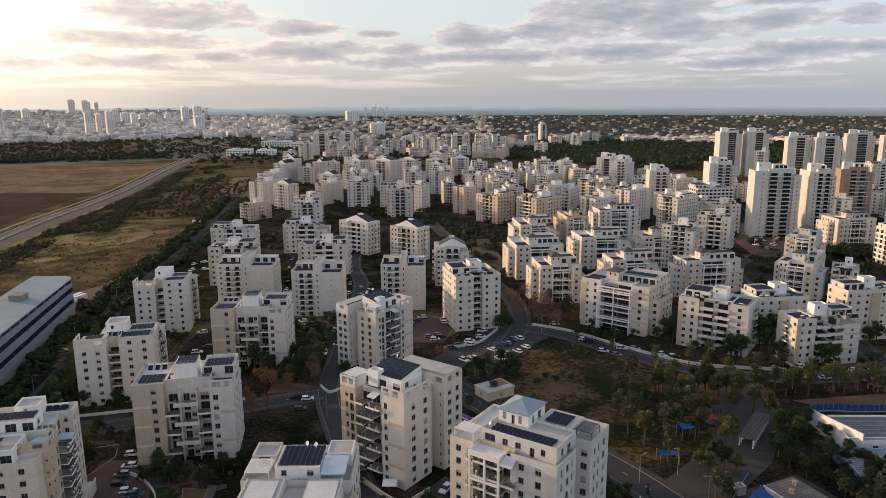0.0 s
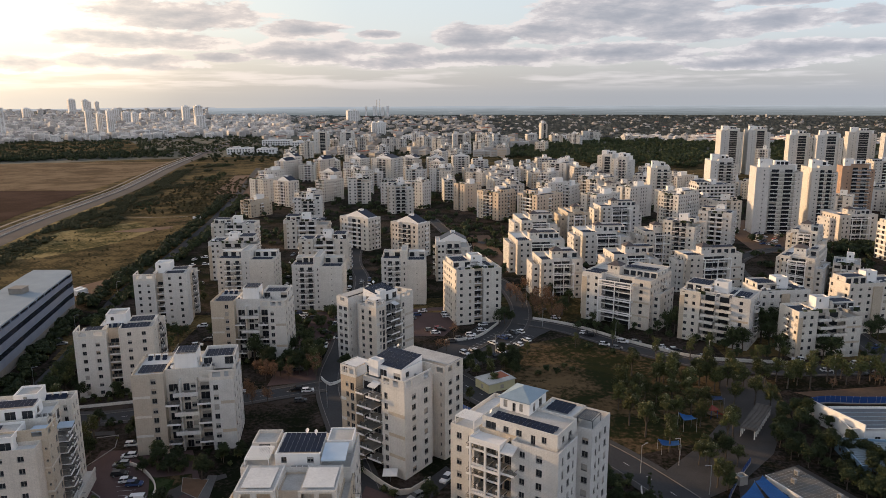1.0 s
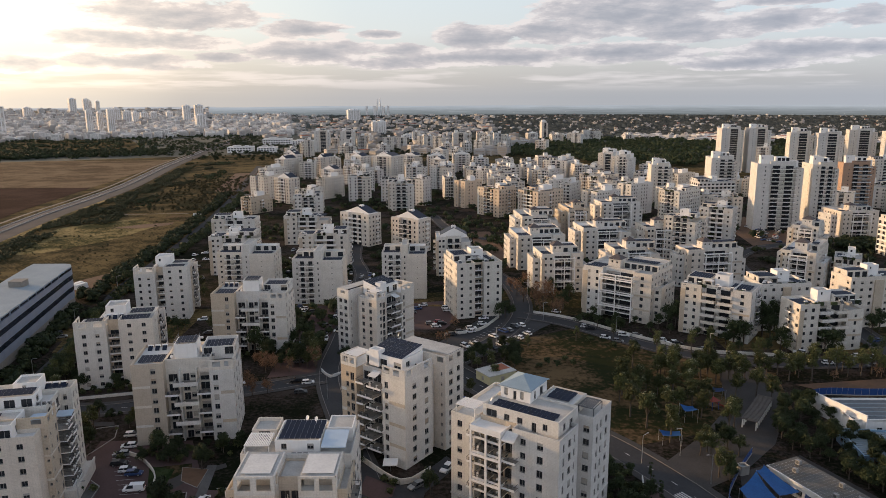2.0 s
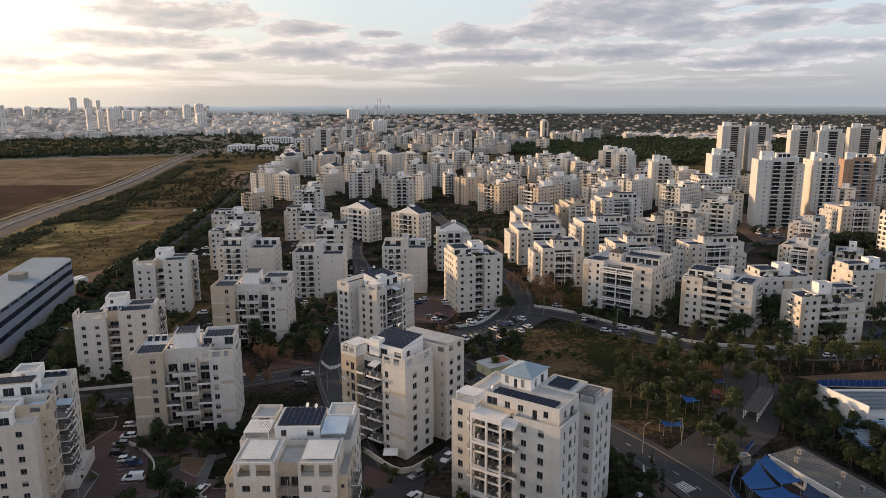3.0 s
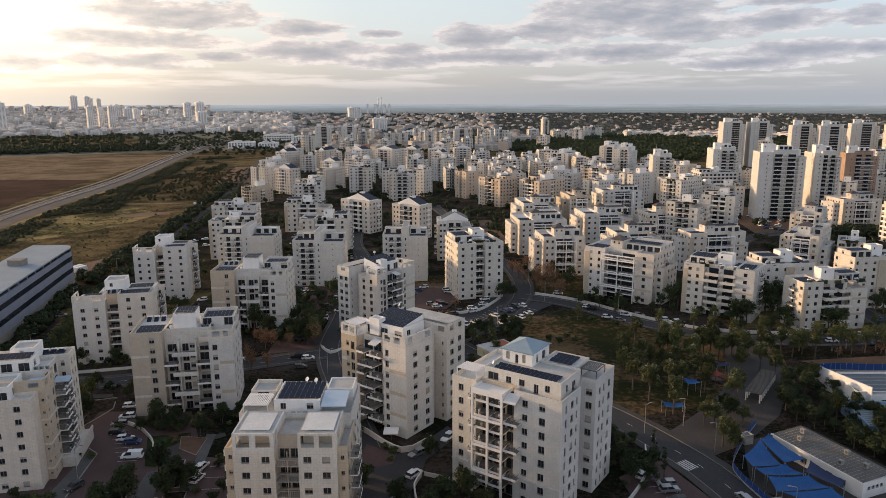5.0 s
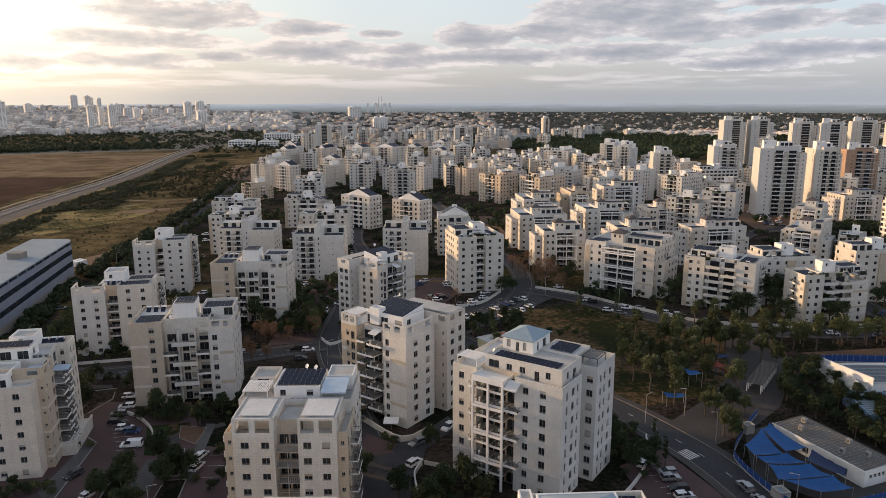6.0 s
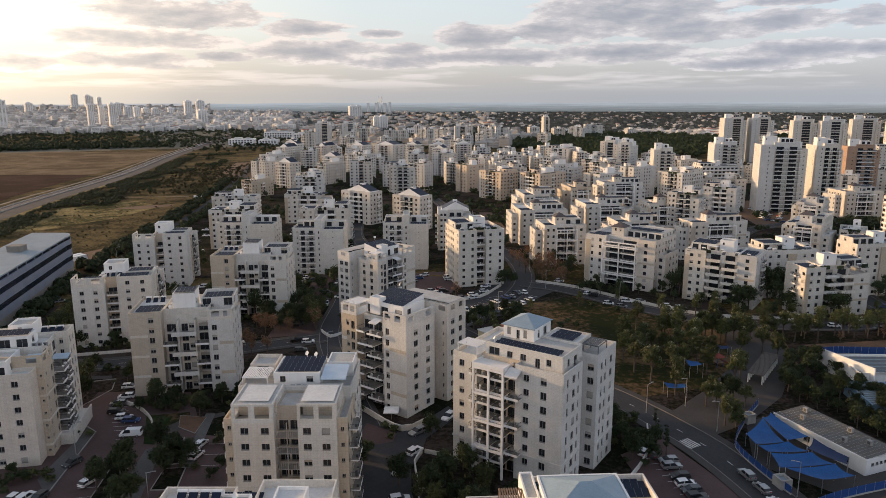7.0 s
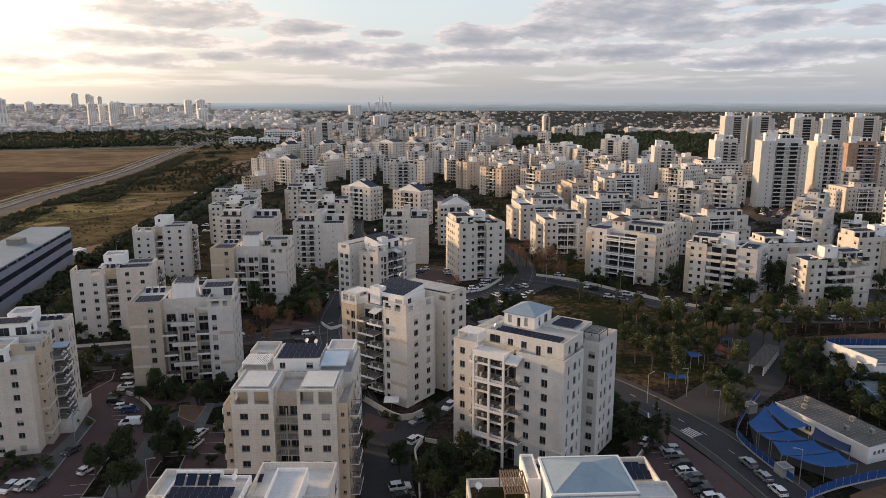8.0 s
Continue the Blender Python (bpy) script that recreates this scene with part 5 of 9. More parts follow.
def house_corner_frame():
    """The house by the park: white frame, balconies beside it, set-back top floor and a hipped roof room."""
    b = House(1.3, 148.5, -34, True, "cream stone house with white balcony frame and blue hipped roof room")
    h, n = 26.2, 8
    fh = (h - 0.95) / n
    fl = [i * fh for i in range(n)]
    b.block(0, 6.2, 0, 20, -1, h, {"f": [(2.3, 1.15, 1.35, 0.9), (5.2, 0.9, 1.2, 1.0)], "l": spread(20, 4, WIN), "b": [(3, *WIN)]}, fl, name="wing")
    b.block(6.2, 15.6, 2.2, 20, -1, h, {"f": [(1.7, 2.8, 2.5, 0.06), (4.7, 2.8, 2.5, 0.06), (7.8, 2.6, 2.5, 0.06)], "b": spread(9.4, 3, WIN)}, fl, name="middle_wall", mi=1)
    b.block(15.6, 26.6, 0, 9.6, -1, h, {"f": [(2.6, 1.15, 1.3, 0.9), (6.6, 1.25, 1.5, 0.85)], "r": [(2.2, 0.65, 1.5, 0.8), (5.2, 1.2, 1.4, 0.9), (7.6, 0.6, 1.4, 0.9)]}, fl, name="wing")
    b.block(15.6, 25.2, 9.6, 13.0, -1, h - 0.2, {"r": [(1.6, 0.9, 1.2, 0.9)]}, fl, name="wall", mi=0)
    b.block(15.6, 28.6, 13.0, 23.6, -1, h + 0.6, {"f": [(11.4, 1.3, 1.4, 0.9)], "r": [(2.4, 0.8, 1.3, 0.9), (4.6, 0.7, 1.4, 0.9), (7.8, 1.2, 1.4, 0.9)], "b": spread(13, 4, WIN)}, fl, name="wing")
    z = h - 0.95
    b.block(6.9, 25.2, 2.4, 12.4, z, z + 3.7, {"f": [(2.2, 2.6, 1.7, 1.0), (6.0, 1.2, 1.3, 1.1), (9.2, 1.2, 1.3, 1.1), (12.6, 1.1, 2.1, 0.1), (15.2, 1.0, 1.3, 1.1)], "r": [(3, 1.0, 1.3, 1.0), (6.5, 1.8, 2.1, 0.1)], "l": [(4, *WIN)]}, [z], 0.5, name="top_floor")
    b.block(15.6, 24.0, 12.4, 20, z, z + 3.6, {"r": [(3, 1.4, 1.4, 0.9)]}, [z], 0.5, name="top_floor")
    b.panels(8.6, 3.0, z + 3.0, 14, 1, 1.75, 14)
    b.panels(8.6, 4.75, z + 3.0, 14, 1, 1.75, 14)
    zr = z + 3.2
    b.block(7.9, 15.4, 8.6, 17.0, zr, zr + 3.0, {"f": [(1.4, 0.9, 1.5, 0.8), (3.6, 0.8, 2.0, 0.1), (5.4, 0.8, 1.6, 0.6)], "r": [(2.4, 1.0, 1.8, 0.4), (5.6, 1.6, 1.8, 0.4)]}, [zr], 0, mi=2, name="roof_room", roof=False)
    hip_roof(b, 7.9, 15.4, 8.6, 17.0, zr + 3.0, 1.9, BLUEROOF)
    b.panels(17.0, 13.6, z + 3.2, 5, 3, 1.75, 10)
    frames(b, (6.3, 10.1, 13.6), -2.3, 0.0, [fl[2], fl[4], fl[6], fl[7] + 2.7], fl[7] + 2.7)
    s = Shell()
    s.box(6.3, 14.05, -1.8, 2.2, fl[7] + 2.72, fl[7] + 2.95), s.box(6.3, 14.05, -2.3, -2.1, fl[7] + 2.72, fl[7] + 3.5), s.box(6.3, 6.5, -2.1, 2.2, fl[7] + 2.95, fl[7] + 3.5), s.box(13.85, 14.05, -2.1, 2.2, fl[7] + 2.95, fl[7] + 3.5)
    part("terrace", s, WHITE, b.ob, "white plastered roof terrace over the frame")
    for i, f in enumerate(fl[1:]):
        b.balcony((0, 2.2), (1, 0), 6.6, 10.0, f, 3.7 if i % 2 else 3.1, "rail")
        b.balcony((0, 2.2), (1, 0), 10.3, 13.6, f, 3.5, "rail")
        if i % 2 == 1:
            b.balcony((0, 2.2), (1, 0), 14.1, 17.3, f, 4.1, "rail")
        if i % 2 == 0:
            b.balcony((0, 0), (1, 0), 4.7, 6.2, f, 1.0, "rail")
    awning(b, 14.2, 17.2, -2.4, 0.2, fl[7] + 2.0, fl[7] + 3.2)
    s = Shell()
    s.box(-0.12, 6.2, -0.12, 0.0, 5.9, 6.3), s.box(15.6, 26.72, -0.12, 0.0, 5.9, 6.3), s.box(26.6, 26.72, 0.0, 9.6, 5.9, 6.3), s.box(28.6, 28.72, 13.0, 23.6, 5.9, 6.3)
    part("string_course", s, STONE, b.ob)
    pergola(b, 0.6, 5.6, 1.0, 5.0, z, WHITE, label="white roof-terrace pergola")
    pergola(b, 24.4, 28.2, 14.0, 19.0, h - 0.3, RAIL, label="dark canopy on the roof terrace")
    for k in range(3):
        b.aircon(9 + 2 * k, 18.2, z)
    b.dish(8.2, 4.0, z + 3.2, -50)
    b.done()


def house_two_wings():
    """Two pale wings with framed loggias at the top, a latticed slot between them, panels and canopies on the roof."""
    b = House(-41.7, 120.5, 0, True, "cream stone house with two wings and louvred middle slot")
    h, n = 26.0, 8
    fh = (h - 0.6) / n
    fl = [i * fh for i in range(n)]
    low, top = fl[:-1], [fl[-1]]
    b.block(1.9, 9.6, 0, 10, -1, fl[-1], {"f": [(2.2, 1.35, 1.15, 1.0, low), (6.0, 1.35, 1.15, 1.0, low)]}, fl, 0.1, name="wing")
    loggia(b, 1.9, 9.6, 0, 10, fl[-1], h, {"f": [(1.9, 2.5), (5.6, 2.7)], "l": [(7.6, 2.6)], "r": [(2.0, 1.6)]})
    b.block(14.0, 21.2, 0, 10, -1, fl[-1], {"f": [(1.7, 1.35, 1.15, 1.0, low), (5.2, 1.35, 1.15, 1.0, low)]}, fl, 0.1, name="wing")
    loggia(b, 14.0, 21.2, 0, 10, fl[-1], h, {"f": [(1.8, 2.5), (5.2, 2.5)], "r": [(3.0, 2.6)]})
    for x0, x1 in ((1.9, 9.6), (14.0, 21.2)):
        s = Shell()
        s.box(x0 + 0.32, x1 - 0.32, 3.6, 9.98, fl[-1], h - 0.3)
        part("inner_wall", s, BEIGE, b.ob)
        s = Shell()
        s.box(x0 + 0.31, x1 - 0.31, 0.31, 9.9, h - 0.28, h - 0.1)
        part("terrace_roof", s, ROOF, b.ob)
    b.block(9.6, 14.0, 3.0, 10, -1, h - 1.6, {"f": [(1.15, 1.8, 1.9, 0.5), (3.25, 1.8, 1.9, 0.5)]}, low, 0.4, name="middle_wall", mi=1)
    for z in low[1:]:
        s = Shell()
        s.box(9.62, 13.98, 0.6, 2.98, z - 0.18, z)
        for k in range(11):
            s.box(9.66 + k * 0.4, 9.72 + k * 0.4, 0.62, 0.68, z, z + 1.15)
        s.box(9.62, 13.98, 0.6, 0.70, z + 1.15, z + 1.25), s.box(11.72, 11.88, 0.55, 0.75, z - 0.18, z + fh - 0.19)
        part("laundry_screen", s, SHUTTER, b.ob, "grey louvred laundry screen in the slot")
    b.block(0.0, 1.9, 1.2, 12, -1, h - 3.4, {"f": [(0.95, 0.6, 0.7, 1.3)], "l": spread(10.8, 3, WIN)}, low, 0.9, mi=1, name="wall")
    b.block(21.2, 23.1, 0.8, 12, -1, h - 3.0, {"f": [(0.95, 0.6, 0.7, 1.3)], "r": spread(11.2, 3, WIN)}, low, 0.9, mi=1, name="wall")
    b.block(0.4, 22.7, 10, 25, -1, h - 0.6, {"l": spread(15, 3.4, WIN), "r": spread(15, 3.4, WIN), "b": spread(22, 4, WIN)}, low, 1.0, name="wing")
    z = h - 1.6
    for i, f in enumerate(low[1:]):
        b.balcony((0.0, 10), (0, -1), 1.0, 5.0, f, 1.5, "wall")
        b.balcony((23.1, 0), (0, 1), 3.0 + (i % 2), 9.0, f, 1.6, "rail")
    b.block(7.0, 16.2, 12.0, 21.5, z, z + 2.9, {"f": [(1.8, 1.0, 1.1, 1.0), (7.2, 1.2, 1.1, 1.0)], "l": [(4, *WIN)]}, [z], 0.4, mi=2, name="roof_room")
    b.panels(7.6, 12.6, z + 2.6, 8, 4, 2.1, 10)
    b.block(16.8, 22.2, 17.5, 23.5, z, z + 3.0, {"f": [(2.4, 2.4, 2.1, 0.1)], "l": [(3, *SMALL)]}, [z], 0.2, mi=2, name="roof_room")
    b.block(0.9, 6.2, 17.5, 23.5, z, z + 2.6, {"f": [(2.6, 2.4, 2.1, 0.1)]}, [z], 0.8, name="roof_room")
    awning(b, 16.6, 21.6, 10.4, 16.8, z + 2.3, z + 2.9, BLUEPALE, "pale blue corrugated terrace canopy")
    for x0, x1 in ((3.0, 8.6), (14.6, 20.6)):
        s = Shell()
        s.box(x0, x1, 1.2, 8.6, h + 0.05, h + 0.16)
        part("canopy", s, PALEROOF, b.ob, "flat pale terrace canopy")
    pergola(b, 1.0, 6.0, 11.0, 16.4, z, WHITE, 2.3, "white terrace frame")
    for k in range(3):
        b.aircon(11 + 1.2 * k, 10.8, z)
    b.dish(12.2, 20.4, z + 2.9, -40), b.dish(14.2, 19.8, z + 2.9, -40)
    for k in range(3):
        b.boiler(9 + 2.2 * k, 23.2, z)
    b.done()


def house_flat_roof():
    """Only its roof terraces come into view."""
    b = House(-41.2, 71.0, 0, True, "cream stone house with walled roof terraces and panels")
    h, n = 24.0, 8
    fl = [i * 2.95 for i in range(n)]
    b.block(0, 24.8, 0, 15.5, -1, h, {"f": spread(24.8, 4, WIN), "l": spread(15, 4, WIN), "r": spread(15, 4, WIN)}, fl, 1.0, name="wing")
    b.block(0, 10.4, 15.5, 22.8, -1, h + 1.2, {"b": spread(10, 3, WIN), "l": spread(7, 3, WIN)}, fl, 1.1, name="wing")
    b.block(13.6, 24.6, 15.5, 24.8, -1, h + 1.2, {"b": spread(11, 3, WIN), "r": spread(9, 3, WIN)}, fl, 1.2, name="wing")
    b.block(10.4, 13.6, 15.5, 20.8, -1, h, {"b": [(1.6, 2.0, 1.7, 0.6)]}, fl, 0.9, name="middle_wall")
    z = h - 1.0
    b.block(3.0, 13.4, 5.5, 19.4, z, z + 3.1, {"r": [(4, *WIN)], "b": [(4, *WIN)]}, [z], 0.35, mi=2, name="roof_room")
    b.block(16.8, 21.2, 9.0, 20.6, z + 1.2, z + 3.6, {"l": [(4, *SMALL)]}, [z], 0.5, mi=2, name="roof_room")
    b.panels(3.6, 12.0, z + 2.9, 8, 2, 1.9, 12), b.panels(2.6, 20.2, z + 1.2, 11, 1, 1.9, 12), b.panels(3.6, 7.0, z + 2.9, 4, 2, 1.9, 12)
    b.dish(11.6, 17.6, z + 2.9, -30), b.dish(9.6, 18.4, z + 2.9, -30)
    for k in range(4):
        b.boiler(4 + 1.6 * k, 18.2, z + 2.9)
    b.done()


def house_hip_roof():
    """A white house below the drone, with a blue hipped roof, a pergola and a walled terrace."""
    b = House(3.4, 74.5, 3, True, "white house with blue hipped metal roof and roof terrace")
    h, n = 25.0, 8
    fl = [i * 3.0 for i in range(n)]
    b.block(0, 8.4, 0, 17.6, -1, h - 0.4, {"b": spread(8, 3, WIN), "l": spread(17, 4, WIN)}, fl, 1.1, name="wing")
    b.block(8.4, 27.6, 0, 22.6, -1, h - 0.4, {"b": spread(19, 4, WIN), "r": spread(22, 4, WIN), "l": [(3, *WIN)]}, fl, 1.1, name="wing")
    z = h - 1.5
    b.block(10.2, 21.0, 6.4, 15.6, z, z + 4.9, {"f": [(3, 2.2, 1.6, 1.4), (7.8, 2.2, 1.6, 1.4)], "r": [(3.2, 1.2, 2.1, 0.6), (5.6, 1.2, 2.1, 0.6)], "l": [(4, 0.9, 1.8, 1.2)], "b": spread(10, 3, WIN)}, [z], 0, mi=2, name="roof_room", roof=False)
    hip_roof(b, 10.2, 21.0, 6.4, 15.6, z + 4.9, 2.0, BLUEROOF, 0.3)
    s = Shell()
    for x0, x1, y0, y1 in ((9.9, 21.3, 6.1, 6.4), (9.9, 21.3, 15.6, 15.9), (9.9, 10.2, 6.4, 15.6), (21.0, 21.3, 6.4, 15.6)):
        s.box(x0, x1, y0, y1, z + 4.7, z + 5.15)
    part("roof_edge", s, WHITE, b.ob, "white plastered roof edge")
    b.block(8.0, 9.9, 13.0, 20.0, z, z + 3.4, mi=2, name="roof_room", para=0.3)
    pergola(b, 4.6, 8.0, 11.0, 16.8, z, WOOD, 2.6)
    b.panels(9.0, 20.0, z, 16, 1, 1.8, 24), b.panels(21.8, 17.5, z, 5, 2, 1.9, 18)
    b.block(22.0, 27.4, 9.0, 13.0, z, z + 2.6, {"f": [(2.5, *WIN)]}, [z], 0.6, name="roof_room")
    s = Shell()
    s.box(0.5, 7.9, 10.0, 17.0, z + 0.005, z + 0.03)
    part("terrace_turf", s, LAWN, b.ob, "dark artificial turf on the terrace")
    for k in range(2):
        b.aircon(23 + 1.4 * k, 15.0, z), b.boiler(23.5 + 1.8 * k, 7.4, z)
    b.dish(1.6, 15.8, z, -20)
    b.done()


def loggia(b, x0, x1, y0, y1, z0, z1, sides, mat=None, t=0.3, name="loggia_frame"):
    """A walled roof terrace with open framed bays; sides: {side: [(middle, width), ...]}."""
    s = Shell()
    za, zb = z0 + 0.85, z1 - 0.45
    for side, bays_ in sides.items():
        o, u, w = SIDES[side](x0, x1, y0, y1)
        n = (u[1], -u[0])
        holes = [(c - ww / 2, c + ww / 2, za, zb) for c, ww in bays_]
        s.wall(o, u, w, z0, z1, holes, 0, t)
        oi = (o[0] - n[0] * t + u[0] * w, o[1] - n[1] * t + u[1] * w)
        s.wall(oi, (-u[0], -u[1]), w, z0, z1, [(w - h1, w - h0, p, q) for h0, h1, p, q in holes], 0, 0.01)
        P = lambda k, back: (o[0] + u[0] * k - n[0] * back, o[1] + u[1] * k - n[1] * back, z1)
        s.face([P(0, 0), P(w, 0), P(w, t), P(0, t)])
    part(name, s, mat or STONE, b.ob)


def levels(h, n):
    return (h - 0.95) / n, [i * (h - 0.95) / n for i in range(n)]


def bands(b, x0, x1, y, zs, hgt=0.8, mi=None):
    """Proud strips of pale stone across the front."""
    for z in zs:
        s = Shell()
        s.box(x0, x1, y - 0.05, y + 0.06, z - hgt / 2, z + hgt / 2)
        part("stone_band", s, mi or STONE, b.ob)


def solar_slope(b, x0, x1, y0, y1, z, up, cols, rows):
    """A dark roof of panels that leans back over a white attic."""
    s = Shell()
    s.face([(x0, y0, z), (x1, y0, z), (x1, y1, z + up), (x0, y1, z + up)])
    s.face([(x0, y1, z), (x0, y0, z), (x0, y1, z + up)]), s.face([(x1, y0, z), (x1, y1, z), (x1, y1, z + up)]), s.face([(x1, y1, z), (x0, y1, z), (x0, y1, z + up), (x1, y1, z + up)])
    part("attic_roof", s, WHITE, b.ob)
    tilt = math.degrees(math.atan2(up, y1 - y0))
    wx, wy = (x1 - x0) / cols, math.hypot(y1 - y0, up) / rows
    me = cached(("slope", round(wx, 2), round(wy, 2)), lambda: slope_panel(wx, wy))
    for i in range(cols):
        for j in range(rows):
            k = (j + 0.5) / rows
            part("solar_panel", me, None, b.ob, "", pose(x0 + (i + 0.5) * wx, y0 + (y1 - y0) * k, z + up * k + 0.08, tilt))


def slope_panel(wx, wy):
    s = Shell()
    s.slab(pose(0, 0, 0.01), wx - 0.1, wy - 0.1, 0.05, 0), s.slab(pose(0, 0, -0.03), wx - 0.04, wy - 0.04, 0.04, 1)
    return s.mesh("solar_panel", [PANEL, METAL])


def house_corner(x, y, phi, w, d, h, wing_side="r", tone=1):
    """Beige and cream house: staggered balconies in the middle, open terraces on top, a second wing behind."""
    b = House(x, y, phi, True, "cream and beige stone house with staggered balconies and solar roof")
    n = 9
    fh, fl = levels(h, n)
    low = fl[:-1]
    z = h - fh
    a, c = w * 0.25, w * 0.66
    end = d * 0.5
    right = [(end * 0.34, 1.45, 1.35, 0.85), (end * 0.78, 1.45, 1.35, 0.85)]
    left = [(end * 0.25, 1.2, 1.4, 0.85), (end * 0.65, 1.2, 1.4, 0.85)]
    b.block(0, a, 0, end, -1, z, {"f": [(a * 0.42, 0.9, 1.3, 0.9), (a * 0.74, 1.3, 2.1, 0.1)], "l": left}, low, 0.15, mi=tone, name="wing")
    loggia(b, 0, a, 0, end * 0.6, z, h, {"f": [(a * 0.3, 1.9), (a * 0.72, 1.7)], "l": [(2, 2.0), (end * 0.6 - 2.2, 2.0)]})
    b.block(a, c, 2.8, end, -1, z + 0.2, {"f": [((c - a) * 0.19, (c - a) * 0.34, 2.45, 0.04), ((c - a) * 0.54, (c - a) * 0.3, 2.45, 0.04), ((c - a) * 0.85, (c - a) * 0.26, 2.45, 0.06)]}, low, 0.8, name="middle_wall")
    b.block(c, w, 0, end, -1, z, {"f": [((w - c) * 0.18, 1.0, 1.5, 0.8)], "r": right}, low, 0.15, name="wing")
    loggia(b, c, w, 0, end, z, h, {"f": [((w - c) * 0.2, 2.0), ((w - c) * 0.62, 2.0)], "r": [(2.0, 2.2), (end - 2.4, 2.2)]})
    bands(b, c + 2.2, w - 0.02, 0, [low[k] for k in range(2, n - 1, 2)], 0.9, BEIGE)
    bands(b, 0.02, a * 0.34, 0, [low[k] for k in range(2, n - 1, 2)], 0.9)
    for i, f in enumerate(low[1:]):
        m = a + (c - a) * 0.5
        if i % 2:
            b.balcony((0, 2.8), (1, 0), a + 1.4, m + 2.0, f, 4.2, "rail")
        else:
            b.balcony((0, 2.8), (1, 0), m - 0.4, c - 0.1, f, 3.7, "rail"), b.balcony((0, 2.8), (1, 0), a + 0.05, a + 2.6, f, 3.2, "rail")
    # the second wing, behind a recess
    g = end + 3.0
    x0, x1 = (w * 0.3, w + 2.2) if wing_side == "r" else (-2.2, w * 0.7)
    b.block(w * 0.1, w * 0.92, end, g, -1, z, {"r": [(1.5, 0.5, 1.0, 1.0)], "l": [(1.5, 0.5, 1.0, 1.0)]}, low, 0.8, name="wall")
    two = [((d - g) * 0.3, 1.4, 1.35, 0.85), ((d - g) * 0.72, 1.4, 1.35, 0.85)]
    b.block(x0, x1, g, d, -1, z, {"r": two, "l": two, "f": [(x1 - x0 - 1.3, 0.5, 0.9, 1.0)] if wing_side == "r" else [(1.3, 0.5, 0.9, 1.0)]}, low, 0.15, name="wing")
    loggia(b, x0, x1, g, d, z, h - 0.2, {"r": [((d - g) * 0.3, 1.9), ((d - g) * 0.74, 1.7)], "f": [(x1 - x0 - 1.8, 2.2)], "l": [((d - g) * 0.5, 2.2)]})
    s = Shell()
    s.box(x0 + 0.4, x1 - 0.4, g + 1.6, d - 0.4, h - 0.22, h - 0.05)
    part("terrace_roof", s, ROOF, b.ob)
    b.block(a * 0.9, c + 3.0, 4.6, end + 2, z, z + 3.4, {"f": spread(c + 3 - a * 0.9, 3.2, DOOR), "r": [(2.5, *WIN)], "l": [(2.5, *WIN)]}, [z], 0.3, mi=2, name="top_floor")
    solar_slope(b, a * 0.9 + 0.8, c + 2.4, 5.2, end + 2.6, z + 3.25, 1.5, 9, 4)
    b.block(a + 1.2, a + 4.6, 4.0, 6.6, z, z + 4.6, mi=2, name="roof_room", para=0.3)
    pergola(b, 0.8, a - 0.6, 1.0, end * 0.55, z, WHITE, 2.9, "white terrace frame")
    b.dish((a + c) / 2, end + 1.0, z + 5.6, -40)
    for k in range(3):
        b.aircon(c + 1.0 + 1.3 * k, end - 1.6, z)
    awning(b, (a + c) / 2, (a + c) / 2 + 2.8, -0.6, 2.0, z - 0.8, z - 0.1)
    b.done()


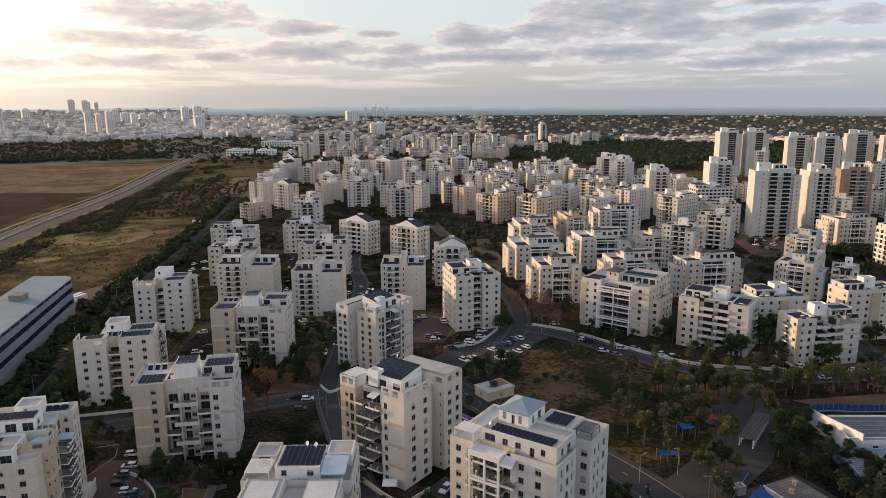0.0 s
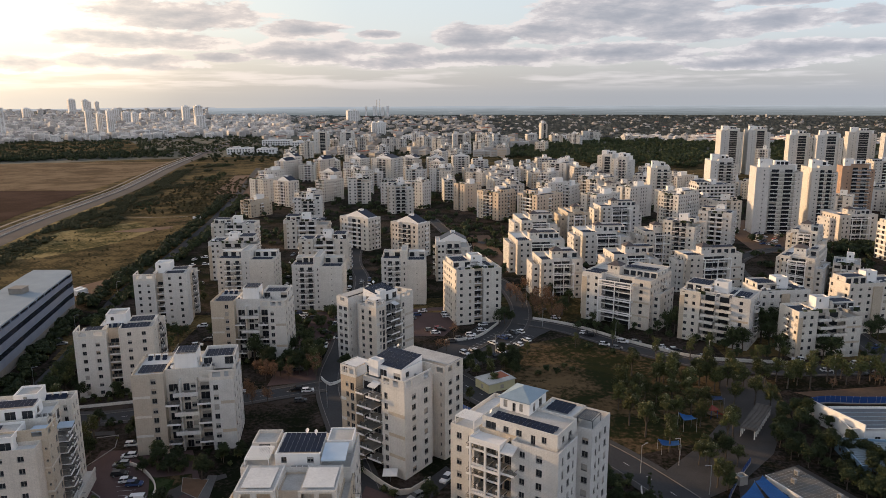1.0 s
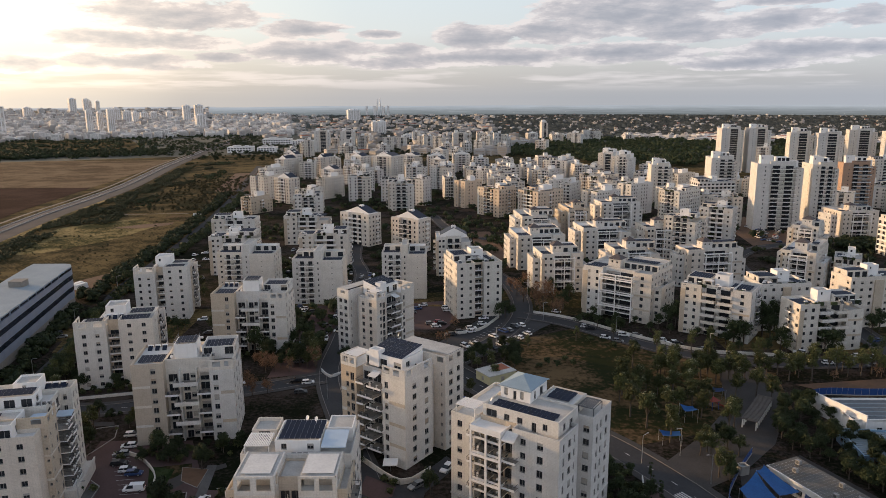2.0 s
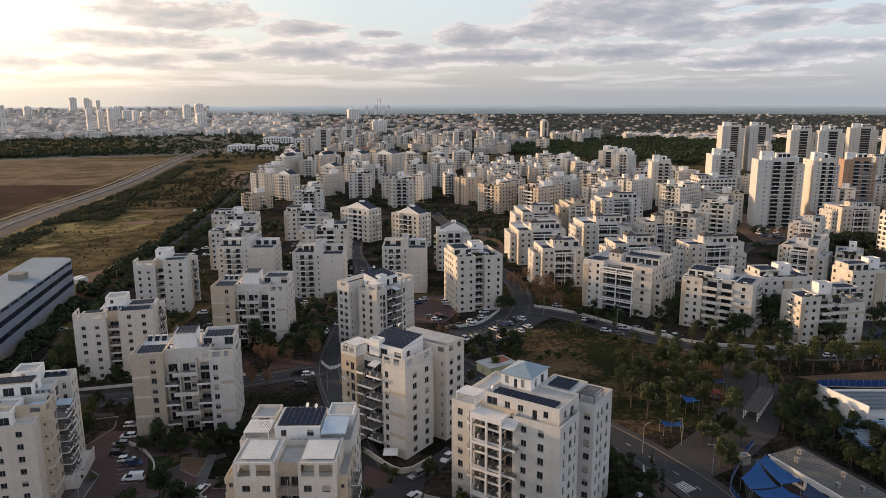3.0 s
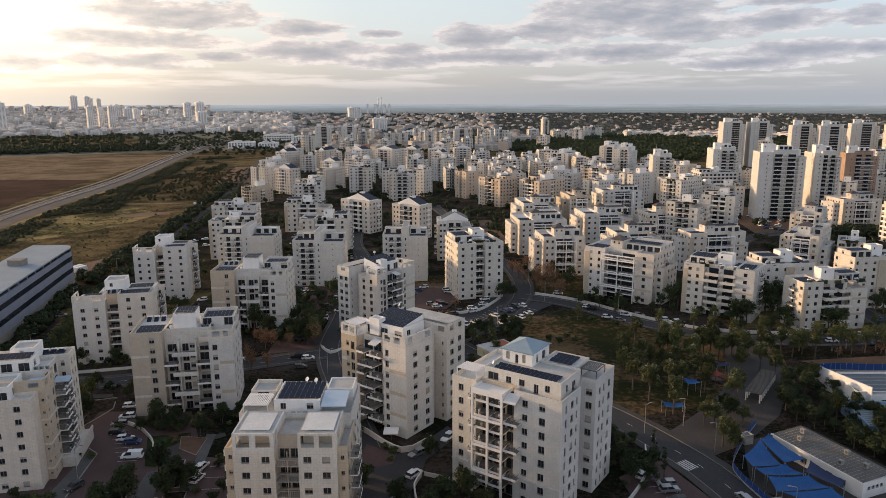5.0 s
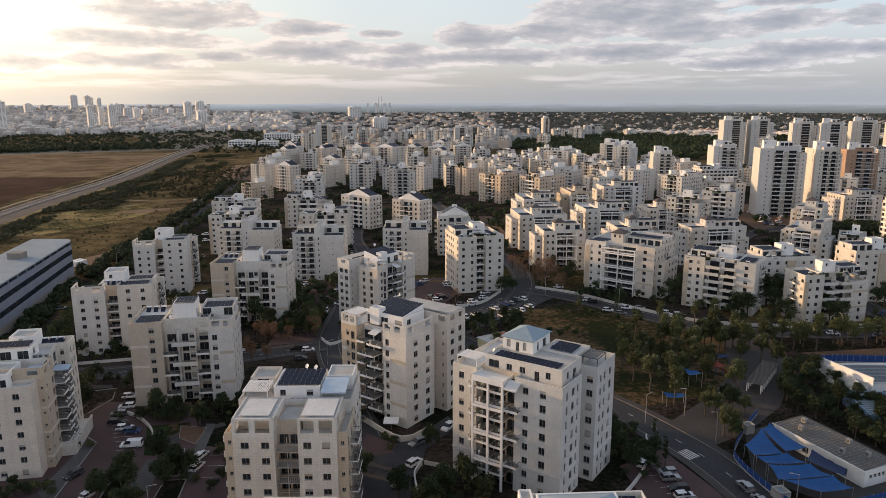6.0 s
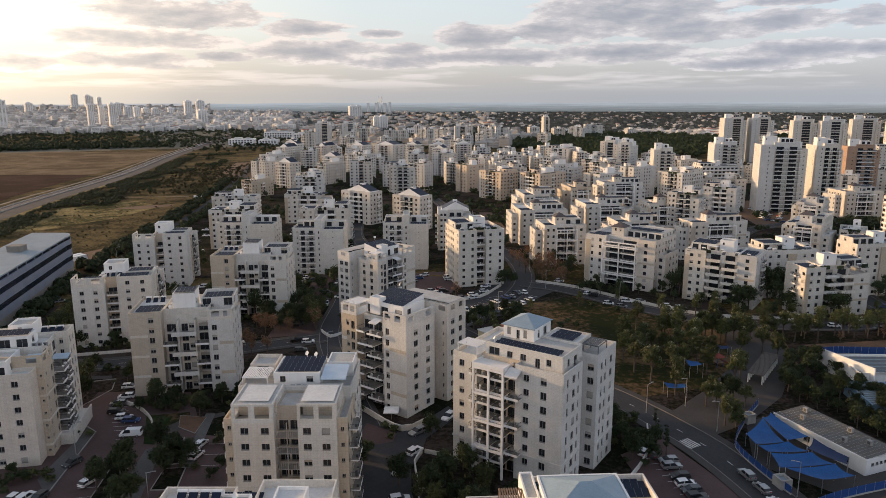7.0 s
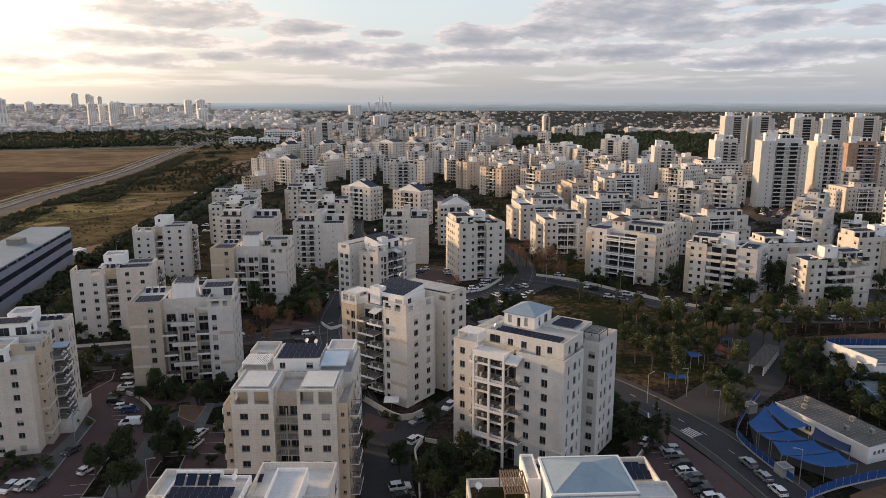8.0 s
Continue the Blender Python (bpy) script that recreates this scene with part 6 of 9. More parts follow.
def house_bays(x, y, phi, w, d, h):
    """Beige corner, recessed dark balconies in the middle, plain pale right end, a tall white stair tower on the roof."""
    b = House(x, y, phi, True, "cream stone house with beige corner and dark recessed balconies")
    n = 8
    fh, fl = levels(h, n)
    low = fl[:-1]
    a, c = w * 0.31, w * 0.76
    side = spread(d, 3.6, (1.1, 1.3, 0.9))
    b.block(0, a, 0, d, -1, h, {"f": [(a * 0.68, 1.2, 1.4, 0.85)], "l": side}, fl, mi=1, name="wing")
    bands(b, 0.02, a * 0.55, 0, [low[k] for k in range(2, n, 2)], 0.7)
    b.block(a, c, 3.0, d, -1, h, {"f": [((c - a) * 0.15, (c - a) * 0.2, 2.2, 0.04), ((c - a) * 0.44, (c - a) * 0.14, 2.2, 0.04), ((c - a) * 0.59, (c - a) * 0.1, 1.3, 0.9), ((c - a) * 0.85, (c - a) * 0.2, 2.2, 0.06)]}, low, name="middle_wall")
    b.block(c, w, 0, d, -1, h - fh, {"f": [((w - c) * 0.24, 1.2, 1.4, 0.85)], "r": side}, low, 0.15, name="wing")
    loggia(b, c - 2.6, w, 0, d * 0.4, h - fh, h, {"f": [(1.5, 2.0), (4.6, 2.2), (7.3, 1.2)], "r": [(1.9, 2.2), (d * 0.4 - 1.8, 1.6)]})
    bands(b, c + (w - c) * 0.42, w - 0.02, 0, [low[k] for k in range(2, n, 3)], 0.9, BEIGE)
    # white piers between the bays, and slabs at staggered heights
    for px in (a + (c - a) * 0.31, a + (c - a) * 0.68):
        s = Shell()
        s.box(px, px + 0.35, 0.9, 3.0, 0, h - fh)
        part("pier", s, STONE, b.ob)
    for i, f in enumerate(low[1:]):
        if i % 2:
            b.balcony((0, 3.0), (1, 0), a + (c - a) * 0.20, a + (c - a) * 0.74, f, 3.9, "wall")
        else:
            b.balcony((0, 3.0), (1, 0), a + 0.05, a + (c - a) * 0.30, f, 3.4, "rail"), b.balcony((0, 3.0), (1, 0), a + (c - a) * 0.70, c - 0.05, f, 3.4, "rail")
    z = h - 0.95
    q = w * 0.40
    b.block(q, q + 6.0, d * 0.25, d * 0.65, z, z + 4.8, {"r": [(2, 0.9, 1.2, 1.6)]}, [z], 0.2, mi=2, name="stair_tower")
    s = Shell()
    for k in range(7):
        s.box(q + k, q + k + 0.05, d * 0.25, d * 0.25 + 0.05, z + 4.6, z + 5.7)
    for zz in (z + 5.2, z + 5.65):
        s.box(q, q + 6.05, d * 0.25, d * 0.25 + 0.05, zz, zz + 0.05), s.box(q, q + 0.05, d * 0.25, d * 0.65, zz, zz + 0.05), s.box(q + 6.0, q + 6.05, d * 0.25, d * 0.65, zz, zz + 0.05)
    part("railing", s, FRAME, b.ob, "white tubular roof railing")
    b.panels(q + 0.5, d * 0.28, z + 4.7, 5, 3, 1.9, 6)
    b.panels(1.0, d * 0.18, z, int((q - 2) / 1.08), 3, 1.9, 8)
    b.block(q + 7.0, w - 0.3, d * 0.42, d - 0.3, z - 1.2, z + 2.6, {"f": spread(w - q - 7.3, 3.2, DOOR), "r": spread(d * 0.55, 3.4, WIN)}, [z], 0.9, name="top_floor")
    b.panels(q + 7.6, d * 0.52, z + 1.7, int((w - q - 8.6) / 1.08), 3, 1.9, 8)
    for k in range(3):
        b.boiler(2.0 + 2.0 * k, d - 2.2, z), b.aircon(q + 7.5 + 1.3 * k, d * 0.36, z)
    b.dish(q - 1.0, d * 0.3, z, -30)
    b.done()


def house_wings(x, y, phi, w, d, h, near=True):
    """Two white wings round a shaded slot; the outer side is beige with balconies; a terrace with open frames at one corner."""
    b = House(x, y, phi, near, "white stone house with two wings, shaded slot and corner terrace")
    n = 8
    fh, fl = levels(h, n)
    low = fl[:-1]
    a, c = w * 0.40, w * 0.56
    wins = lambda ww: [(ww * 0.3, 1.15, 1.15, 1.0), (ww * 0.72, 1.15, 1.15, 1.0)]
    b.block(0, a, 0, d * 0.6, -1, h - fh, {"f": wins(a), "l": spread(d * 0.6, 3.6, WIN)}, low, 0.15, name="wing")
    loggia(b, 0, a, 0, d * 0.35, h - fh, h, {"f": [(a * 0.28, 2.4), (a * 0.76, 2.6)], "l": [(2, 2.2), (d * 0.35 - 2.2, 2.2)], "r": [(2.0, 2.0)]})
    b.block(c, w, 0, d * 0.35, -1, h, {"f": wins(w - c), "r": [(d * 0.2, 0.7, 0.8, 1.2)]}, fl, name="wing")
    b.block(a, c, 3.2, d * 0.6, -1, h - 0.6, {"f": [((c - a) * 0.5, (c - a) * 0.7, 1.5, 0.8)]}, low, name="middle_wall", mi=1)
    for f in low[1:]:
        b.balcony((a, 3.2), (1, 0), 0.04, c - a - 0.04, f, 1.4, "rail")
    b.block(c, w - 0.4, d * 0.35, d * 0.62, -1, h - fh, {"r": [(d * 0.06, 0.6, 0.8, 1.2), (d * 0.18, 1.1, 1.3, 0.9)]}, low, mi=1, name="wall")
    b.block(w * 0.2, w - 2.4, d * 0.62, d, -1, h - fh, {"r": [(d * 0.10, 2.0, 2.2, 0.06), (d * 0.26, 2.0, 2.2, 0.06)], "l": spread(d * 0.38, 3.4, WIN)}, low, name="wing")
    b.block(w - 2.4, w + 0.6, d * 0.88, d, -1, h - fh, {"r": [(d * 0.06, 1.0, 1.3, 0.9)], "f": [(1.5, 0.8, 1.2, 0.9)]}, low, name="wing")
    for i, f in enumerate(low[1:]):
        b.balcony((w - 2.4, d * 0.62), (0, 1), 0.2, d * 0.13, f, 3.0 if i % 2 else 2.4, "rail"), b.balcony((w - 2.4, d * 0.62), (0, 1), d * 0.14, d * 0.255, f, 2.3 if i % 2 else 3.2, "rail")
    z = h - 0.95
    b.block(w * 0.36, w * 0.36 + 6.5, d * 0.3, d * 0.62, z - fh, z + 4.2, {"f": [(2, 0.9, 1.1, 2.0)]}, [z], 0.5, mi=2, name="stair_tower")
    b.block(w * 0.62, w - 0.5, d * 0.36, d * 0.75, z - fh, z + 0.4, {"r": spread(d * 0.39, 3.2, WIN)}, [z - fh], 0.3, name="top_floor")
    b.panels(c + 0.6, d * 0.06, z, int((w - c - 1.2) / 1.08), 3, 1.9, 8), b.panels(w * 0.64, d * 0.38, z + 0.2, int((w * 0.32) / 1.08), 3, 1.9, 8)
    b.panels(1.4, d * 0.38, h - fh, 5, 2, 1.9, 8)
    if near:
        for k in range(3):
            b.boiler(w * 0.4 + 2.0 * k, d * 0.27, z)
        b.dish(w * 0.34, d * 0.3, z, -30)
    b.done()


def house_slab(x, y, phi, w, d, h):
    """A pale house: balconies on one side of the front, a windowless slab on the other, a tall stair core between them."""
    b = House(x, y, phi, False, "pale stone house with windowless slab and column of balconies")
    n = 8
    fh, fl = levels(h, n)
    a, c = w * 0.44, w * 0.58
    b.block(0, a, 1.6, d, -1, h, {"f": [(a * 0.18, 0.9, 1.1, 1.0), (a * 0.45, 1.9, 2.1, 0.1), (a * 0.82, 2.0, 2.1, 0.1)], "l": spread(d, 3.6, WIN)}, fl, name="wing")
    for i, f in enumerate(fl[1:]):
        b.balcony((0, 1.6), (1, 0), a * 0.32, a * 0.66 + (1.0 if i % 2 else 0), f, 1.6, "rail"), b.balcony((0, 1.6), (1, 0), a * 0.68, a - 0.1, f, 1.1, "rail")
    b.block(a, c, 0.6, d, -1, h + 4.0, {"f": [((c - a) / 2, 0.6, 1.2, 0.9)]}, fl, 0.5, name="stair_tower")
    b.block(c, w, 0, d, -1, h - 0.4, {"r": spread(d, 3.4, WIN), "f": [((w - c) * 0.5, 0.5, 0.35, 1.7)]}, fl, name="wing")
    z = h - 0.95
    b.panels(0.8, 2.2, z, int((a - 1.6) / 1.08), 3, 1.9, 14), b.panels(c + 0.6, 1.0, z - 0.3, int((w - c - 1.2) / 1.08), 3, 1.9, 14)
    b.block(0.6, a - 0.5, d * 0.6, d - 0.4, z, z + 2.8, {"f": spread(a - 1.1, 3.0, DOOR)}, [z], 0.3, name="top_floor")
    b.block(c + 0.5, w - 0.5, d * 0.6, d - 0.4, z - 0.4, z + 2.6, {"f": spread(w - c - 1.0, 3.0, DOOR), "r": [(2, *WIN)]}, [z], 0.3, name="top_floor")
    b.done()


def house_stepped():
    """White end walls, beige middle with pale bands, three staggered columns of balconies along the side."""
    b = House(-103.1, 143.0, 12, True, "cream and beige stone house with stepped roof terraces and balconies")
    h, n = 25.0, 8
    fh, fl = levels(h, n)
    low = fl[:-1]
    b.block(-11, 11.8, 0, 4.2, -1, h - fh, {"f": [(19.6, 1.2, 1.2, 1.0), (15.2, 1.2, 1.2, 1.0), (8, 1.2, 1.2, 1.0)], "r": []}, low, 0.9, name="wing")
    b.block(-11, 13.3, 4.2, 10.6, -1, h - fh, {"r": [(1.5, 0.6, 0.6, 1.4), (5.4, 1.0, 1.4, 0.9)], "f": [(23.6, 0.5, 0.5, 1.4)]}, low, 0.15, mi=1, name="wing")
    loggia(b, 2, 13.3, 4.2, 10.6, h - fh, h - 0.4, {"f": [(3, 2.2), (9, 2.2)], "r": [(1.6, 1.8), (4.6, 1.8)]}, BEIGE)
    for k in range(1, n):
        s = Shell()
        s.box(11.8, 13.36, 4.14, 4.2, low[min(k, n - 2)] - 0.35, low[min(k, n - 2)] + 0.15), s.box(13.3, 13.36, 4.2, 10.6, low[min(k, n - 2)] - 0.35, low[min(k, n - 2)] + 0.15)
        if k < n - 1 and k % 2:
            part("stone_band", s, STONE, b.ob)
    b.block(-11, 11.4, 10.6, 20.0, -1, h - 0.4, {"r": [(1.6, 2.2, 2.2, 0.06), (4.8, 2.2, 2.2, 0.06), (7.8, 2.0, 2.2, 0.06)]}, fl, name="middle_wall")
    b.block(-11, 14.2, 20.0, 25.4, -1, h, {"r": [(1.6, 0.7, 1.3, 0.9), (3.8, 0.7, 1.3, 0.9)], "f": [(23.6, 0.8, 1.3, 0.9)]}, fl, name="wing")
    for i, f in enumerate(low[1:]):
        k = i % 2
        b.balcony((11.4, 10.6), (0, 1), 0.3, 3.6, f, 3.6 + 0.5 * k, "rail"), b.balcony((11.4, 10.6), (0, 1), 3.7, 6.6, f, 3.1 + 0.9 * (1 - k), "rail"), b.balcony((11.4, 10.6), (0, 1), 6.7, 9.3, f, 3.0, "rail")
    s = Shell()
    s.box(11.4, 16.5, 9.5, 24.5, 0.0, 2.6), s.box(16.3, 16.6, 9.5, 24.5, 2.6, 3.6)
    part("ground_terrace", s, STONE, b.ob, "walled stone terrace above the car park")
    z = h - 0.95
    b.block(-2, 8.6, 11.4, 17.0, z, z + 3.0, {"f": spread(10.6, 3.2, DOOR), "r": [(2.5, *WIN)]}, [z], 0.4, mi=2, name="top_floor")
    b.block(-6, 7.0, 1.2, 9.6, z - fh, z + 0.6, {"f": spread(13, 3.2, DOOR), "r": [(3, *WIN), (6.4, *WIN)]}, [z - fh], 0.5, mi=2, name="top_floor")
    b.block(2.0, 7.4, 18.0, 24.0, z, z + 3.8, {"f": [(2.5, *SMALL)]}, [z + 1], 0.5, mi=2, name="stair_tower")
    b.panels(-1.5, 12.0, z + 2.9, 9, 2, 1.9, 10), b.panels(-5.5, 2.0, z + 0.3, 8, 3, 1.9, 10), b.panels(8.2, 20.6, z, 4, 2, 1.9, 10)
    awning(b, 8.8, 12.8, 5.0, 9.8, z - 0.2, z - 0.9, BLUEPALE, "pale blue terrace canopy")
    awning(b, 11.8, 15.4, 14.4, 17.0, low[-1] + 2.0, low[-1] + 2.4, BLUEPALE, "pale blue balcony canopy")
    for k in range(3):
        b.aircon(9.2 + 1.2 * k, 12.4, z), b.boiler(8.0 + 1.8 * k, 23.6, z)
    b.done()


BLUEPALE = surface("pale_blue_sheeting", (0.42, 0.52, 0.62), (0.52, 0.62, 0.72), 0.5, 0.4, 4.0, 0.05)
BLUEWALL = surface("light_blue_plaster", (0.20, 0.33, 0.47), (0.27, 0.40, 0.54), 0.8, 0.4, 4.0, 0.05)
BANDGLASS = surface("band_window_glass", (0.015, 0.020, 0.035), (0.03, 0.036, 0.055), 0.12, 0.2, 1.5, spec=0.6)
GREYROOF = surface("blue_grey_flat_roof", (0.22, 0.27, 0.31), (0.30, 0.36, 0.40), 0.7, 0.1, 1.5)
# blue-white cladding with the facade's bluish shade put into its colour
BANDWALL = surface("blue_white_cladding_shaded", (0.20, 0.235, 0.30), (0.26, 0.295, 0.36), 0.6, 0.2, 2.0, streaks=0.08)
house_corner_frame(), house_two_wings(), house_flat_roof(), house_hip_roof(), house_stepped()
house_bays(-86.2, 182.9, 9, 27.2, 17.0, 24.0)
house_bays(-88.1, 257.0, 1, 28.1, 17.0, 23.5)
house_corner(-28.4, 182.2, -36, 22.4, 23.2, 27.5)
house_corner(-25.0, 250.4, 52, 21.0, 18.5, 25.0, "l", 0)
house_wings(-122.1, 222.0, 13, 24.8, 22.0, 23.5)
house_wings(-134.7, 297.6, 8, 22.1, 22.0, 24.0, False)
house_slab(-71.5, 322.1, 0, 23.8, 16.0, 22.0)
house_slab(-30.2, 331.7, 0, 21.5, 15.0, 22.7)
house_slab(-112.0, 338.5, 0, 28.5, 16.0, 22.0)


def office():
    """A long office block with ribbon windows and a rounded end."""
    e = thing("office_building", pose(0, 0, 0), "long blue-white office block with dark ribbon windows", "office")
    arc = [(-174.4 - 7 * (1 - math.cos(t)), 318 + 12 * math.sin(t)) for t in (0, 0.3, 0.6, 0.9, 1.2, 1.57)]
    out = [(-145, 174), *arc, (-197, 330), (-196, 322), (-168, 174)]
    cx, cy = -174, 250

    def ring(k):
        return [(x + (cx - x) * k * 0.12, y + (cy - y) * k * 0.02) for x, y in out]

    def prism(name, z0, z1, k, mat, label=""):
        s = Shell()
        R = ring(k)
        for a, b in zip(R, R[1:] + R[:1]):
            s.face([(*a, z0), (*b, z0), (*b, z1), (*a, z1)])
        s.face([(*p, z1) for p in R])
        part(name, s, mat, e, label)
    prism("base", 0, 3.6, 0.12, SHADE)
    for z0, z1 in ((3.6, 7.0), (9.2, 12.4), (14.6, 17.0)):
        prism("wall_band", z0, z1, 0.0, BANDWALL, "blue-white cladding band darkened to a shaded tone")
    for z0, z1 in ((7.0, 9.2), (12.4, 14.6)):
        prism("ribbon_window", z0, z1, 0.06, BANDGLASS, "dark ribbon window")
    prism("top_floor", 17.0, 18.1, 0.34, BANDGLASS, "dark set-back top floor")
    prism("roof", 18.1, 18.6, 0.30, GREYROOF, "blue-grey flat roof")
    for k in range(16):
        y = 180 + k * 9
        s = Shell()
        x = -145 - (y - 174) * 0.204
        s.slab(pose(x - 1.3, y, 17.6, 0, 0, 11.5), 2.4, 0.3, 1.2)
        part("roof_fin", s, BANDWALL, e)
    s = Shell()
    s.box(-182, -176.4, 286, 291, 18.6, 21.0), s.box(-182.2, -176.2, 285.8, 291.2, 21.0, 21.12)
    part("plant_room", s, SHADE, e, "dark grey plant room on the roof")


office()


# ---- nursery, pool hall and park things ----
def nursery():
    m = pose(81.6, 163.6, 0, 0, 0, -68.5)
    e = thing("nursery_school", m, "low white nursery with corrugated grey roof", "school")
    w, d, h = 25.0, 9.0, 4.0
    s = Shell()
    for side, f in SIDES.items():
        o, u, ww = f(0, w, 0, d)
        holes = [(c - 0.45, c + 0.45, 2.1, 2.8) for c in (2.0, 3.3, 4.6, 5.9)] if side == "r" else [(c - 0.9, c + 0.9, 0.9, 2.3) for c in np.arange(2.5, ww - 1.5, 3.5)]
        s.wall(o, u, ww, 0, h, holes, 0)
        for a, b, za, zb in holes:
            px, py = o[0] + u[0] * (a + b) / 2, o[1] + u[1] * (a + b) / 2
            part("window", window_mesh(round(b - a, 2), round(zb - za, 2), "open"), None, e, "", pose(px, py, za, 0, 0, math.degrees(math.atan2(u[1], u[0]))))
    part("wall", s, WHITE, e)
    for k in range(25):
        r = Shell()
        z0, z1 = h + 0.05, h + 0.55
        x = k * w / 25
        r.face([(x + 0.02, -0.3, z0), (x + 0.98, -0.3, z0), (x + 0.98, d + 0.3, z1), (x + 0.02, d + 0.3, z1)])
        r.face([(x - 0.02, -0.32, z0 + 0.07), (x + 0.06, -0.32, z0 + 0.07), (x + 0.06, d + 0.32, z1 + 0.07), (x - 0.02, d + 0.32, z1 + 0.07)])
        part("roof_sheet", r, METALROOF, e)
    s = Shell()
    s.box(-0.2, w + 0.2, -0.34, d + 0.34, h - 0.1, h + 0.04), s.box(-0.2, w + 0.2, -0.5, -0.34, h - 0.15, h + 0.22)
    part("fascia", s, WHITE, e)
    for x, y in ((3.0, 6.6), (5.4, 3.0), (17.5, 2.2), (21.0, 5.8), (15.0, 7.2)):
        b = Shell()
        b.box(-0.55, 0.55, -0.4, 0.4, 0, 1.1, 0), b.box(-0.35, 0.35, -0.43, -0.4, 0.2, 0.9, 1)
        part("roof_unit", b, [FRAME, RAIL], e, "white roof air-conditioning unit", pose(x, y, h + 0.15 + 0.05 * y))


METALROOF = surface("weathered_corrugated_sheet", (0.10, 0.098, 0.092), (0.18, 0.175, 0.165), 0.7, 0.3, 3.0, metal=0.2, random_tint=0.2)
nursery()


def shade_sail(pts, zs, mat, label):
    """A cloth that sags between its corner posts."""
    cx, cy = sum(p[0] for p in pts) / 4, sum(p[1] for p in pts) / 4
    e = thing("shade_sail", pose(cx, cy, 0), label, "shade sail", "shade sails")
    s = Shell()
    k = 8
    V = [Vector((px - cx, py - cy, z)) for (px, py), z in zip(pts, zs)]
    n = k + 1
    for i in range(n):
        for j in range(n):
            u, v = i / k, j / k
            p = V[0] * (1 - u) * (1 - v) + V[1] * u * (1 - v) + V[2] * u * v + V[3] * (1 - u) * v
            sag = 4 * u * (1 - u) + 4 * v * (1 - v)
            pull = 0.06 * (4 * u * (1 - u) * (1 - 4 * v * (1 - v)) + 4 * v * (1 - v) * (1 - 4 * u * (1 - u)))
            p = Vector((p.x * (1 - pull), p.y * (1 - pull), p.z - 0.28 * sag))
            s.v.append(tuple(p))
    for i in range(k):
        for j in range(k):
            s.f.append((i * n + j, (i + 1) * n + j, (i + 1) * n + j + 1, i * n + j + 1))
            s.m.append(0)
    part("cloth", s, mat, e)
    for p in V:
        t = Shell()
        t.tube((p.x, p.y, 0), (p.x, p.y, p.z + 0.1), 0.06, 0.05, 8)
        part("post", t, METAL, e, "galvanised corner post")


sail = "bright blue shade cloth stretched over the nursery yard"
shade_sail([(76.9, 160.1), (77.3, 149.8), (70.2, 148.4), (70.3, 153.8)], (4.4, 3.3, 3.6, 3.4), BLUECLOTH, sail)
shade_sail([(80.3, 163.4), (83.8, 151.8), (78.4, 150.6), (77.4, 161.2)], (4.2, 3.6, 3.4, 4.0), BLUECLOTH, sail)
shade_sail([(70.4, 147.7), (77.9, 149.0), (80.6, 145.2), (71.6, 145.1)], (3.7, 3.9, 3.5, 3.4), BLUECLOTH, sail)
shade_sail([(71.4, 143.7), (80.6, 143.8), (83.3, 139.6), (71.0, 138.3)], (3.9, 4.0, 3.5, 3.3), BLUECLOTH, sail)
shade_sail([(71.8, 137.4), (83.0, 138.6), (84.9, 134.4), (77.7, 133.4)], (3.8, 4.0, 3.6, 3.3), BLUECLOTH, sail)
shade_sail([(84.4, 150.6), (87.6, 141.6), (86.0, 139.2), (80.8, 146.2)], (3.9, 3.9, 3.5, 3.7), NAVYCLOTH, "dark navy shade cloth beside the nursery wall")


def fence(pts, h, mat, label, step=2.0, foot=0.4):
    e = thing("fence", pose(pts[0][0], pts[0][1], 0), label, "fence")
    L = smooth(pts, step)
    for a, b in zip(L, L[1:]):
        d = b - a
        ln, ang = np.linalg.norm(d), math.degrees(math.atan2(d[1], d[0]))
        c = (a + b) / 2 - np.array(pts[0])
        s, f, p = Shell(), Shell(), Shell()
        s.slab(Matrix.Identity(4), ln - 0.06, 0.05, h - foot), f.slab(Matrix.Identity(4), ln, 0.22, foot)
        part("panel", s, mat, e, "", pose(c[0], c[1], foot + (h - foot) / 2, 0, 0, ang))
        part("footing", f, CONCRETE, e, "pale concrete footing", pose(c[0], c[1], foot / 2, 0, 0, ang))
        p.tube((a[0] - pts[0][0], a[1] - pts[0][1], 0), (a[0] - pts[0][0], a[1] - pts[0][1], h + 0.08), 0.05, 0.05, 6)
        part("post", p, METAL, e)


fence([(83.3, 176.9), (76.0, 167.3), (69.2, 156.6), (67.7, 150.7), (69.3, 140.1), (71.2, 133.0)], 1.9, BLUEPAINT, "blue sheet fence on a concrete footing round the nursery")
fence([(70.5, 126.2), (78.6, 130.4), (91.6, 134.9), (110, 140)], 2.2, BLUEPAINT, "tall blue sheet fence behind the nursery yard")
fence([(115.1, 212.7), (123.9, 215.4), (139.9, 214.5), (170, 216)], 2.6, BLUEPAINT, "blue sheet fence in front of the pool hall")


DARKROOF = surface("weathered_grey_roof", (0.10, 0.115, 0.13), (0.16, 0.175, 0.19), 0.8, 0.15, 1.5, 0.1)

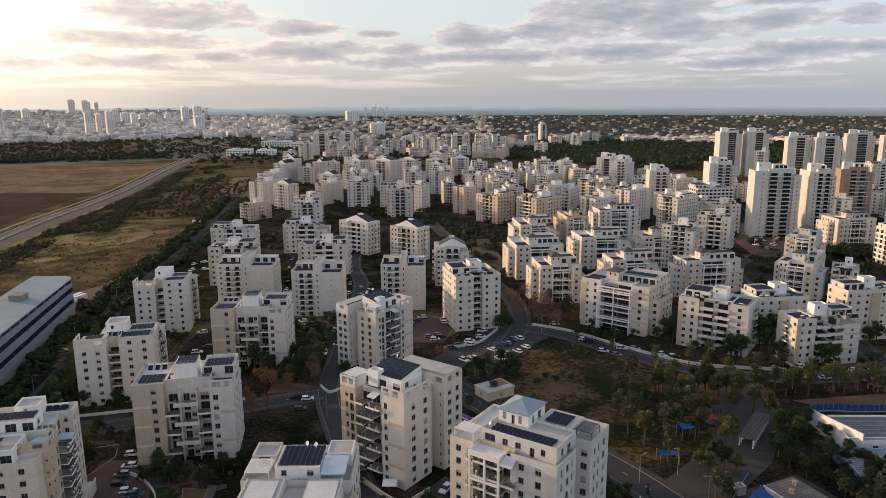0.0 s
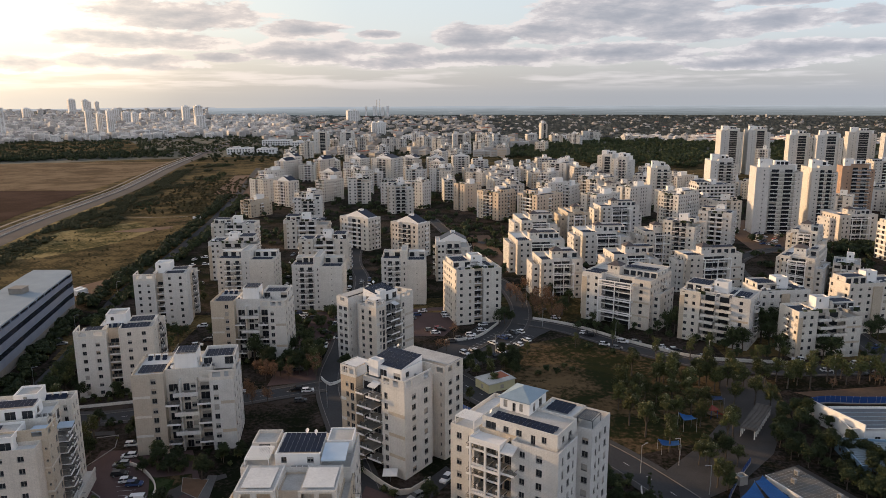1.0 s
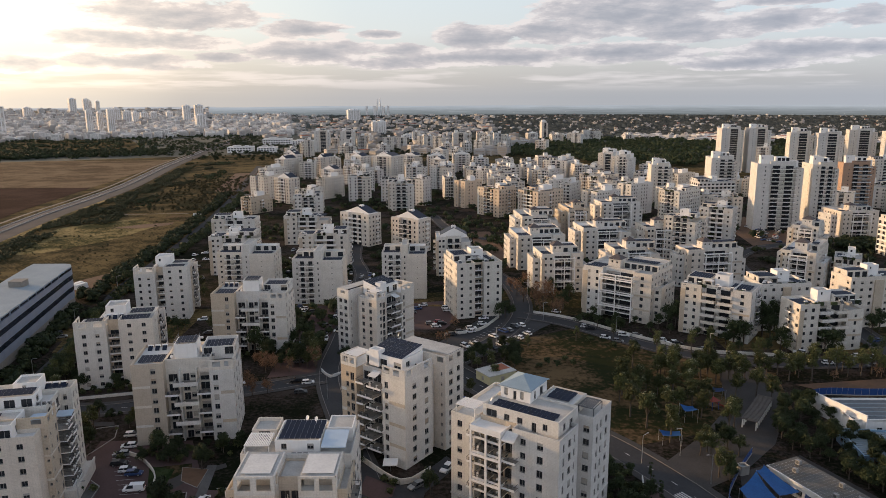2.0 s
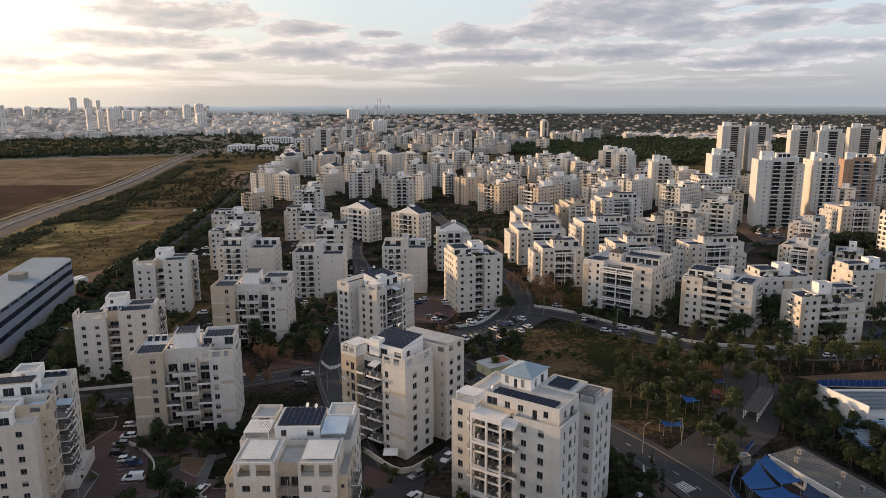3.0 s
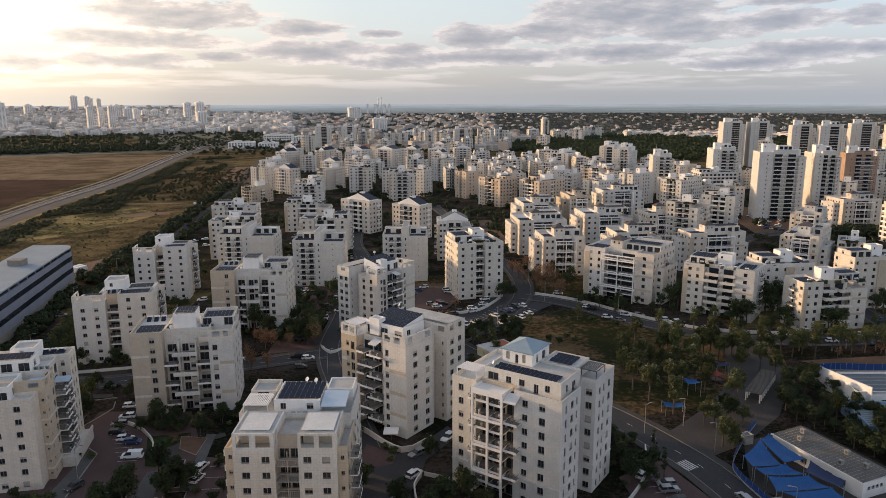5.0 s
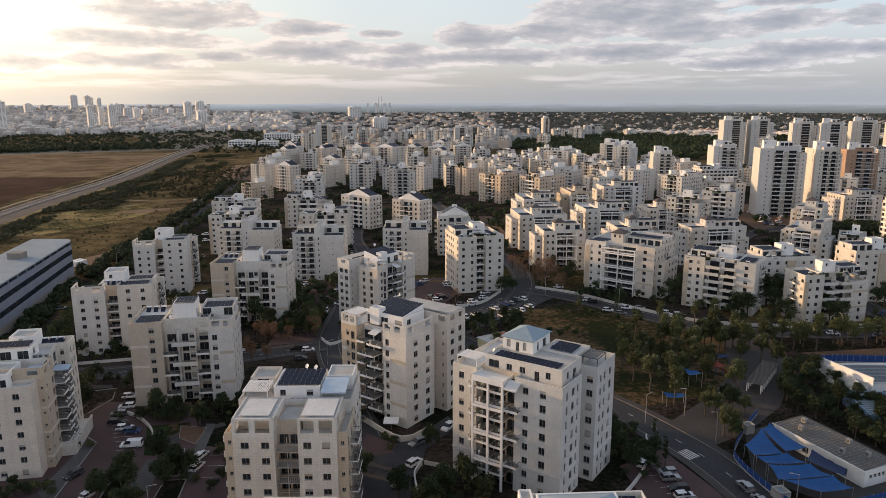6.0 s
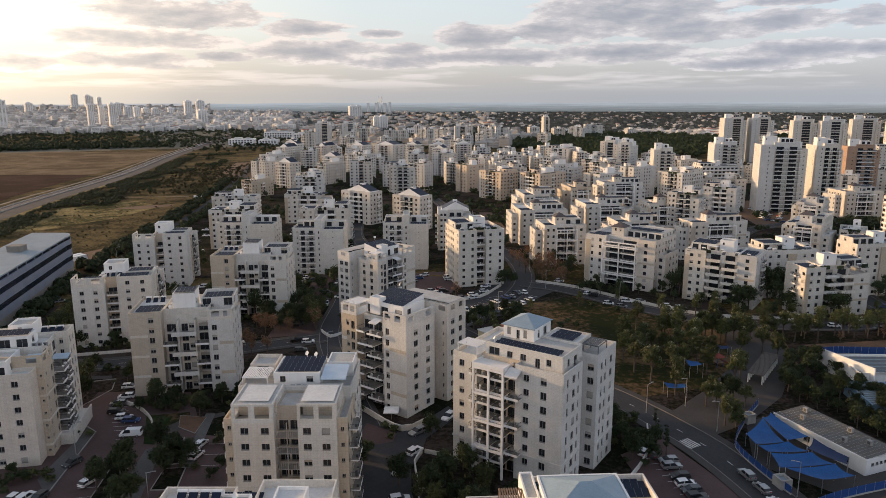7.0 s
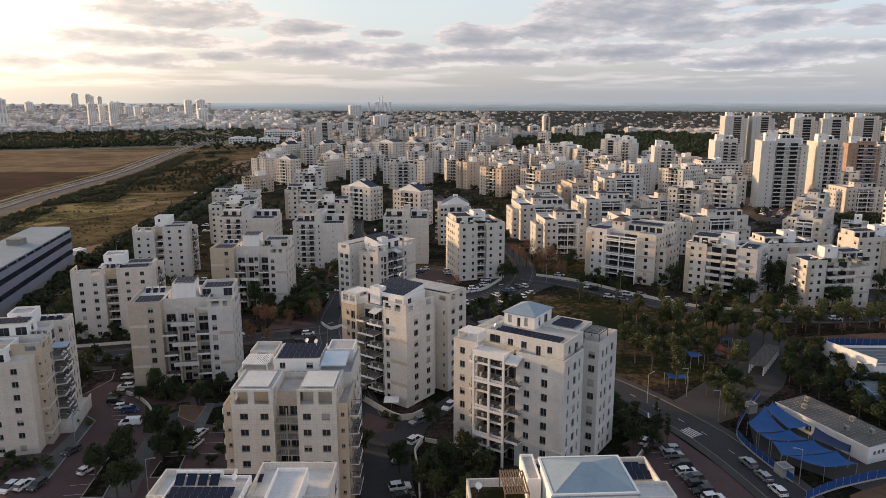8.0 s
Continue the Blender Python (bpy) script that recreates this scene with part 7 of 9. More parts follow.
def plain_hall(name, x, y, turn, w, d, h, wall, roof, label, category, ribs=0):
    e = thing(name, pose(x, y, 0, 0, 0, turn), label, category)
    s, r = Shell(), Shell()
    for side, f in SIDES.items():
        o, u, ww = f(0, w, 0, d)
        s.wall(o, u, ww, 0, h, [(c - 0.8, c + 0.8, 1.2, 2.3) for c in np.arange(3, ww - 2, 5.0)], 0)
        for c in np.arange(3, ww - 2, 5.0):
            part("window", window_mesh(1.6, 1.1, "open"), None, e, "", pose(o[0] + u[0] * c, o[1] + u[1] * c, 1.2, 0, 0, math.degrees(math.atan2(u[1], u[0]))))
    for a in ((0, w, 0, 0.3), (0, w, d - 0.3, d), (0, 0.3, 0.3, d - 0.3), (w - 0.3, w, 0.3, d - 0.3)):
        s.box(*a, h - 0.6, h + 0.02, 0, False)
    part("wall", s, wall, e)
    r.face([(0.3, 0.3, h - 0.6), (w - 0.3, 0.3, h - 0.6), (w - 0.3, d - 0.3, h - 0.6), (0.3, d - 0.3, h - 0.6)])
    part("roof", r, roof, e)
    for k in range(ribs):
        b = Shell()
        b.box(0.35, w - 0.35, 0.5 + k * (d - 1) / ribs, 0.72 + k * (d - 1) / ribs, h - 0.6, h - 0.4)
        part("roof_rib", b, GREYROOF, e)
    return e


plain_hall("pool_hall", 116.2, 187.6, -1, 34, 15, 4.8, WHITE, DARKROOF, "low white pool hall with blue-grey roof", "hall", 5)
plain_hall("pool_hall", 108.6, 168.5, -6, 30, 16, 3.8, BLUEWALL, GREYROOF, "low pale blue annex with ribbed roof", "hall", 12)
e = thing("parapet_wall", pose(112.6, 204.0, 0, 0, 0, -69), "tall leaning white wall of the pool hall", "wall")
s = Shell()
s.box(0, 19, 0, 0.35, 0, 6.4), s.box(0, 19, -0.02, 0.37, 6.4, 6.55)
part("wall", s, WHITE, e)
plain_hall("guard_hut", 75.6, 165.2, 20, 2.6, 2.2, 2.5, CONCRETE, GREYROOF, "small grey guard hut inside the fence", "hut")
plain_hall("store", 69.9, 134.6, 12, 2.6, 3.0, 2.2, CONCRETE, GREYROOF, "small grey store beside the street", "hut")


def red_roof_house():
    e = thing("bungalow", pose(15.0, 224.0, 0, 0, 0, 32), "small pale kiosk with flat roof and red tiled hip", "house")
    s, r = Shell(), Shell()
    for side, f in SIDES.items():
        o, u, ww = f(0, 11, 0, 8)
        s.wall(o, u, ww, 0, 3.2, [(ww / 2 - 0.7, ww / 2 + 0.7, 1.0, 2.3)], 0)
        part("window", window_mesh(1.4, 1.3, "shut"), None, e, "", pose(o[0] + u[0] * ww / 2, o[1] + u[1] * ww / 2, 1.0, 0, 0, math.degrees(math.atan2(u[1], u[0]))))
    part("wall", s, PALEYELLOW, e)
    flat = Shell()
    flat.box(-0.3, 11.3, -0.3, 8.3, 3.2, 3.45)
    part("flat_roof", flat, ROOF, e, "grey flat roof")
    x0, x1, y0, y1, z = 5.4, 10.6, 2.6, 7.6, 3.46
    top = [(7.4, 5.1, 4.7), (8.6, 5.1, 4.7)]
    r.face([(x0, y0, z), (x1, y0, z), top[1], top[0]]), r.face([(x1, y1, z), (x0, y1, z), top[0], top[1]])
    r.face([(x1, y0, z), (x1, y1, z), top[1]]), r.face([(x0, y1, z), (x0, y0, z), top[0]])
    part("roof", r, REDTILE, e)


PALEYELLOW = surface("pale_yellow_plaster", (0.52, 0.48, 0.28), (0.60, 0.56, 0.36), 0.8, 0.4, 4.0)
red_roof_house()
fence([(4.0, 214.5), (9.0, 208.5), (14.5, 203.6)], 1.8, BLUEPAINT, "low blue fence round the kiosk yard")


GREYSLAT = surface("weathered_grey_slats", (0.085, 0.075, 0.068), (0.125, 0.112, 0.10), 0.9, 0.3, 3.0, 0.1)


def park_pergola():
    e = thing("park_pergola", pose(94.5, 199.5, 0, 0, 0, 54), "long grey-brown slatted park pergola on white posts", "pergola")
    for k in range(24):
        s = Shell()
        s.box(-10.5 + k * 0.88, -9.85 + k * 0.88, -2.3, 2.3, 3.0, 3.12)
        part("slat", s, GREYSLAT, e)
    for x in np.arange(-10, 10.5, 2.2):
        for y in (-2.0, 1.8):
            s = Shell()
            s.box(x, x + 0.3, y, y + 0.3, 0, 3.0)
            part("post", s, WHITE, e, "white plastered post")
    for y in (-2.0, 1.8):
        s = Shell()
        s.box(-10.4, 10.6, y + 0.03, y + 0.25, 2.8, 3.0)
        part("beam", s, CONCRETE, e)


park_pergola()


def playground(x, y, turn, mat, roof, label):
    e = thing("play_tower", pose(x, y, 0, 0, 0, turn), label, "playground", "play equipment")
    for px in (-1.2, 1.2):
        for py in (-1.2, 1.2):
            s = Shell()
            s.tube((px, py, 0), (px, py, 3.2), 0.09, 0.09, 8)
            part("post", s, mat, e)
    s = Shell()
    s.box(-1.3, 1.3, -1.3, 1.3, 1.35, 1.5)
    part("platform", s, WOOD, e)
    s = Shell()
    P = [(-1.6, -1.6, 3.1), (1.6, -1.6, 3.1), (1.6, 1.6, 3.1), (-1.6, 1.6, 3.1)]
    for a, b in zip(P, P[1:] + P[:1]):
        s.face([a, b, (0, 0, 4.2)])
    s.face(P[::-1])
    part("roof", s, roof, e)
    s = Shell()
    s.slab(pose(2.9, 0, 0.85, 0, 27), 3.6, 0.8, 0.06), s.slab(pose(2.9, 0.42, 1.0, 0, 27), 3.6, 0.06, 0.35), s.slab(pose(2.9, -0.42, 1.0, 0, 27), 3.6, 0.06, 0.35)
    part("slide", s, REDPLAY, e, "red plastic slide")


def parasol(x, y):
    e = thing("parasol", pose(x, y, 0), "square white garden parasol on a steel pole", "parasol")
    s, p = Shell(), Shell()
    P = [(-1.9, -1.9, 2.7), (1.9, -1.9, 2.7), (1.9, 1.9, 2.7), (-1.9, 1.9, 2.7)]
    for a, b in zip(P, P[1:] + P[:1]):
        s.face([a, b, (0, 0, 3.2)]), s.face([(b[0], b[1], 2.5), b, a, (a[0], a[1], 2.5)])
    p.tube((0, 0, 0), (0, 0, 3.1), 0.05, 0.04, 8)
    part("canopy", s, WHITE, e), part("pole", p, METAL, e)


parasol(-14.3, 168.6)
playground(83.2, 205.4, 20, BLUEPAINT, REDPLAY, "play tower with blue posts and red roof")
shade_sail([(70.6, 199.0), (74.6, 198.8), (75.0, 195.4), (71.2, 195.6)], (4.8, 4.0, 4.6, 3.8), BLUECLOTH, "small bright blue shade cloth over the playground")
shade_sail([(84.6, 212.4), (88.6, 212.0), (88.4, 208.8), (84.8, 209.2)], (4.6, 4.2, 4.7, 4.1), NAVYCLOTH, "dark blue shade cloth beside the play tower")
shade_sail([(60.4, 185.2), (66.2, 184.8), (65.8, 181.6), (60.6, 182.0)], (3.2, 2.9, 3.2, 2.9), BLUECLOTH, "bright blue shade cloth among the park trees")


def garden_wall(pts, h=1.1):
    e = thing("garden_wall", pose(pts[0][0], pts[0][1], 0), "low cream stone garden wall", "wall", "garden walls")
    s = Shell()
    L = smooth(pts, 3.0)
    for a, b in zip(L, L[1:]):
        d, c = b - a, (a + b) / 2 - np.array(pts[0])
        s.slab(pose(c[0], c[1], h / 2, 0, 0, math.degrees(math.atan2(d[1], d[0]))), np.linalg.norm(d) + 0.1, 0.3, h)
    part("wall", s, STONE, e)


garden_wall([(-87.3, 178.1), (-83.9, 176.4), (-79.9, 172.9), (-75.7, 167.7), (-73.8, 163.4), (-73.3, 159.6)])
garden_wall([(-22.7, 174.1), (-11.3, 162.0), (-3.9, 168.2)], 1.6)
garden_wall([(-5.9, 150.6), (-7.4, 145.6), (-6.4, 138.0), (-5.6, 126.0)], 1.2)
garden_wall([(-5.2, 151.0), (0.6, 148.6)], 1.0)
garden_wall([(-44, 238), (-40, 232), (-36, 236)])
garden_wall([(30, 128), (40, 140), (47, 152), (50, 164)])
garden_wall([(40, 306), (56, 296), (78, 272), (98, 256), (128, 250)], 1.3)
garden_wall([(0, 276), (14, 282), (24, 300)], 1.2)
garden_wall([(-120, 214), (-104, 218), (-90, 222)], 1.0)


def street_lamp(x, y, turn, h=8.0):
    e = thing("street_lamp", pose(x, y, gz(x, y) + 0.1, 0, 0, turn), "grey steel street lamp with a short arm", "street lamp", "street lamps")
    s, a, l = Shell(), Shell(), Shell()
    s.tube((0, 0, 0), (0, 0, h), 0.10, 0.06, 8)
    a.tube((0, 0, h - 0.1), (1.5, 0, h + 0.25), 0.05, 0.04, 6)
    l.box(1.3, 2.0, -0.14, 0.14, h + 0.18, h + 0.32)
    part("pole", s, METAL, e), part("arm", a, METAL, e), part("lamp_head", l, FRAME, e)


for x, y, t in ((66.5, 161.5, 200), (63.5, 176, 210), (72, 132, 180), (52, 172, 30), (-22, 165, 10), (-38, 214, 10), (20, 262, -40), (43, 296, -40), (70, 276, -50), (100, 254, -70), (140, 240, 90),
                (-120, 200, 90), (-80, 208, 90), (-142, 230, 0), (-158, 290, 0), (-167, 350, 0), (-40, 300, 180), (-41, 350, 180), (-86, 150, 0), (-60, 128, 0), (40, 330, 180)):
    street_lamp(x, y, t)

# ---- trees ----
def leaves(s, c, rad, count, size, r, mi=0, squash=0.8):
    for _ in range(count):
        d = Vector((r.gauss(0, 1), r.gauss(0, 1), r.gauss(0, 1))).normalized()
        p = Vector(c) + Vector((d.x * rad, d.y * rad, d.z * rad * squash)) * (r.random() ** 0.4)
        a = Vector((r.gauss(0, 1), r.gauss(0, 1), r.gauss(0, 1))).normalized()
        b = a.cross(d)
        b = b.normalized() if b.length > 1e-3 else Vector((0, 0, 1))
        k = size * r.uniform(0.6, 1.4)
        s.face([p - a * k, p + a * k * 0.5 - b * k * 0.75, p + a * k * 0.5 + b * k * 0.75], mi)


def make_tree(key, height, spread_r, mat, clumps, count, size, seed, blossom=False, bare=False):
    r = random.Random(seed)
    t, c = Shell(), Shell()
    fork = height * 0.42
    count, size = int(count * 1.9), size * 0.86
    lean = Vector((r.uniform(-0.4, 0.4), r.uniform(-0.4, 0.4), 0))
    t.tube((0, 0, -0.3), tuple(lean * 0.5 + Vector((0, 0, fork))), height * 0.028, height * 0.019, 7)
    for i in range(clumps * 2):
        a = 2.4 * i + r.uniform(-0.4, 0.4)
        up = r.uniform(0.42, 0.95)
        rr = spread_r * r.uniform(0.2, 0.85) * (1.15 - 0.55 * up)
        tip = Vector((rr * math.cos(a), rr * math.sin(a), height * up)) + lean
        if i % 2 == 0:
            t.tube(tuple(lean * 0.5 + Vector((0, 0, fork * r.uniform(0.75, 1.0)))), tuple(tip), height * 0.011, height * 0.004, 5)
        leaves(c, tip, spread_r * r.uniform(0.24, 0.46), count // 2, size, r)
        if blossom and i % 4 == 0:
            leaves(c, tip + Vector((0, 0, spread_r * 0.15)), spread_r * 0.3, count // 8, size * 0.8, r, 1)
    leaves(c, lean + Vector((0, 0, height * 0.72)), spread_r * 0.5, count, size, r)
    return t.mesh("trunk", BARK), c.mesh("crown", [mat, BLOSSOM])


TREES = {}
for i, (kind, h, sr, mat, cl, cnt, sz, bl) in enumerate((
        ("olive", 9.0, 3.0, LEAF, 10, 100, 0.26, True), ("olive", 7.5, 2.5, LEAF, 9, 95, 0.25, False), ("olive", 10.5, 2.8, LEAF, 10, 95, 0.26, True),
        ("dark", 7.5, 3.4, LEAFDARK, 11, 120, 0.28, False), ("dark", 6.0, 3.0, LEAFDARK, 10, 115, 0.27, False), ("dark", 9.0, 3.8, LEAFDARK, 12, 120, 0.30, False),
        ("russet", 7.0, 3.2, LEAFRED, 10, 55, 0.20, False), ("russet", 6.0, 2.8, LEAFRED, 9, 50, 0.20, False),
        ("shrub", 1.9, 1.5, LEAFDARK, 6, 40, 0.22, False), ("shrub", 1.5, 1.3, LEAF, 6, 36, 0.20, False), ("cypress", 7.5, 0.9, LEAFDARK, 8, 60, 0.22, False))):
    TREES.setdefault(kind, []).append(make_tree(kind, h, sr, mat, cl, cnt, sz, 100 + i, bl))
TREE_LABEL = {"olive": "thin-crowned street tree with olive-green leaves", "dark": "dense dark-green broadleaf tree", "russet": "half-bare tree with russet leaves and twigs",
              "shrub": "low rounded green garden shrub", "cypress": "slim dark cypress tree"}


FARTREES = []     # trees too far off to be picked out singly


def inside(px, py, poly):
    c = False
    for (ax, ay), (bx, by) in zip(poly, poly[1:] + poly[:1]):
        if (ay > py) != (by > py) and px < (bx - ax) * (py - ay) / (by - ay) + ax:
            c = not c
    return c


# open paving round the park pergola and the playground, where no tree stands
CLEARINGS = [[(83, 188), (86, 195), (97, 210), (105, 206.5), (93, 184)], [(69, 198), (76, 200), (77, 194), (73, 188), (68, 190)], [(80, 207), (89, 213), (90, 208), (84, 196), (78, 198)]]


def tree(kind, x, y, k=1.0):
    trunk, crown = rng.choice(TREES[kind])
    if math.hypot(x, y) > 262 and kind != "shrub":
        FARTREES.append((pose(x, y, gz(x, y), 0, 0, rng.uniform(0, 360)) @ Matrix.Diagonal((k, k, k * rng.uniform(0.9, 1.15), 1)), trunk, crown, kind))
        return None
    turn, wide, tall = rng.uniform(0, 360), k * rng.uniform(0.9, 1.12), k * rng.uniform(0.9, 1.15)
    if any(inside(x, y, c) for c in CLEARINGS):
        return None
    name = "shrub" if kind == "shrub" else "tree"
    e = thing(name, pose(x, y, gz(x, y), 0, 0, turn), TREE_LABEL[kind], name, "shrubs" if kind == "shrub" else "trees")
    e.scale = (wide, wide, tall)
    part("trunk", trunk, None, e), part("crown", crown, None, e)
    return e


FOOT = []     # footprints that stay free of trees


for ob in list(scene.objects):
    if ob.get("category") in ("apartment house", "office"):
        xs, ys = [], []
        for ch in ob.children:
            if ch.name.split(".")[0] in ("wall", "wing", "middle_wall", "front_wall"):
                for v in ch.data.vertices:
                    xs.append(v.co.x), ys.append(v.co.y)
        if xs:
            m = ob.matrix_basis
            g = 2.2
            FOOT.append([tuple((m @ Vector((px, py, 0)))[:2]) for px, py in ((min(xs) - g, min(ys) - g), (max(xs) + g, min(ys) - g), (max(xs) + g, max(ys) + g), (min(xs) - g, max(ys) + g))])
ROADS = [(smooth(p, 5.0), w) for p, w in (
    ([(-112, 30), (-122, 110), (-134, 180), (-142, 235), (-153, 295), (-167, 350), (-174, 410), (-184, 495), (-200, 610), (-226, 765)], 5.5),
    ([(-150, 222), (-118, 206), (-85, 214), (-42, 232)], 4.5), ([(0, 50), (-8, 110), (-16, 150), (-30, 195), (-41, 235), (-42, 280), (-45, 376), (-56, 433), (-64, 530)], 4.5),
    ([(78, 60), (71, 110), (64, 145), (56, 165), (42, 188), (18, 216), (2, 240)], 5.5), ([(-2, 238), (12, 258), (28, 285), (36, 318), (34, 360), (24, 400), (12, 480)], 5.0),
    ([(34, 303), (52, 292), (75, 267), (97, 250), (128, 243), (168, 247), (230, 266)], 5.0))]


def free(px, py, extra=0.0):
    if any(inside(px, py, f) for f in FOOT):
        return False
    for L, w in ROADS:
        for q in L:
            if (q[0] - px) ** 2 + (q[1] - py) ** 2 < (w + extra) ** 2:
                return False
    return True


def grove(kind, poly, count, k=(0.8, 1.15), gap=2.5):
    xs, ys = [p[0] for p in poly], [p[1] for p in poly]
    placed, tries = [], 0
    while len(placed) < count and tries < count * 30:
        tries += 1
        px, py = rng.uniform(min(xs), max(xs)), rng.uniform(min(ys), max(ys))
        if inside(px, py, poly) and free(px, py) and all((a - px) ** 2 + (b - py) ** 2 > gap * gap for a, b in placed):
            placed.append((px, py))
            tree(kind if isinstance(kind, str) else rng.choice(kind), px, py, rng.uniform(*k))


# the park and its edges
grove("olive", [(58, 180), (52, 205), (64, 232), (96, 236), (108, 222), (100, 200), (80, 186)], 38, (0.85, 1.2), 3.6)
grove("olive", [(66, 240), (100, 236), (130, 236), (170, 240), (168, 232), (120, 226), (80, 226)], 34, (0.8, 1.15), 2.8)
grove(("olive", "dark"), [(64, 168), (72, 184), (84, 186), (76, 168), (70, 160)], 9, (0.7, 1.0))
grove("dark", [(92, 178), (100, 206), (116, 210), (118, 182), (130, 160), (108, 152)], 66, (0.6, 0.85), 2.6)
grove("dark", [(118, 176), (130, 178), (150, 176), (150, 150), (118, 152)], 26, (0.45, 0.65), 3.2)
grove("russet", [(128, 226), (180, 238), (230, 248), (210, 230), (135, 218)], 18, (0.5, 0.8))
grove("russet", [(40, 312), (46, 330), (56, 318), (52, 300), (44, 300)], 10, (0.9, 1.2))
grove("russet", [(-62, 236), (-62, 248), (-36, 252), (-36, 240)], 6, (0.8, 1.0))
grove(("dark", "olive"), [(4, 214), (6, 250), (22, 262), (30, 252), (24, 216), (14, 210)], 14, (0.6, 0.9))
grove("dark", [(108, 264), (106, 300), (124, 304), (132, 284), (120, 262)], 12, (0.8, 1.1), 3.5)
# round the near houses
grove(("dark", "shrub"), [(-90, 168), (-90, 182), (-56, 186), (-56, 174)], 5, (0.6, 0.9), 2.0)
grove("dark", [(-78, 128), (-66, 158), (-50, 158), (-46, 112), (-70, 116)], 7, (0.7, 0.95))
grove(("dark", "shrub"), [(-36, 150), (-30, 190), (-16, 170), (-12, 150)], 8, (0.6, 0.8))
grove(("dark", "shrub", "olive"), [(-10, 110), (-6, 146), (4, 150), (14, 128), (4, 112)], 16, (0.7, 1.0), 2.0)
grove(("dark", "shrub"), [(38, 140), (36, 172), (48, 168), (52, 148)], 16, (0.6, 0.9), 1.8)
grove("cypress", [(50, 146), (48, 162), (53, 162), (55, 148)], 4, (0.7, 0.9))
grove(("dark", "olive"), [(-132, 190), (-142, 215), (-158, 300), (-150, 305), (-126, 216), (-118, 190)], 34, (0.8, 1.1))
grove(("dark", "olive", "shrub"), [(-105, 190), (-60, 200), (-60, 208), (-105, 202)], 10, (0.5, 0.8))
grove(("dark", "olive"), [(-64, 240), (-62, 262), (-36, 262), (-36, 240)], 20, (0.75, 1.05))
grove(("dark", "olive"), [(-130, 235), (-126, 290), (-92, 290), (-92, 240)], 14, (0.6, 0.9))
grove(("dark", "shrub"), [(60, 290), (90, 268), (110, 254), (112, 262), (92, 284), (66, 304)], 22, (0.5, 0.8), 2.0)
grove(("dark", "shrub", "olive"), [(110, 254), (128, 250), (165, 252), (165, 260), (130, 256)], 14, (0.5, 0.85), 2.0)
grove(("dark", "olive"), [(0, 330), (0, 400), (36, 400), (30, 330)], 20, (0.7, 1.0))


# hedges and dense planting round the foot of the near houses
for poly, k in (([(-8, 128), (-4, 146), (4, 152), (12, 140), (2, 126)], 16), ([(26, 122), (34, 136), (40, 134), (40, 118)], 12), ([(34, 150), (38, 170), (30, 178), (44, 176), (50, 160), (44, 148)], 20),
                ([(-34, 172), (-26, 162), (-14, 156), (-12, 164), (-24, 174), (-32, 184)], 16), ([(-88, 172), (-56, 176), (-56, 184), (-88, 180)], 16), ([(-66, 118), (-48, 116), (-48, 128), (-66, 132)], 12),
                ([(-108, 150), (-92, 132), (-84, 136), (-90, 150)], 10), ([(-62, 140), (-50, 140), (-50, 156), (-62, 156)], 8), ([(-126, 214), (-96, 220), (-96, 226), (-126, 222)], 14), ([(-92, 250), (-60, 252), (-60, 257), (-92, 256)], 12)):
    grove("shrub", poly, k, (0.8, 1.5), 1.4)


# ---- cars ----
def car_paint(name, a, rough=0.28, metal=0.0):
    return surface(name, a, tuple(c * 1.1 for c in a), rough, 1.0, 3.0, metal=metal, spec=0.5)


CARPAINT = [car_paint("white_car_paint", (0.72, 0.72, 0.72)), car_paint("silver_car_paint", (0.34, 0.35, 0.36), 0.3, 0.6), car_paint("grey_car_paint", (0.09, 0.095, 0.10), 0.3, 0.4),
            car_paint("black_car_paint", (0.015, 0.016, 0.018)), car_paint("blue_car_paint", (0.03, 0.06, 0.16)), car_paint("red_car_paint", (0.28, 0.02, 0.02))]
CARNAME = ["white", "silver", "dark grey", "black", "dark blue", "red"]
TYRE = surface("tyre_rubber", (0.012, 0.012, 0.013), (0.03, 0.03, 0.032), 0.85, 2.0, 9.0)
LAMP = surface("headlight_glass", (0.6, 0.6, 0.58), (0.7, 0.7, 0.68), 0.15, 2.0, 9.0)
TAIL = surface("tail_light", (0.35, 0.015, 0.012), (0.42, 0.02, 0.015), 0.25, 2.0, 9.0)
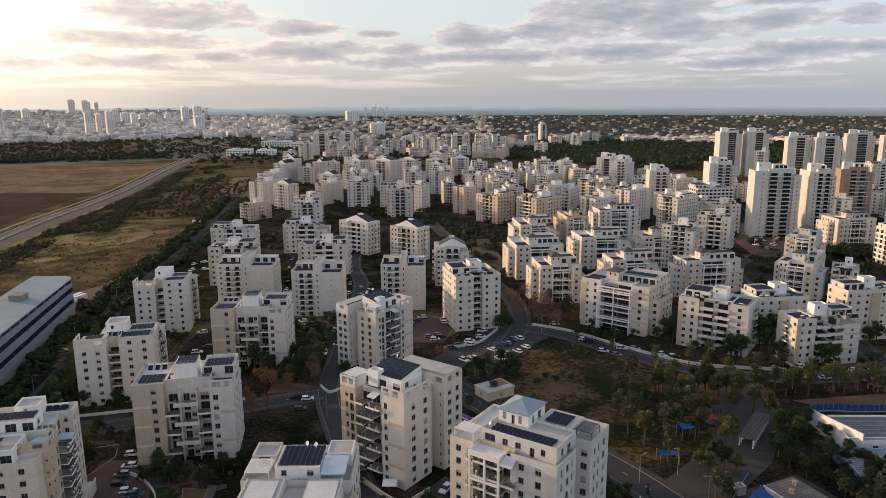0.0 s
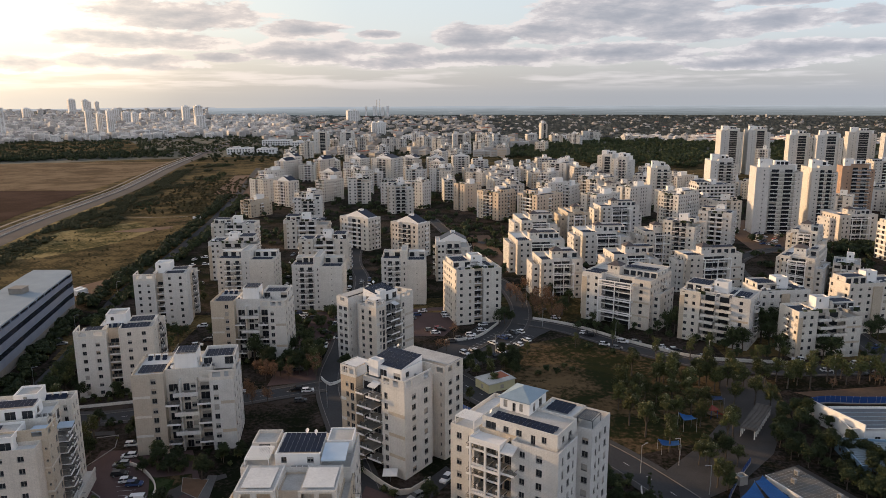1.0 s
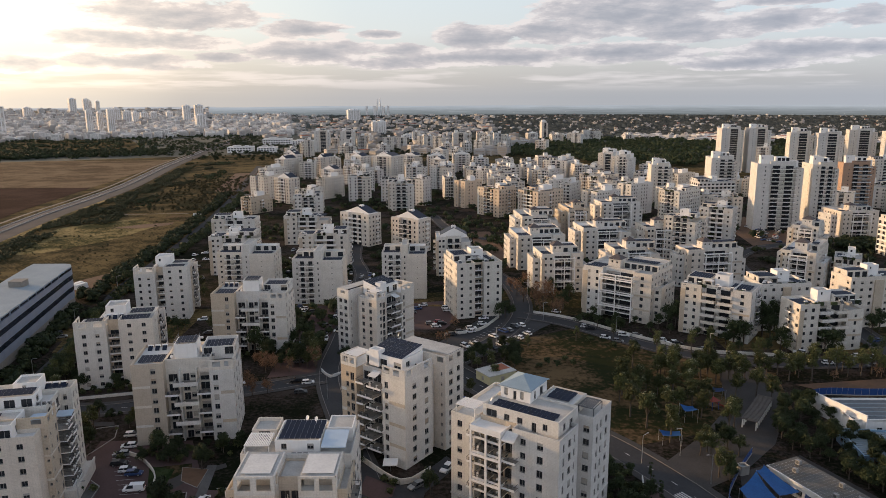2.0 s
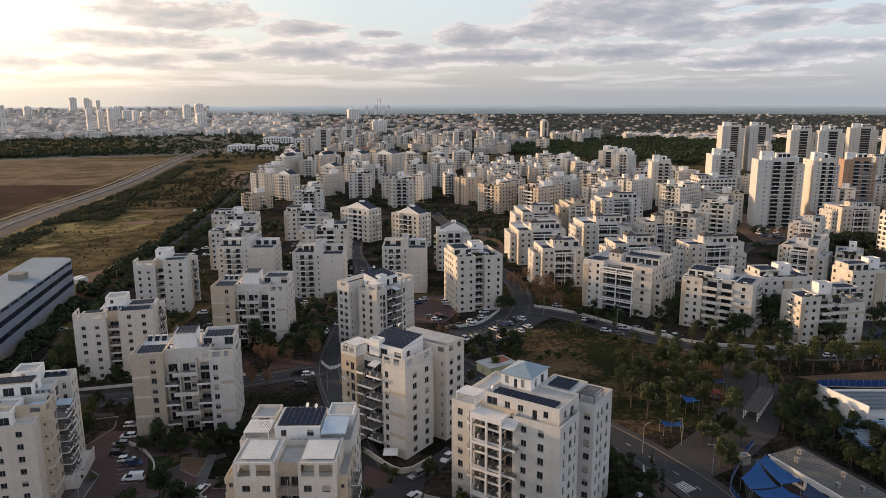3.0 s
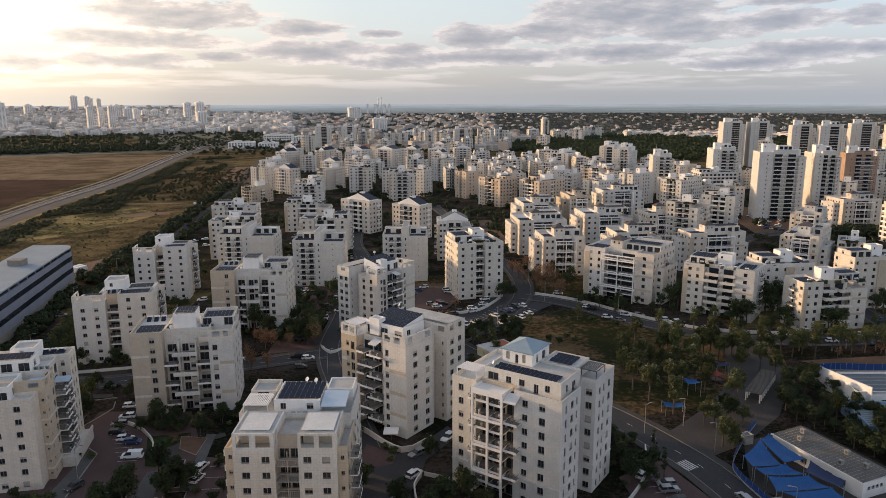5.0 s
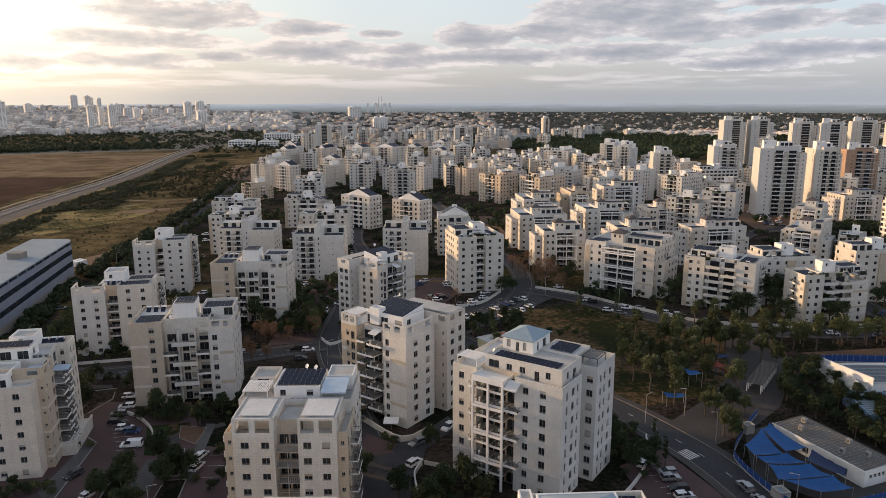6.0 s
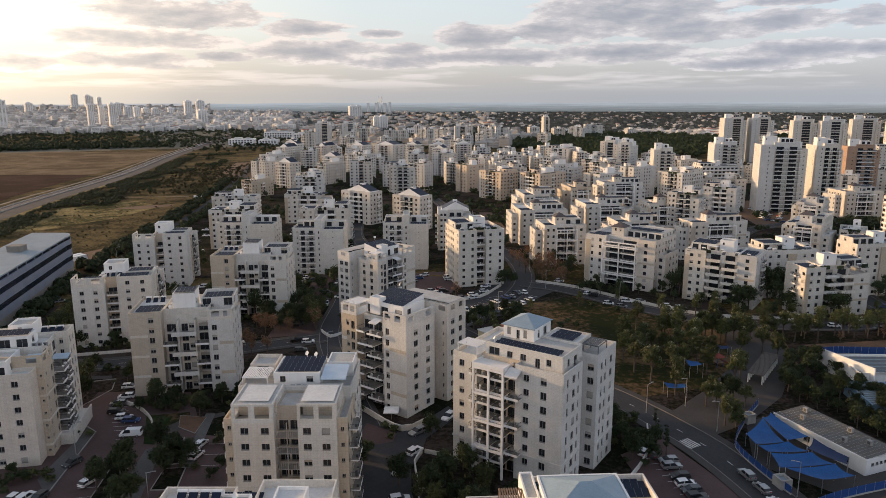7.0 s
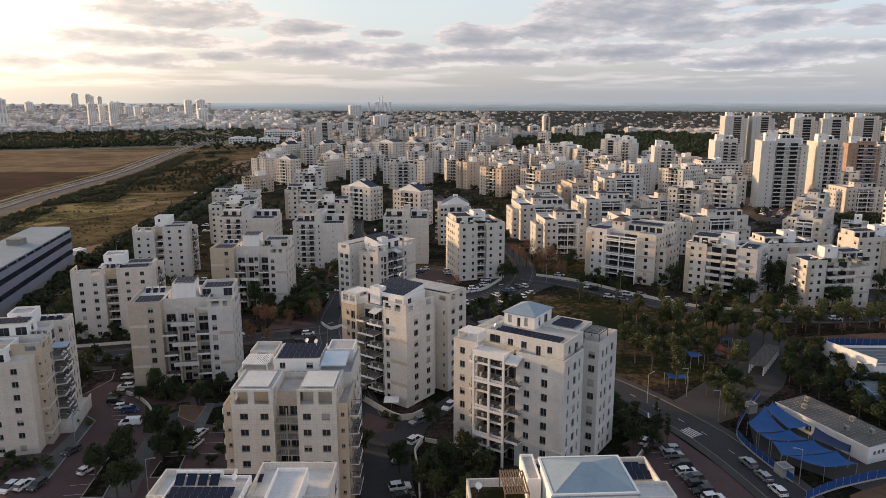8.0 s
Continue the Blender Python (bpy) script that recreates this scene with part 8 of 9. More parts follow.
SHAPES = {   # length, half width, then the side outline from tail to nose and the cabin: (x, z)
    "car": (4.3, 0.88, [(0.0, 0.34), (0.0, 0.82), (0.08, 0.97), (0.9, 0.99), (3.2, 0.95), (4.0, 0.80), (4.26, 0.62), (4.3, 0.32)], [(0.04, 0.97), (0.40, 1.44), (2.40, 1.49), (3.42, 0.95)]),
    "suv": (4.5, 0.93, [(0.0, 0.42), (0.0, 1.0), (0.12, 1.06), (1.0, 1.08), (3.3, 1.04), (4.35, 0.9), (4.5, 0.65), (4.5, 0.4)], [(0.08, 1.06), (0.35, 1.64), (2.5, 1.68), (3.25, 1.05)]),
    "van": (5.2, 0.98, [(0.0, 0.42), (0.0, 1.15), (0.06, 1.2), (1.0, 1.2), (4.3, 1.12), (5.05, 0.98), (5.2, 0.7), (5.2, 0.4)], [(0.04, 1.18), (0.14, 1.95), (3.6, 1.98), (4.45, 1.12)]),
    "truck": (7.5, 1.2, [(0.0, 0.7), (0.0, 0.95), (0.1, 1.0), (1.0, 1.0), (5.6, 1.0), (7.3, 1.0), (7.5, 0.8), (7.5, 0.5)], [(0.0, 1.0), (0.0, 3.2), (7.0, 3.2), (7.4, 1.0)])}


def car_body(kind):
    L, hw, low, cab = SHAPES[kind]
    s, g = Shell(), Shell()
    n = len(low)
    for i in range(n - 1):
        (xa, za), (xb, zb) = low[i], low[i + 1]
        s.face([(xa - L / 2, -hw, za), (xa - L / 2, hw, za), (xb - L / 2, hw, zb), (xb - L / 2, -hw, zb)])
    for y in (-hw, hw):
        s.face([(x - L / 2, y, z) for x, z in (low if y > 0 else low[::-1])])
    s.face([(L / 2, -hw, low[-1][1]), (L / 2, hw, low[-1][1]), (-L / 2, hw, low[0][1]), (-L / 2, -hw, low[0][1])])
    iw = hw * 0.86
    b0, t0, t1, b1 = [(x - L / 2, z) for x, z in cab]
    s.face([(t0[0], -iw, t0[1]), (t1[0], -iw, t1[1]), (t1[0], iw, t1[1]), (t0[0], iw, t0[1])])
    q = lambda p, y: (p[0], y, p[1])
    solid = kind == "truck"
    T = s if solid else g
    bw = hw * 0.96
    T.face([q(b0, bw), q(b0, -bw), q(t0, -iw), q(t0, iw)]), g.face([q(b1, -bw), q(b1, bw), q(t1, iw), q(t1, -iw)])
    for k in (-1, 1):
        w = [q(b0, k * bw), q(b1, k * bw), q(t1, k * iw), q(t0, k * iw)]
        T.face(w if k < 0 else w[::-1])
        if not solid:   # body-coloured pillar, and on a van the closed load side
            xa, xb = ((b0[0] + t0[0]) / 2, (b1[0] + t1[0]) / 2)
            mid = t0[0] + (t1[0] - t0[0]) * 0.52
            wide = 0.07 if kind != "van" else 0.0
            o = k * 0.012
            if kind == "van":
                p = [(b0[0], k * bw + o, b0[1]), (mid + 0.6, k * bw + o, b1[1]), (mid + 0.6, k * iw + o, t1[1]), (t0[0], k * iw + o, t0[1])]
            else:
                p = [(mid - wide, k * bw + o, b1[1]), (mid + wide, k * bw + o, b1[1]), (mid + wide, k * iw + o, t1[1]), (mid - wide, k * iw + o, t1[1])]
            s.face(p if k < 0 else p[::-1])
    return s, g


def wheel_mesh():
    s = Shell()
    s.tube((0, -0.11, 0), (0, 0.11, 0), 0.33, 0.33, 14, 0), s.tube((0, -0.125, 0), (0, 0.125, 0), 0.2, 0.2, 10, 1)
    return s.mesh("wheel", [TYRE, METAL])


def make_car(kind, paint, far):
    """far: too small for its lamps to be told, the wheels in one with the body."""
    L, hw, low, _ = SHAPES[kind]
    e = thing(kind if kind != "suv" else "car", pose(0, 0, -50), "", "")
    s, g = car_body(kind)
    spots = [(x, y) for x in (-L * 0.31, L * 0.31) for y in (-hw + 0.1, hw - 0.1)]
    if far:
        for x, y in spots:
            s.tube((x, y - 0.11, 0.33), (x, y + 0.11, 0.33), 0.33, 0.33, 8, 1)
    part("body", s.mesh("body", [CARPAINT[paint], TYRE]), None, e), part("glazing", cached(("cg", kind), lambda: g.mesh("windows", [GLASS])), None, e)
    if far:
        return e
    for x, y in spots:
        part("wheel", cached("wheel", wheel_mesh), None, e, "", pose(x, y, 0.33))
    for y in (-hw * 0.7, hw * 0.7):
        f, t = Shell(), Shell()
        f.box(-0.04, 0.03, -0.2, 0.2, -0.07, 0.08), t.box(-0.03, 0.04, -0.14, 0.14, -0.1, 0.1)
        part("headlight", f, LAMP, e, "", pose(L / 2, y, low[-2][1] + 0.08)), part("tail_light", t, TAIL, e, "", pose(-L / 2, y, low[1][1] - 0.05))
    return e


FLEET, PARKED = {}, []


def park_car(x, y, heading, kind, paint=None):
    far = math.hypot(x, y) > 215
    pick = rng.choices(range(6), (44, 20, 15, 13, 7, 1))[0] if kind != "van" and kind != "truck" else 0
    paint = pick if paint is None else paint
    if kind == "car" and rng.random() < 0.35:
        kind = "suv"
    m = pose(x, y, gz(x, y) + 0.10, 0, 0, heading + rng.uniform(-3, 3) + rng.choice((0, 180)))
    if any(math.hypot(x - a, y - b) < 2.1 for a, b in PARKED):
        return
    PARKED.append((x, y))
    what = {"car": "hatchback car", "suv": "tall estate car", "van": "panel van", "truck": "box truck"}[kind]
    if (kind, paint, far) not in FLEET:
        e = FLEET[kind, paint, far] = make_car(kind, paint, far)
        e.matrix_basis = m
    else:
        e = copy_thing(FLEET[kind, paint, far], m)
    tagged(e, f"{CARNAME[paint]} {what} parked on the tarmac", "truck" if kind == "truck" else "van" if kind == "van" else "car", "parked vehicles")


for x, y, turn, paint in ((-89.3, 130.2, 78, 0), (-86.7, 131.2, 78, 0), (-84.1, 131.2, 78, 2), (-76.9, 137.4, 72, 0), (-84.5, 145.6, 62, 2), (-80.6, 167.1, 8, 4), (-83.1, 168.8, 8, 0), (-86.7, 172.2, 8, 3),
                          (-88.4, 177.3, 8, 1), (-88.3, 181.9, 8, 0), (-90.3, 188.7, 8, 0), (-58.5, 154.3, 75, 0), (-57.7, 149.0, 75, 0), (0.3, 168.7, 62, 0), (-7.3, 160.3, 40, 1), (-7.6, 150.6, 52, 0),
                          (-11.2, 142.2, 84, 1), (-9.8, 130.4, 12, 0)):
    park_car(x, y, turn, "car", paint)
for x, y, turn, paint in ((45.5, 150.3, 55, 0), (47.7, 149.2, 60, 2), (49.9, 146.3, 8, 1), (49.8, 143.7, 8, 1), (50.3, 139.5, 8, 3), (50.5, 136.6, 8, 0), (50.9, 133.9, 8, 2), (51.1, 131.3, 8, 3),
                          (51.1, 128.7, 8, 3), (52.3, 126.3, 8, 0), (64.9, 140.0, 100, 1), (65.8, 134.6, 100, 1), (66.3, 129.1, 100, 0)):
    park_car(x, y, turn, "car", paint)
park_car(-77.3, 159.5, 8, 'van')
park_car(-83.9, 169.6, 8, 'car')
park_car(-79.8, 165.9, 8, 'car')
park_car(-86.9, 172.8, 8, 'car')
park_car(-87.6, 177.5, 8, 'car')
park_car(-89.1, 181.7, 8, 'car')
park_car(-90.2, 188.1, 8, 'car')
park_car(-58.4, 148.3, 75, 'car')
park_car(-59.7, 154.4, 75, 'car')
park_car(-76.7, 137.0, 75, 'car')
park_car(0.3, 168.5, 75, 'car')
park_car(-8.8, 126.9, 20, 'car')
park_car(45.3, 150.4, 45, 'car')
park_car(47.6, 149.3, 45, 'car')
park_car(50.0, 146.9, 10, 'car')
park_car(49.9, 144.3, 10, 'car')
park_car(50.1, 139.3, 10, 'car')
park_car(49.9, 136.0, 10, 'car')
park_car(51.3, 130.3, 10, 'car')
park_car(51.4, 127.7, 10, 'car')
park_car(65.1, 140.5, -60, 'car')
park_car(65.7, 134.6, -60, 'car')
park_car(66.2, 129.2, -60, 'car')
park_car(146.5, 245.5, 0, 'car')
park_car(153.6, 249.2, 0, 'car')
park_car(157.6, 247.3, 0, 'car')
park_car(-60.3, 308.1, 10, 'car')
park_car(-50.1, 287.9, 10, 'car')
park_car(-55.7, 267.2, 10, 'car')
park_car(-51.8, 261.6, 10, 'car')
park_car(-53.7, 246.1, 10, 'car')
park_car(-50.8, 227.8, 10, 'car')
park_car(-47.6, 218.6, 10, 'car')
park_car(-46.7, 226.7, 10, 'car')
park_car(-93.3, 411.6, 80, 'car')
park_car(-87.7, 388.6, 80, 'car')
park_car(-85.1, 370.6, 80, 'car')
park_car(-80.2, 367.9, 80, 'car')
park_car(-94.5, 428.4, 80, 'car')
park_car(-98.0, 450.4, 80, 'car')
park_car(-84.0, 361.5, 80, 'car')
park_car(-43.4, 357.2, 80, 'car')
park_car(-44.7, 374.0, 80, 'car')
park_car(-40.1, 367.3, 80, 'car')
park_car(-6.1, 290.6, 10, 'car')
park_car(-2.4, 292.8, 10, 'car')
park_car(-3.6, 286.9, 10, 'car')
park_car(223.9, 504.5, -10, 'car')
park_car(225.4, 494.1, -10, 'car')
park_car(225.2, 480.1, -10, 'car')
park_car(228.4, 474.3, -10, 'car')
park_car(220.6, 526.9, -10, 'car')
park_car(233.9, 538.2, -10, 'car')
park_car(237.6, 521.7, -10, 'car')
park_car(237.9, 474.0, -10, 'car')
park_car(-154.1, 252.0, 70, 'car')
park_car(-159.9, 278.7, 70, 'car')
park_car(-162.6, 288.2, 70, 'car')
park_car(-153.6, 420.8, 70, 'car')
park_car(-157.9, 438.4, 70, 'car')
park_car(-143.6, 401.4, 70, 'car')
park_car(-143.3, 389.4, 70, 'car')
park_car(133.7, 253.2, -30, 'car')
park_car(139.6, 254.4, -30, 'car')
park_car(-191.2, 356.8, 75, 'truck')
park_car(-187.9, 354.3, 75, 'truck')
park_car(-212.6, 604.6, 5, 'truck')
# rows along the streets
def car_row(x0, y0, x1, y1, n, turn, keep=0.8):
    for i in range(n):
        if rng.random() < keep:
            k = i / max(1, n - 1)
            park_car(x0 + (x1 - x0) * k + rng.uniform(-0.2, 0.2), y0 + (y1 - y0) * k, turn, "car")


car_row(-47.5, 262, -50, 372, 13, 91, 0.6)
car_row(-37.5, 300, -41, 380, 9, 91, 0.6)
car_row(-58, 300, -40, 303, 6, 88, 0.8)
car_row(104, 243, 160, 242, 9, 0, 0.6)
car_row(-100, 217.5, -60, 229, 5, 14, 0.6)
car_row(215, 470, 262, 560, 8, 20, 0.7)
car_row(222, 492, 246, 548, 12, 112, 0.9)
car_row(230, 484, 258, 536, 11, 112, 0.85)
car_row(-66, 300, -64, 322, 6, 2, 0.8)
car_row(-97, 330, -92, 378, 9, 82, 0.7)
car_row(-52, 384, -60, 430, 8, 96, 0.7)
car_row(-108, 246, -96, 286, 7, 14, 0.7)
car_row(-20, 296, -10, 318, 5, 14, 0.8)
car_row(172, 300, 178, 340, 7, 84, 0.7)
car_row(-128, 150, -146, 250, 9, 100, 0.5)

# trees and cars at their own places
tree("russet", 35.7, 336.4, 1.35)
tree("russet", 37.6, 324.4, 1.35)
tree("russet", 42.1, 318.7, 1.35)
tree("russet", 47.4, 320.5, 1.35)
tree("russet", 41.5, 349.1, 1.35)
tree("russet", 33.3, 344.8, 1.35)
tree("russet", 45.3, 336.2, 1.35)
tree("russet", 51.2, 336.1, 1.35)
tree("russet", -2.4, 267.2, 0.8)
tree("russet", 1.0, 265.9, 0.8)
tree("russet", 3.9, 284.1, 0.8)
tree("dark", 24.0, 296.3, 1.0)
tree("dark", 26.7, 299.6, 1.0)
tree("dark", 29.2, 301.2, 1.0)
tree("dark", 53.5, 340.3, 1.0)
tree("dark", 54.4, 313.0, 1.0)
tree("dark", 60.7, 331.9, 1.0)
tree("dark", -17.9, 337.1, 1.0)
tree("dark", 57.0, 289.6, 0.75)
tree("dark", 61.0, 291.1, 0.75)
tree("dark", 64.7, 286.4, 0.75)
tree("dark", 68.6, 283.3, 0.75)
tree("dark", 72.5, 280.3, 0.75)
tree("dark", 7.2, 242.7, 0.75)
tree("dark", 9.6, 242.7, 0.75)
tree("dark", 12.4, 251.9, 0.75)
tree("olive", 52.4, 269.3, 0.6)
tree("olive", 67.8, 271.9, 0.6)
tree("olive", 32.3, 261.6, 0.6)
tree("olive", 24.6, 251.8, 0.6)
tree("olive", 26.6, 247.1, 0.6)
tree("shrub", 57.9, 266.6, 1.3)
tree("shrub", 46.6, 242.3, 1.3)
tree("shrub", 40.0, 240.2, 1.3)
tree("shrub", 37.2, 242.4, 1.3)
tree("shrub", 33.7, 240.2, 1.3)
tree("shrub", 44.3, 246.9, 1.3)
tree("shrub", 65.5, 258.7, 1.3)
tree("shrub", 67.8, 251.3, 1.3)
tree("dark", -74.3, 173.6, 0.85)
tree("dark", -78.0, 176.3, 0.85)
tree("dark", -73.9, 177.7, 0.85)
tree("dark", -19.0, 148.8, 0.9)
tree("dark", -20.1, 141.1, 0.9)
tree("dark", -24.3, 170.8, 0.9)
tree("dark", -10.3, 136.5, 0.9)
tree("dark", -3.7, 157.4, 0.9)
tree("dark", -3.3, 132.3, 0.9)
park_car(-7.9, 150.8, 65, "car")
park_car(-11.2, 142.3, 65, "car")
park_car(-9.4, 130.1, 20, "car")
park_car(-7.3, 160.8, 20, "car")
tree("dark", -63.9, 169.6, 0.75)
tree("dark", -61.1, 179.0, 0.75)
tree("dark", -121.5, 222.7, 0.75)
tree("dark", -125.3, 227.0, 0.75)
tree("dark", -105.7, 201.4, 0.75)
tree("dark", -98.5, 180.7, 0.75)
tree("dark", -110.1, 222.6, 0.75)
tree("shrub", -80.4, 179.1, 1.3)
tree("shrub", -71.1, 173.6, 1.3)
tree("shrub", -70.4, 179.1, 1.3)
tree("shrub", -108.9, 223.7, 1.3)
tree("shrub", -106.9, 224.7, 1.3)
tree("shrub", -102.7, 201.4, 1.3)
tree("shrub", -101.2, 199.6, 1.3)
tree("russet", -58.3, 218.0, 0.9)
tree("russet", -62.9, 216.0, 0.9)
tree("russet", -66.2, 222.2, 0.9)
tree("dark", 128.4, 273.4, 1.5)
tree("dark", 135.7, 278.6, 1.5)
tree("dark", 129.4, 268.3, 1.5)
tree("dark", 128.9, 258.6, 1.5)
tree("dark", 93.4, 284.6, 1.25)
tree("dark", 96.8, 284.6, 1.25)
tree("dark", 97.1, 305.5, 1.25)
tree("dark", 113.0, 263.6, 1.25)
tree("dark", 116.9, 263.5, 1.25)
tree("dark", 143.5, 253.9, 1.25)
tree("dark", 146.0, 251.6, 1.25)
tree("dark", 143.6, 258.5, 1.25)
tree("dark", 173.8, 275.5, 1.25)
tree("dark", 178.7, 278.1, 1.25)
tree("olive", 93.3, 254.4, 0.85)
tree("olive", 101.8, 258.9, 0.85)
tree("olive", 116.5, 249.7, 0.85)
tree("olive", 129.0, 254.0, 0.85)
tree("olive", 137.4, 258.5, 0.85)
tree("olive", 125.3, 237.1, 0.85)
tree("olive", 135.2, 245.2, 0.85)
tree("olive", 80.3, 254.5, 0.85)
tree("olive", 101.8, 239.3, 0.85)
tree("olive", 110.7, 233.3, 0.85)
tree("dark", -68.1, 255.2, 1.15)
tree("dark", -64.2, 260.1, 1.15)
tree("dark", -59.7, 262.6, 1.15)
tree("dark", -72.2, 255.2, 1.15)
tree("dark", -53.8, 267.8, 1.15)
tree("dark", -62.5, 284.9, 1.15)
tree("dark", -54.0, 294.1, 1.15)
tree("dark", -48.3, 300.5, 1.15)
tree("russet", -46.5, 241.0, 0.95)
tree("russet", -64.6, 241.2, 0.95)
tree("russet", -68.4, 243.5, 0.95)
tree("dark", -118.8, 338.6, 0.9)
tree("dark", -125.3, 351.6, 0.9)
tree("dark", -169.8, 366.1, 0.9)
tree("dark", -165.1, 366.0, 0.9)
tree("dark", -170.3, 356.8, 0.9)
tree("dark", -114.2, 285.5, 0.9)
tree("dark", -109.6, 285.5, 0.9)
tree("dark", -118.6, 282.6, 0.9)
tree("dark", -96.4, 390.5, 0.9)
tree("dark", -95.2, 401.6, 0.9)
park_car(24.1, 279.9, -50, "car")
park_car(26.5, 281.4, -50, "car")
park_car(29.5, 286.2, -50, "car")
park_car(32.1, 287.4, -50, "car")
park_car(8.0, 262.0, -50, "car")
park_car(11.5, 265.1, -50, "car")
park_car(33.7, 276.9, -50, "car")
park_car(29.8, 271.9, -50, "car")
park_car(26.2, 268.4, -50, "car")
park_car(22.1, 263.9, -50, "car")
park_car(18.7, 260.0, -50, "car")
park_car(19.6, 274.0, -50, "car")
park_car(11.2, 283.7, 10, "car")
park_car(10.6, 279.8, 10, "car")
park_car(17.0, 297.7, 10, "car")
park_car(16.1, 289.7, 10, "car")
park_car(-1.2, 290.6, 10, "car")
park_car(-4.5, 291.5, 10, "car")
park_car(0.8, 313.5, 10, "car")
park_car(1.3, 309.9, 10, "car")
park_car(6.5, 279.3, 10, "car")
park_car(3.3, 276.4, 10, "car")
park_car(59.4, 285.5, -20, "car")
park_car(60.8, 283.1, -20, "car")
park_car(50.4, 306.8, -20, "car")
park_car(64.6, 271.5, -20, "car")
park_car(72.7, 274.2, -20, "car")
park_car(68.8, 267.3, -20, "car")
park_car(78.0, 274.1, -20, "car")
park_car(85.8, 267.8, 5, "car")
park_car(89.2, 264.5, 5, "car")
park_car(84.8, 255.5, 5, "car")
park_car(91.1, 263.3, 5, "car")
park_car(98.4, 257.2, 5, "car")
park_car(146.4, 245.6, 5, "car")
park_car(140.0, 244.6, 5, "car")
park_car(159.8, 247.6, 5, "car")
park_car(153.0, 239.2, 5, "car")
park_car(170.5, 266.1, 5, "car")
park_car(168.9, 267.3, 5, "car")
park_car(-106.2, 297.6, 10, "car")
park_car(-133.3, 375.4, 10, "car")
park_car(-153.6, 444.2, 10, "car")
park_car(-146.3, 424.0, 10, "car")
park_car(-67.9, 316.2, 10, "car")
park_car(-60.1, 307.2, 10, "car")
park_car(-49.6, 287.4, 10, "car")
park_car(-54.8, 266.1, 10, "car")
park_car(-52.5, 260.8, 10, "car")
park_car(-50.5, 261.3, 10, "car")
park_car(-56.0, 270.1, 10, "car")
park_car(-53.5, 244.4, 10, "car")
park_car(-44.1, 281.3, 10, "car")
park_car(-90.0, 398.9, 10, "car")
park_car(-83.8, 368.1, 10, "car")
park_car(-156.2, 275.4, 30, "car")
park_car(-153.8, 252.8, 30, "car")
park_car(-150.1, 234.8, 30, "car")
park_car(-158.3, 278.6, 30, "car")
park_car(-104.6, 187.0, 30, "car")
park_car(-104.8, 189.3, 30, "car")
tree("dark", -69.1, 138.6, 1.0)
tree("dark", -62.4, 146.9, 1.0)
tree("dark", -71.8, 141.5, 1.0)
tree("shrub", -65.4, 136.8, 1.0)
tree("shrub", -62.8, 142.7, 1.0)
tree("shrub", -89.7, 158.7, 1.0)
tree("shrub", -87.4, 159.6, 1.0)
tree("olive", -101.2, 183.9, 1.0)
tree("russet", -63.6, 236.9, 1.0)
tree("dark", -63.9, 246.5, 1.0)
park_car(-77.6, 137.9, 65, "car")
park_car(-84.9, 146.1, 65, "car")
park_car(-59.0, 154.3, 70, "car")
park_car(-57.8, 148.9, 70, "car")


def join_far_trees():
    """One mesh for all street trees that stand further off."""
    base = {"olive": 0, "dark": 1, "russet": 2, "cypress": 1}
    vs, fs, ms, n = [], [], [], 0
    for m, trunk, crown, kind in FARTREES:
        a = np.array(m)
        for me, mi in ((trunk, 3), (crown, base[kind])):
            co = np.empty(len(me.vertices) * 3)
            me.vertices.foreach_get("co", co)
            co = co.reshape(-1, 3) @ a[:3, :3].T + a[:3, 3]
            vs += co.tolist()
            faces = [tuple(i + n for i in p.vertices) for p in me.polygons][::2 if me is crown else 1]
            fs += faces
            ms += [mi] * len(faces)
            n += len(co)
    s = Shell()
    s.v, s.f, s.m = vs, fs, ms
    tagged(part("street_trees", s, [LEAF, LEAFDARK, LEAFRED, BARK]), "dark and russet street trees between the houses", "tree", kind="stuff")


join_far_trees()

# ---- scrub, woods and the far town ----
# further houses of the same kinds fill the blocks behind
def fill_blocks():
    r = random.Random(77)
    spots = []
    for poly, count, hs, kinds in (([(40, 640), (20, 980), (150, 1090), (330, 900), (330, 640), (180, 600)], 34, (15, 24), ("bay", "bay", "frame", "slot")),
                                   ([(-190, 560), (-240, 1090), (0, 1180), (10, 700), (-60, 560)], 24, (18, 27), ("bay", "gable", "slot")),
                                   ([(300, 420), (330, 620), (480, 780), (520, 600), (420, 400)], 14, (18, 28), ("bay", "frame", "slot")),
                                   ([(180, 470), (190, 640), (230, 640), (225, 520)], 3, (18, 24), ("bay", "slot")),
                                   ([(-300, 1250), (-280, 1650), (340, 1780), (300, 1500), (60, 1280)], 22, (18, 36), ("bay", "slot", "bay"))):
        xs, ys = [p[0] for p in poly], [p[1] for p in poly]
        k = tries = 0
        while k < count and tries < 3000:
            tries += 1
            px, py = r.uniform(min(xs), max(xs)), r.uniform(min(ys), max(ys))
            if not inside(px, py, poly) or any(math.hypot(px - a, py - b) < 30 for a, b in spots) or any(math.hypot(px - sum(q[0] for q in f) / 4, py - sum(q[1] for q in f) / 4) < 27 for f in FOOT):
                continue
            spots.append((px, py))
            k += 1
            w, d, phi = r.uniform(16, 24), r.uniform(14, 18), r.choice((-33, -33, 5, 8))
            m = pose(px, py, 0, 0, 0, phi) @ Vector((-w / 2, -d / 2, 0))
            apartment(m.x, m.y, phi, w, d, r.uniform(*hs), r.choice(kinds))


fill_blocks()


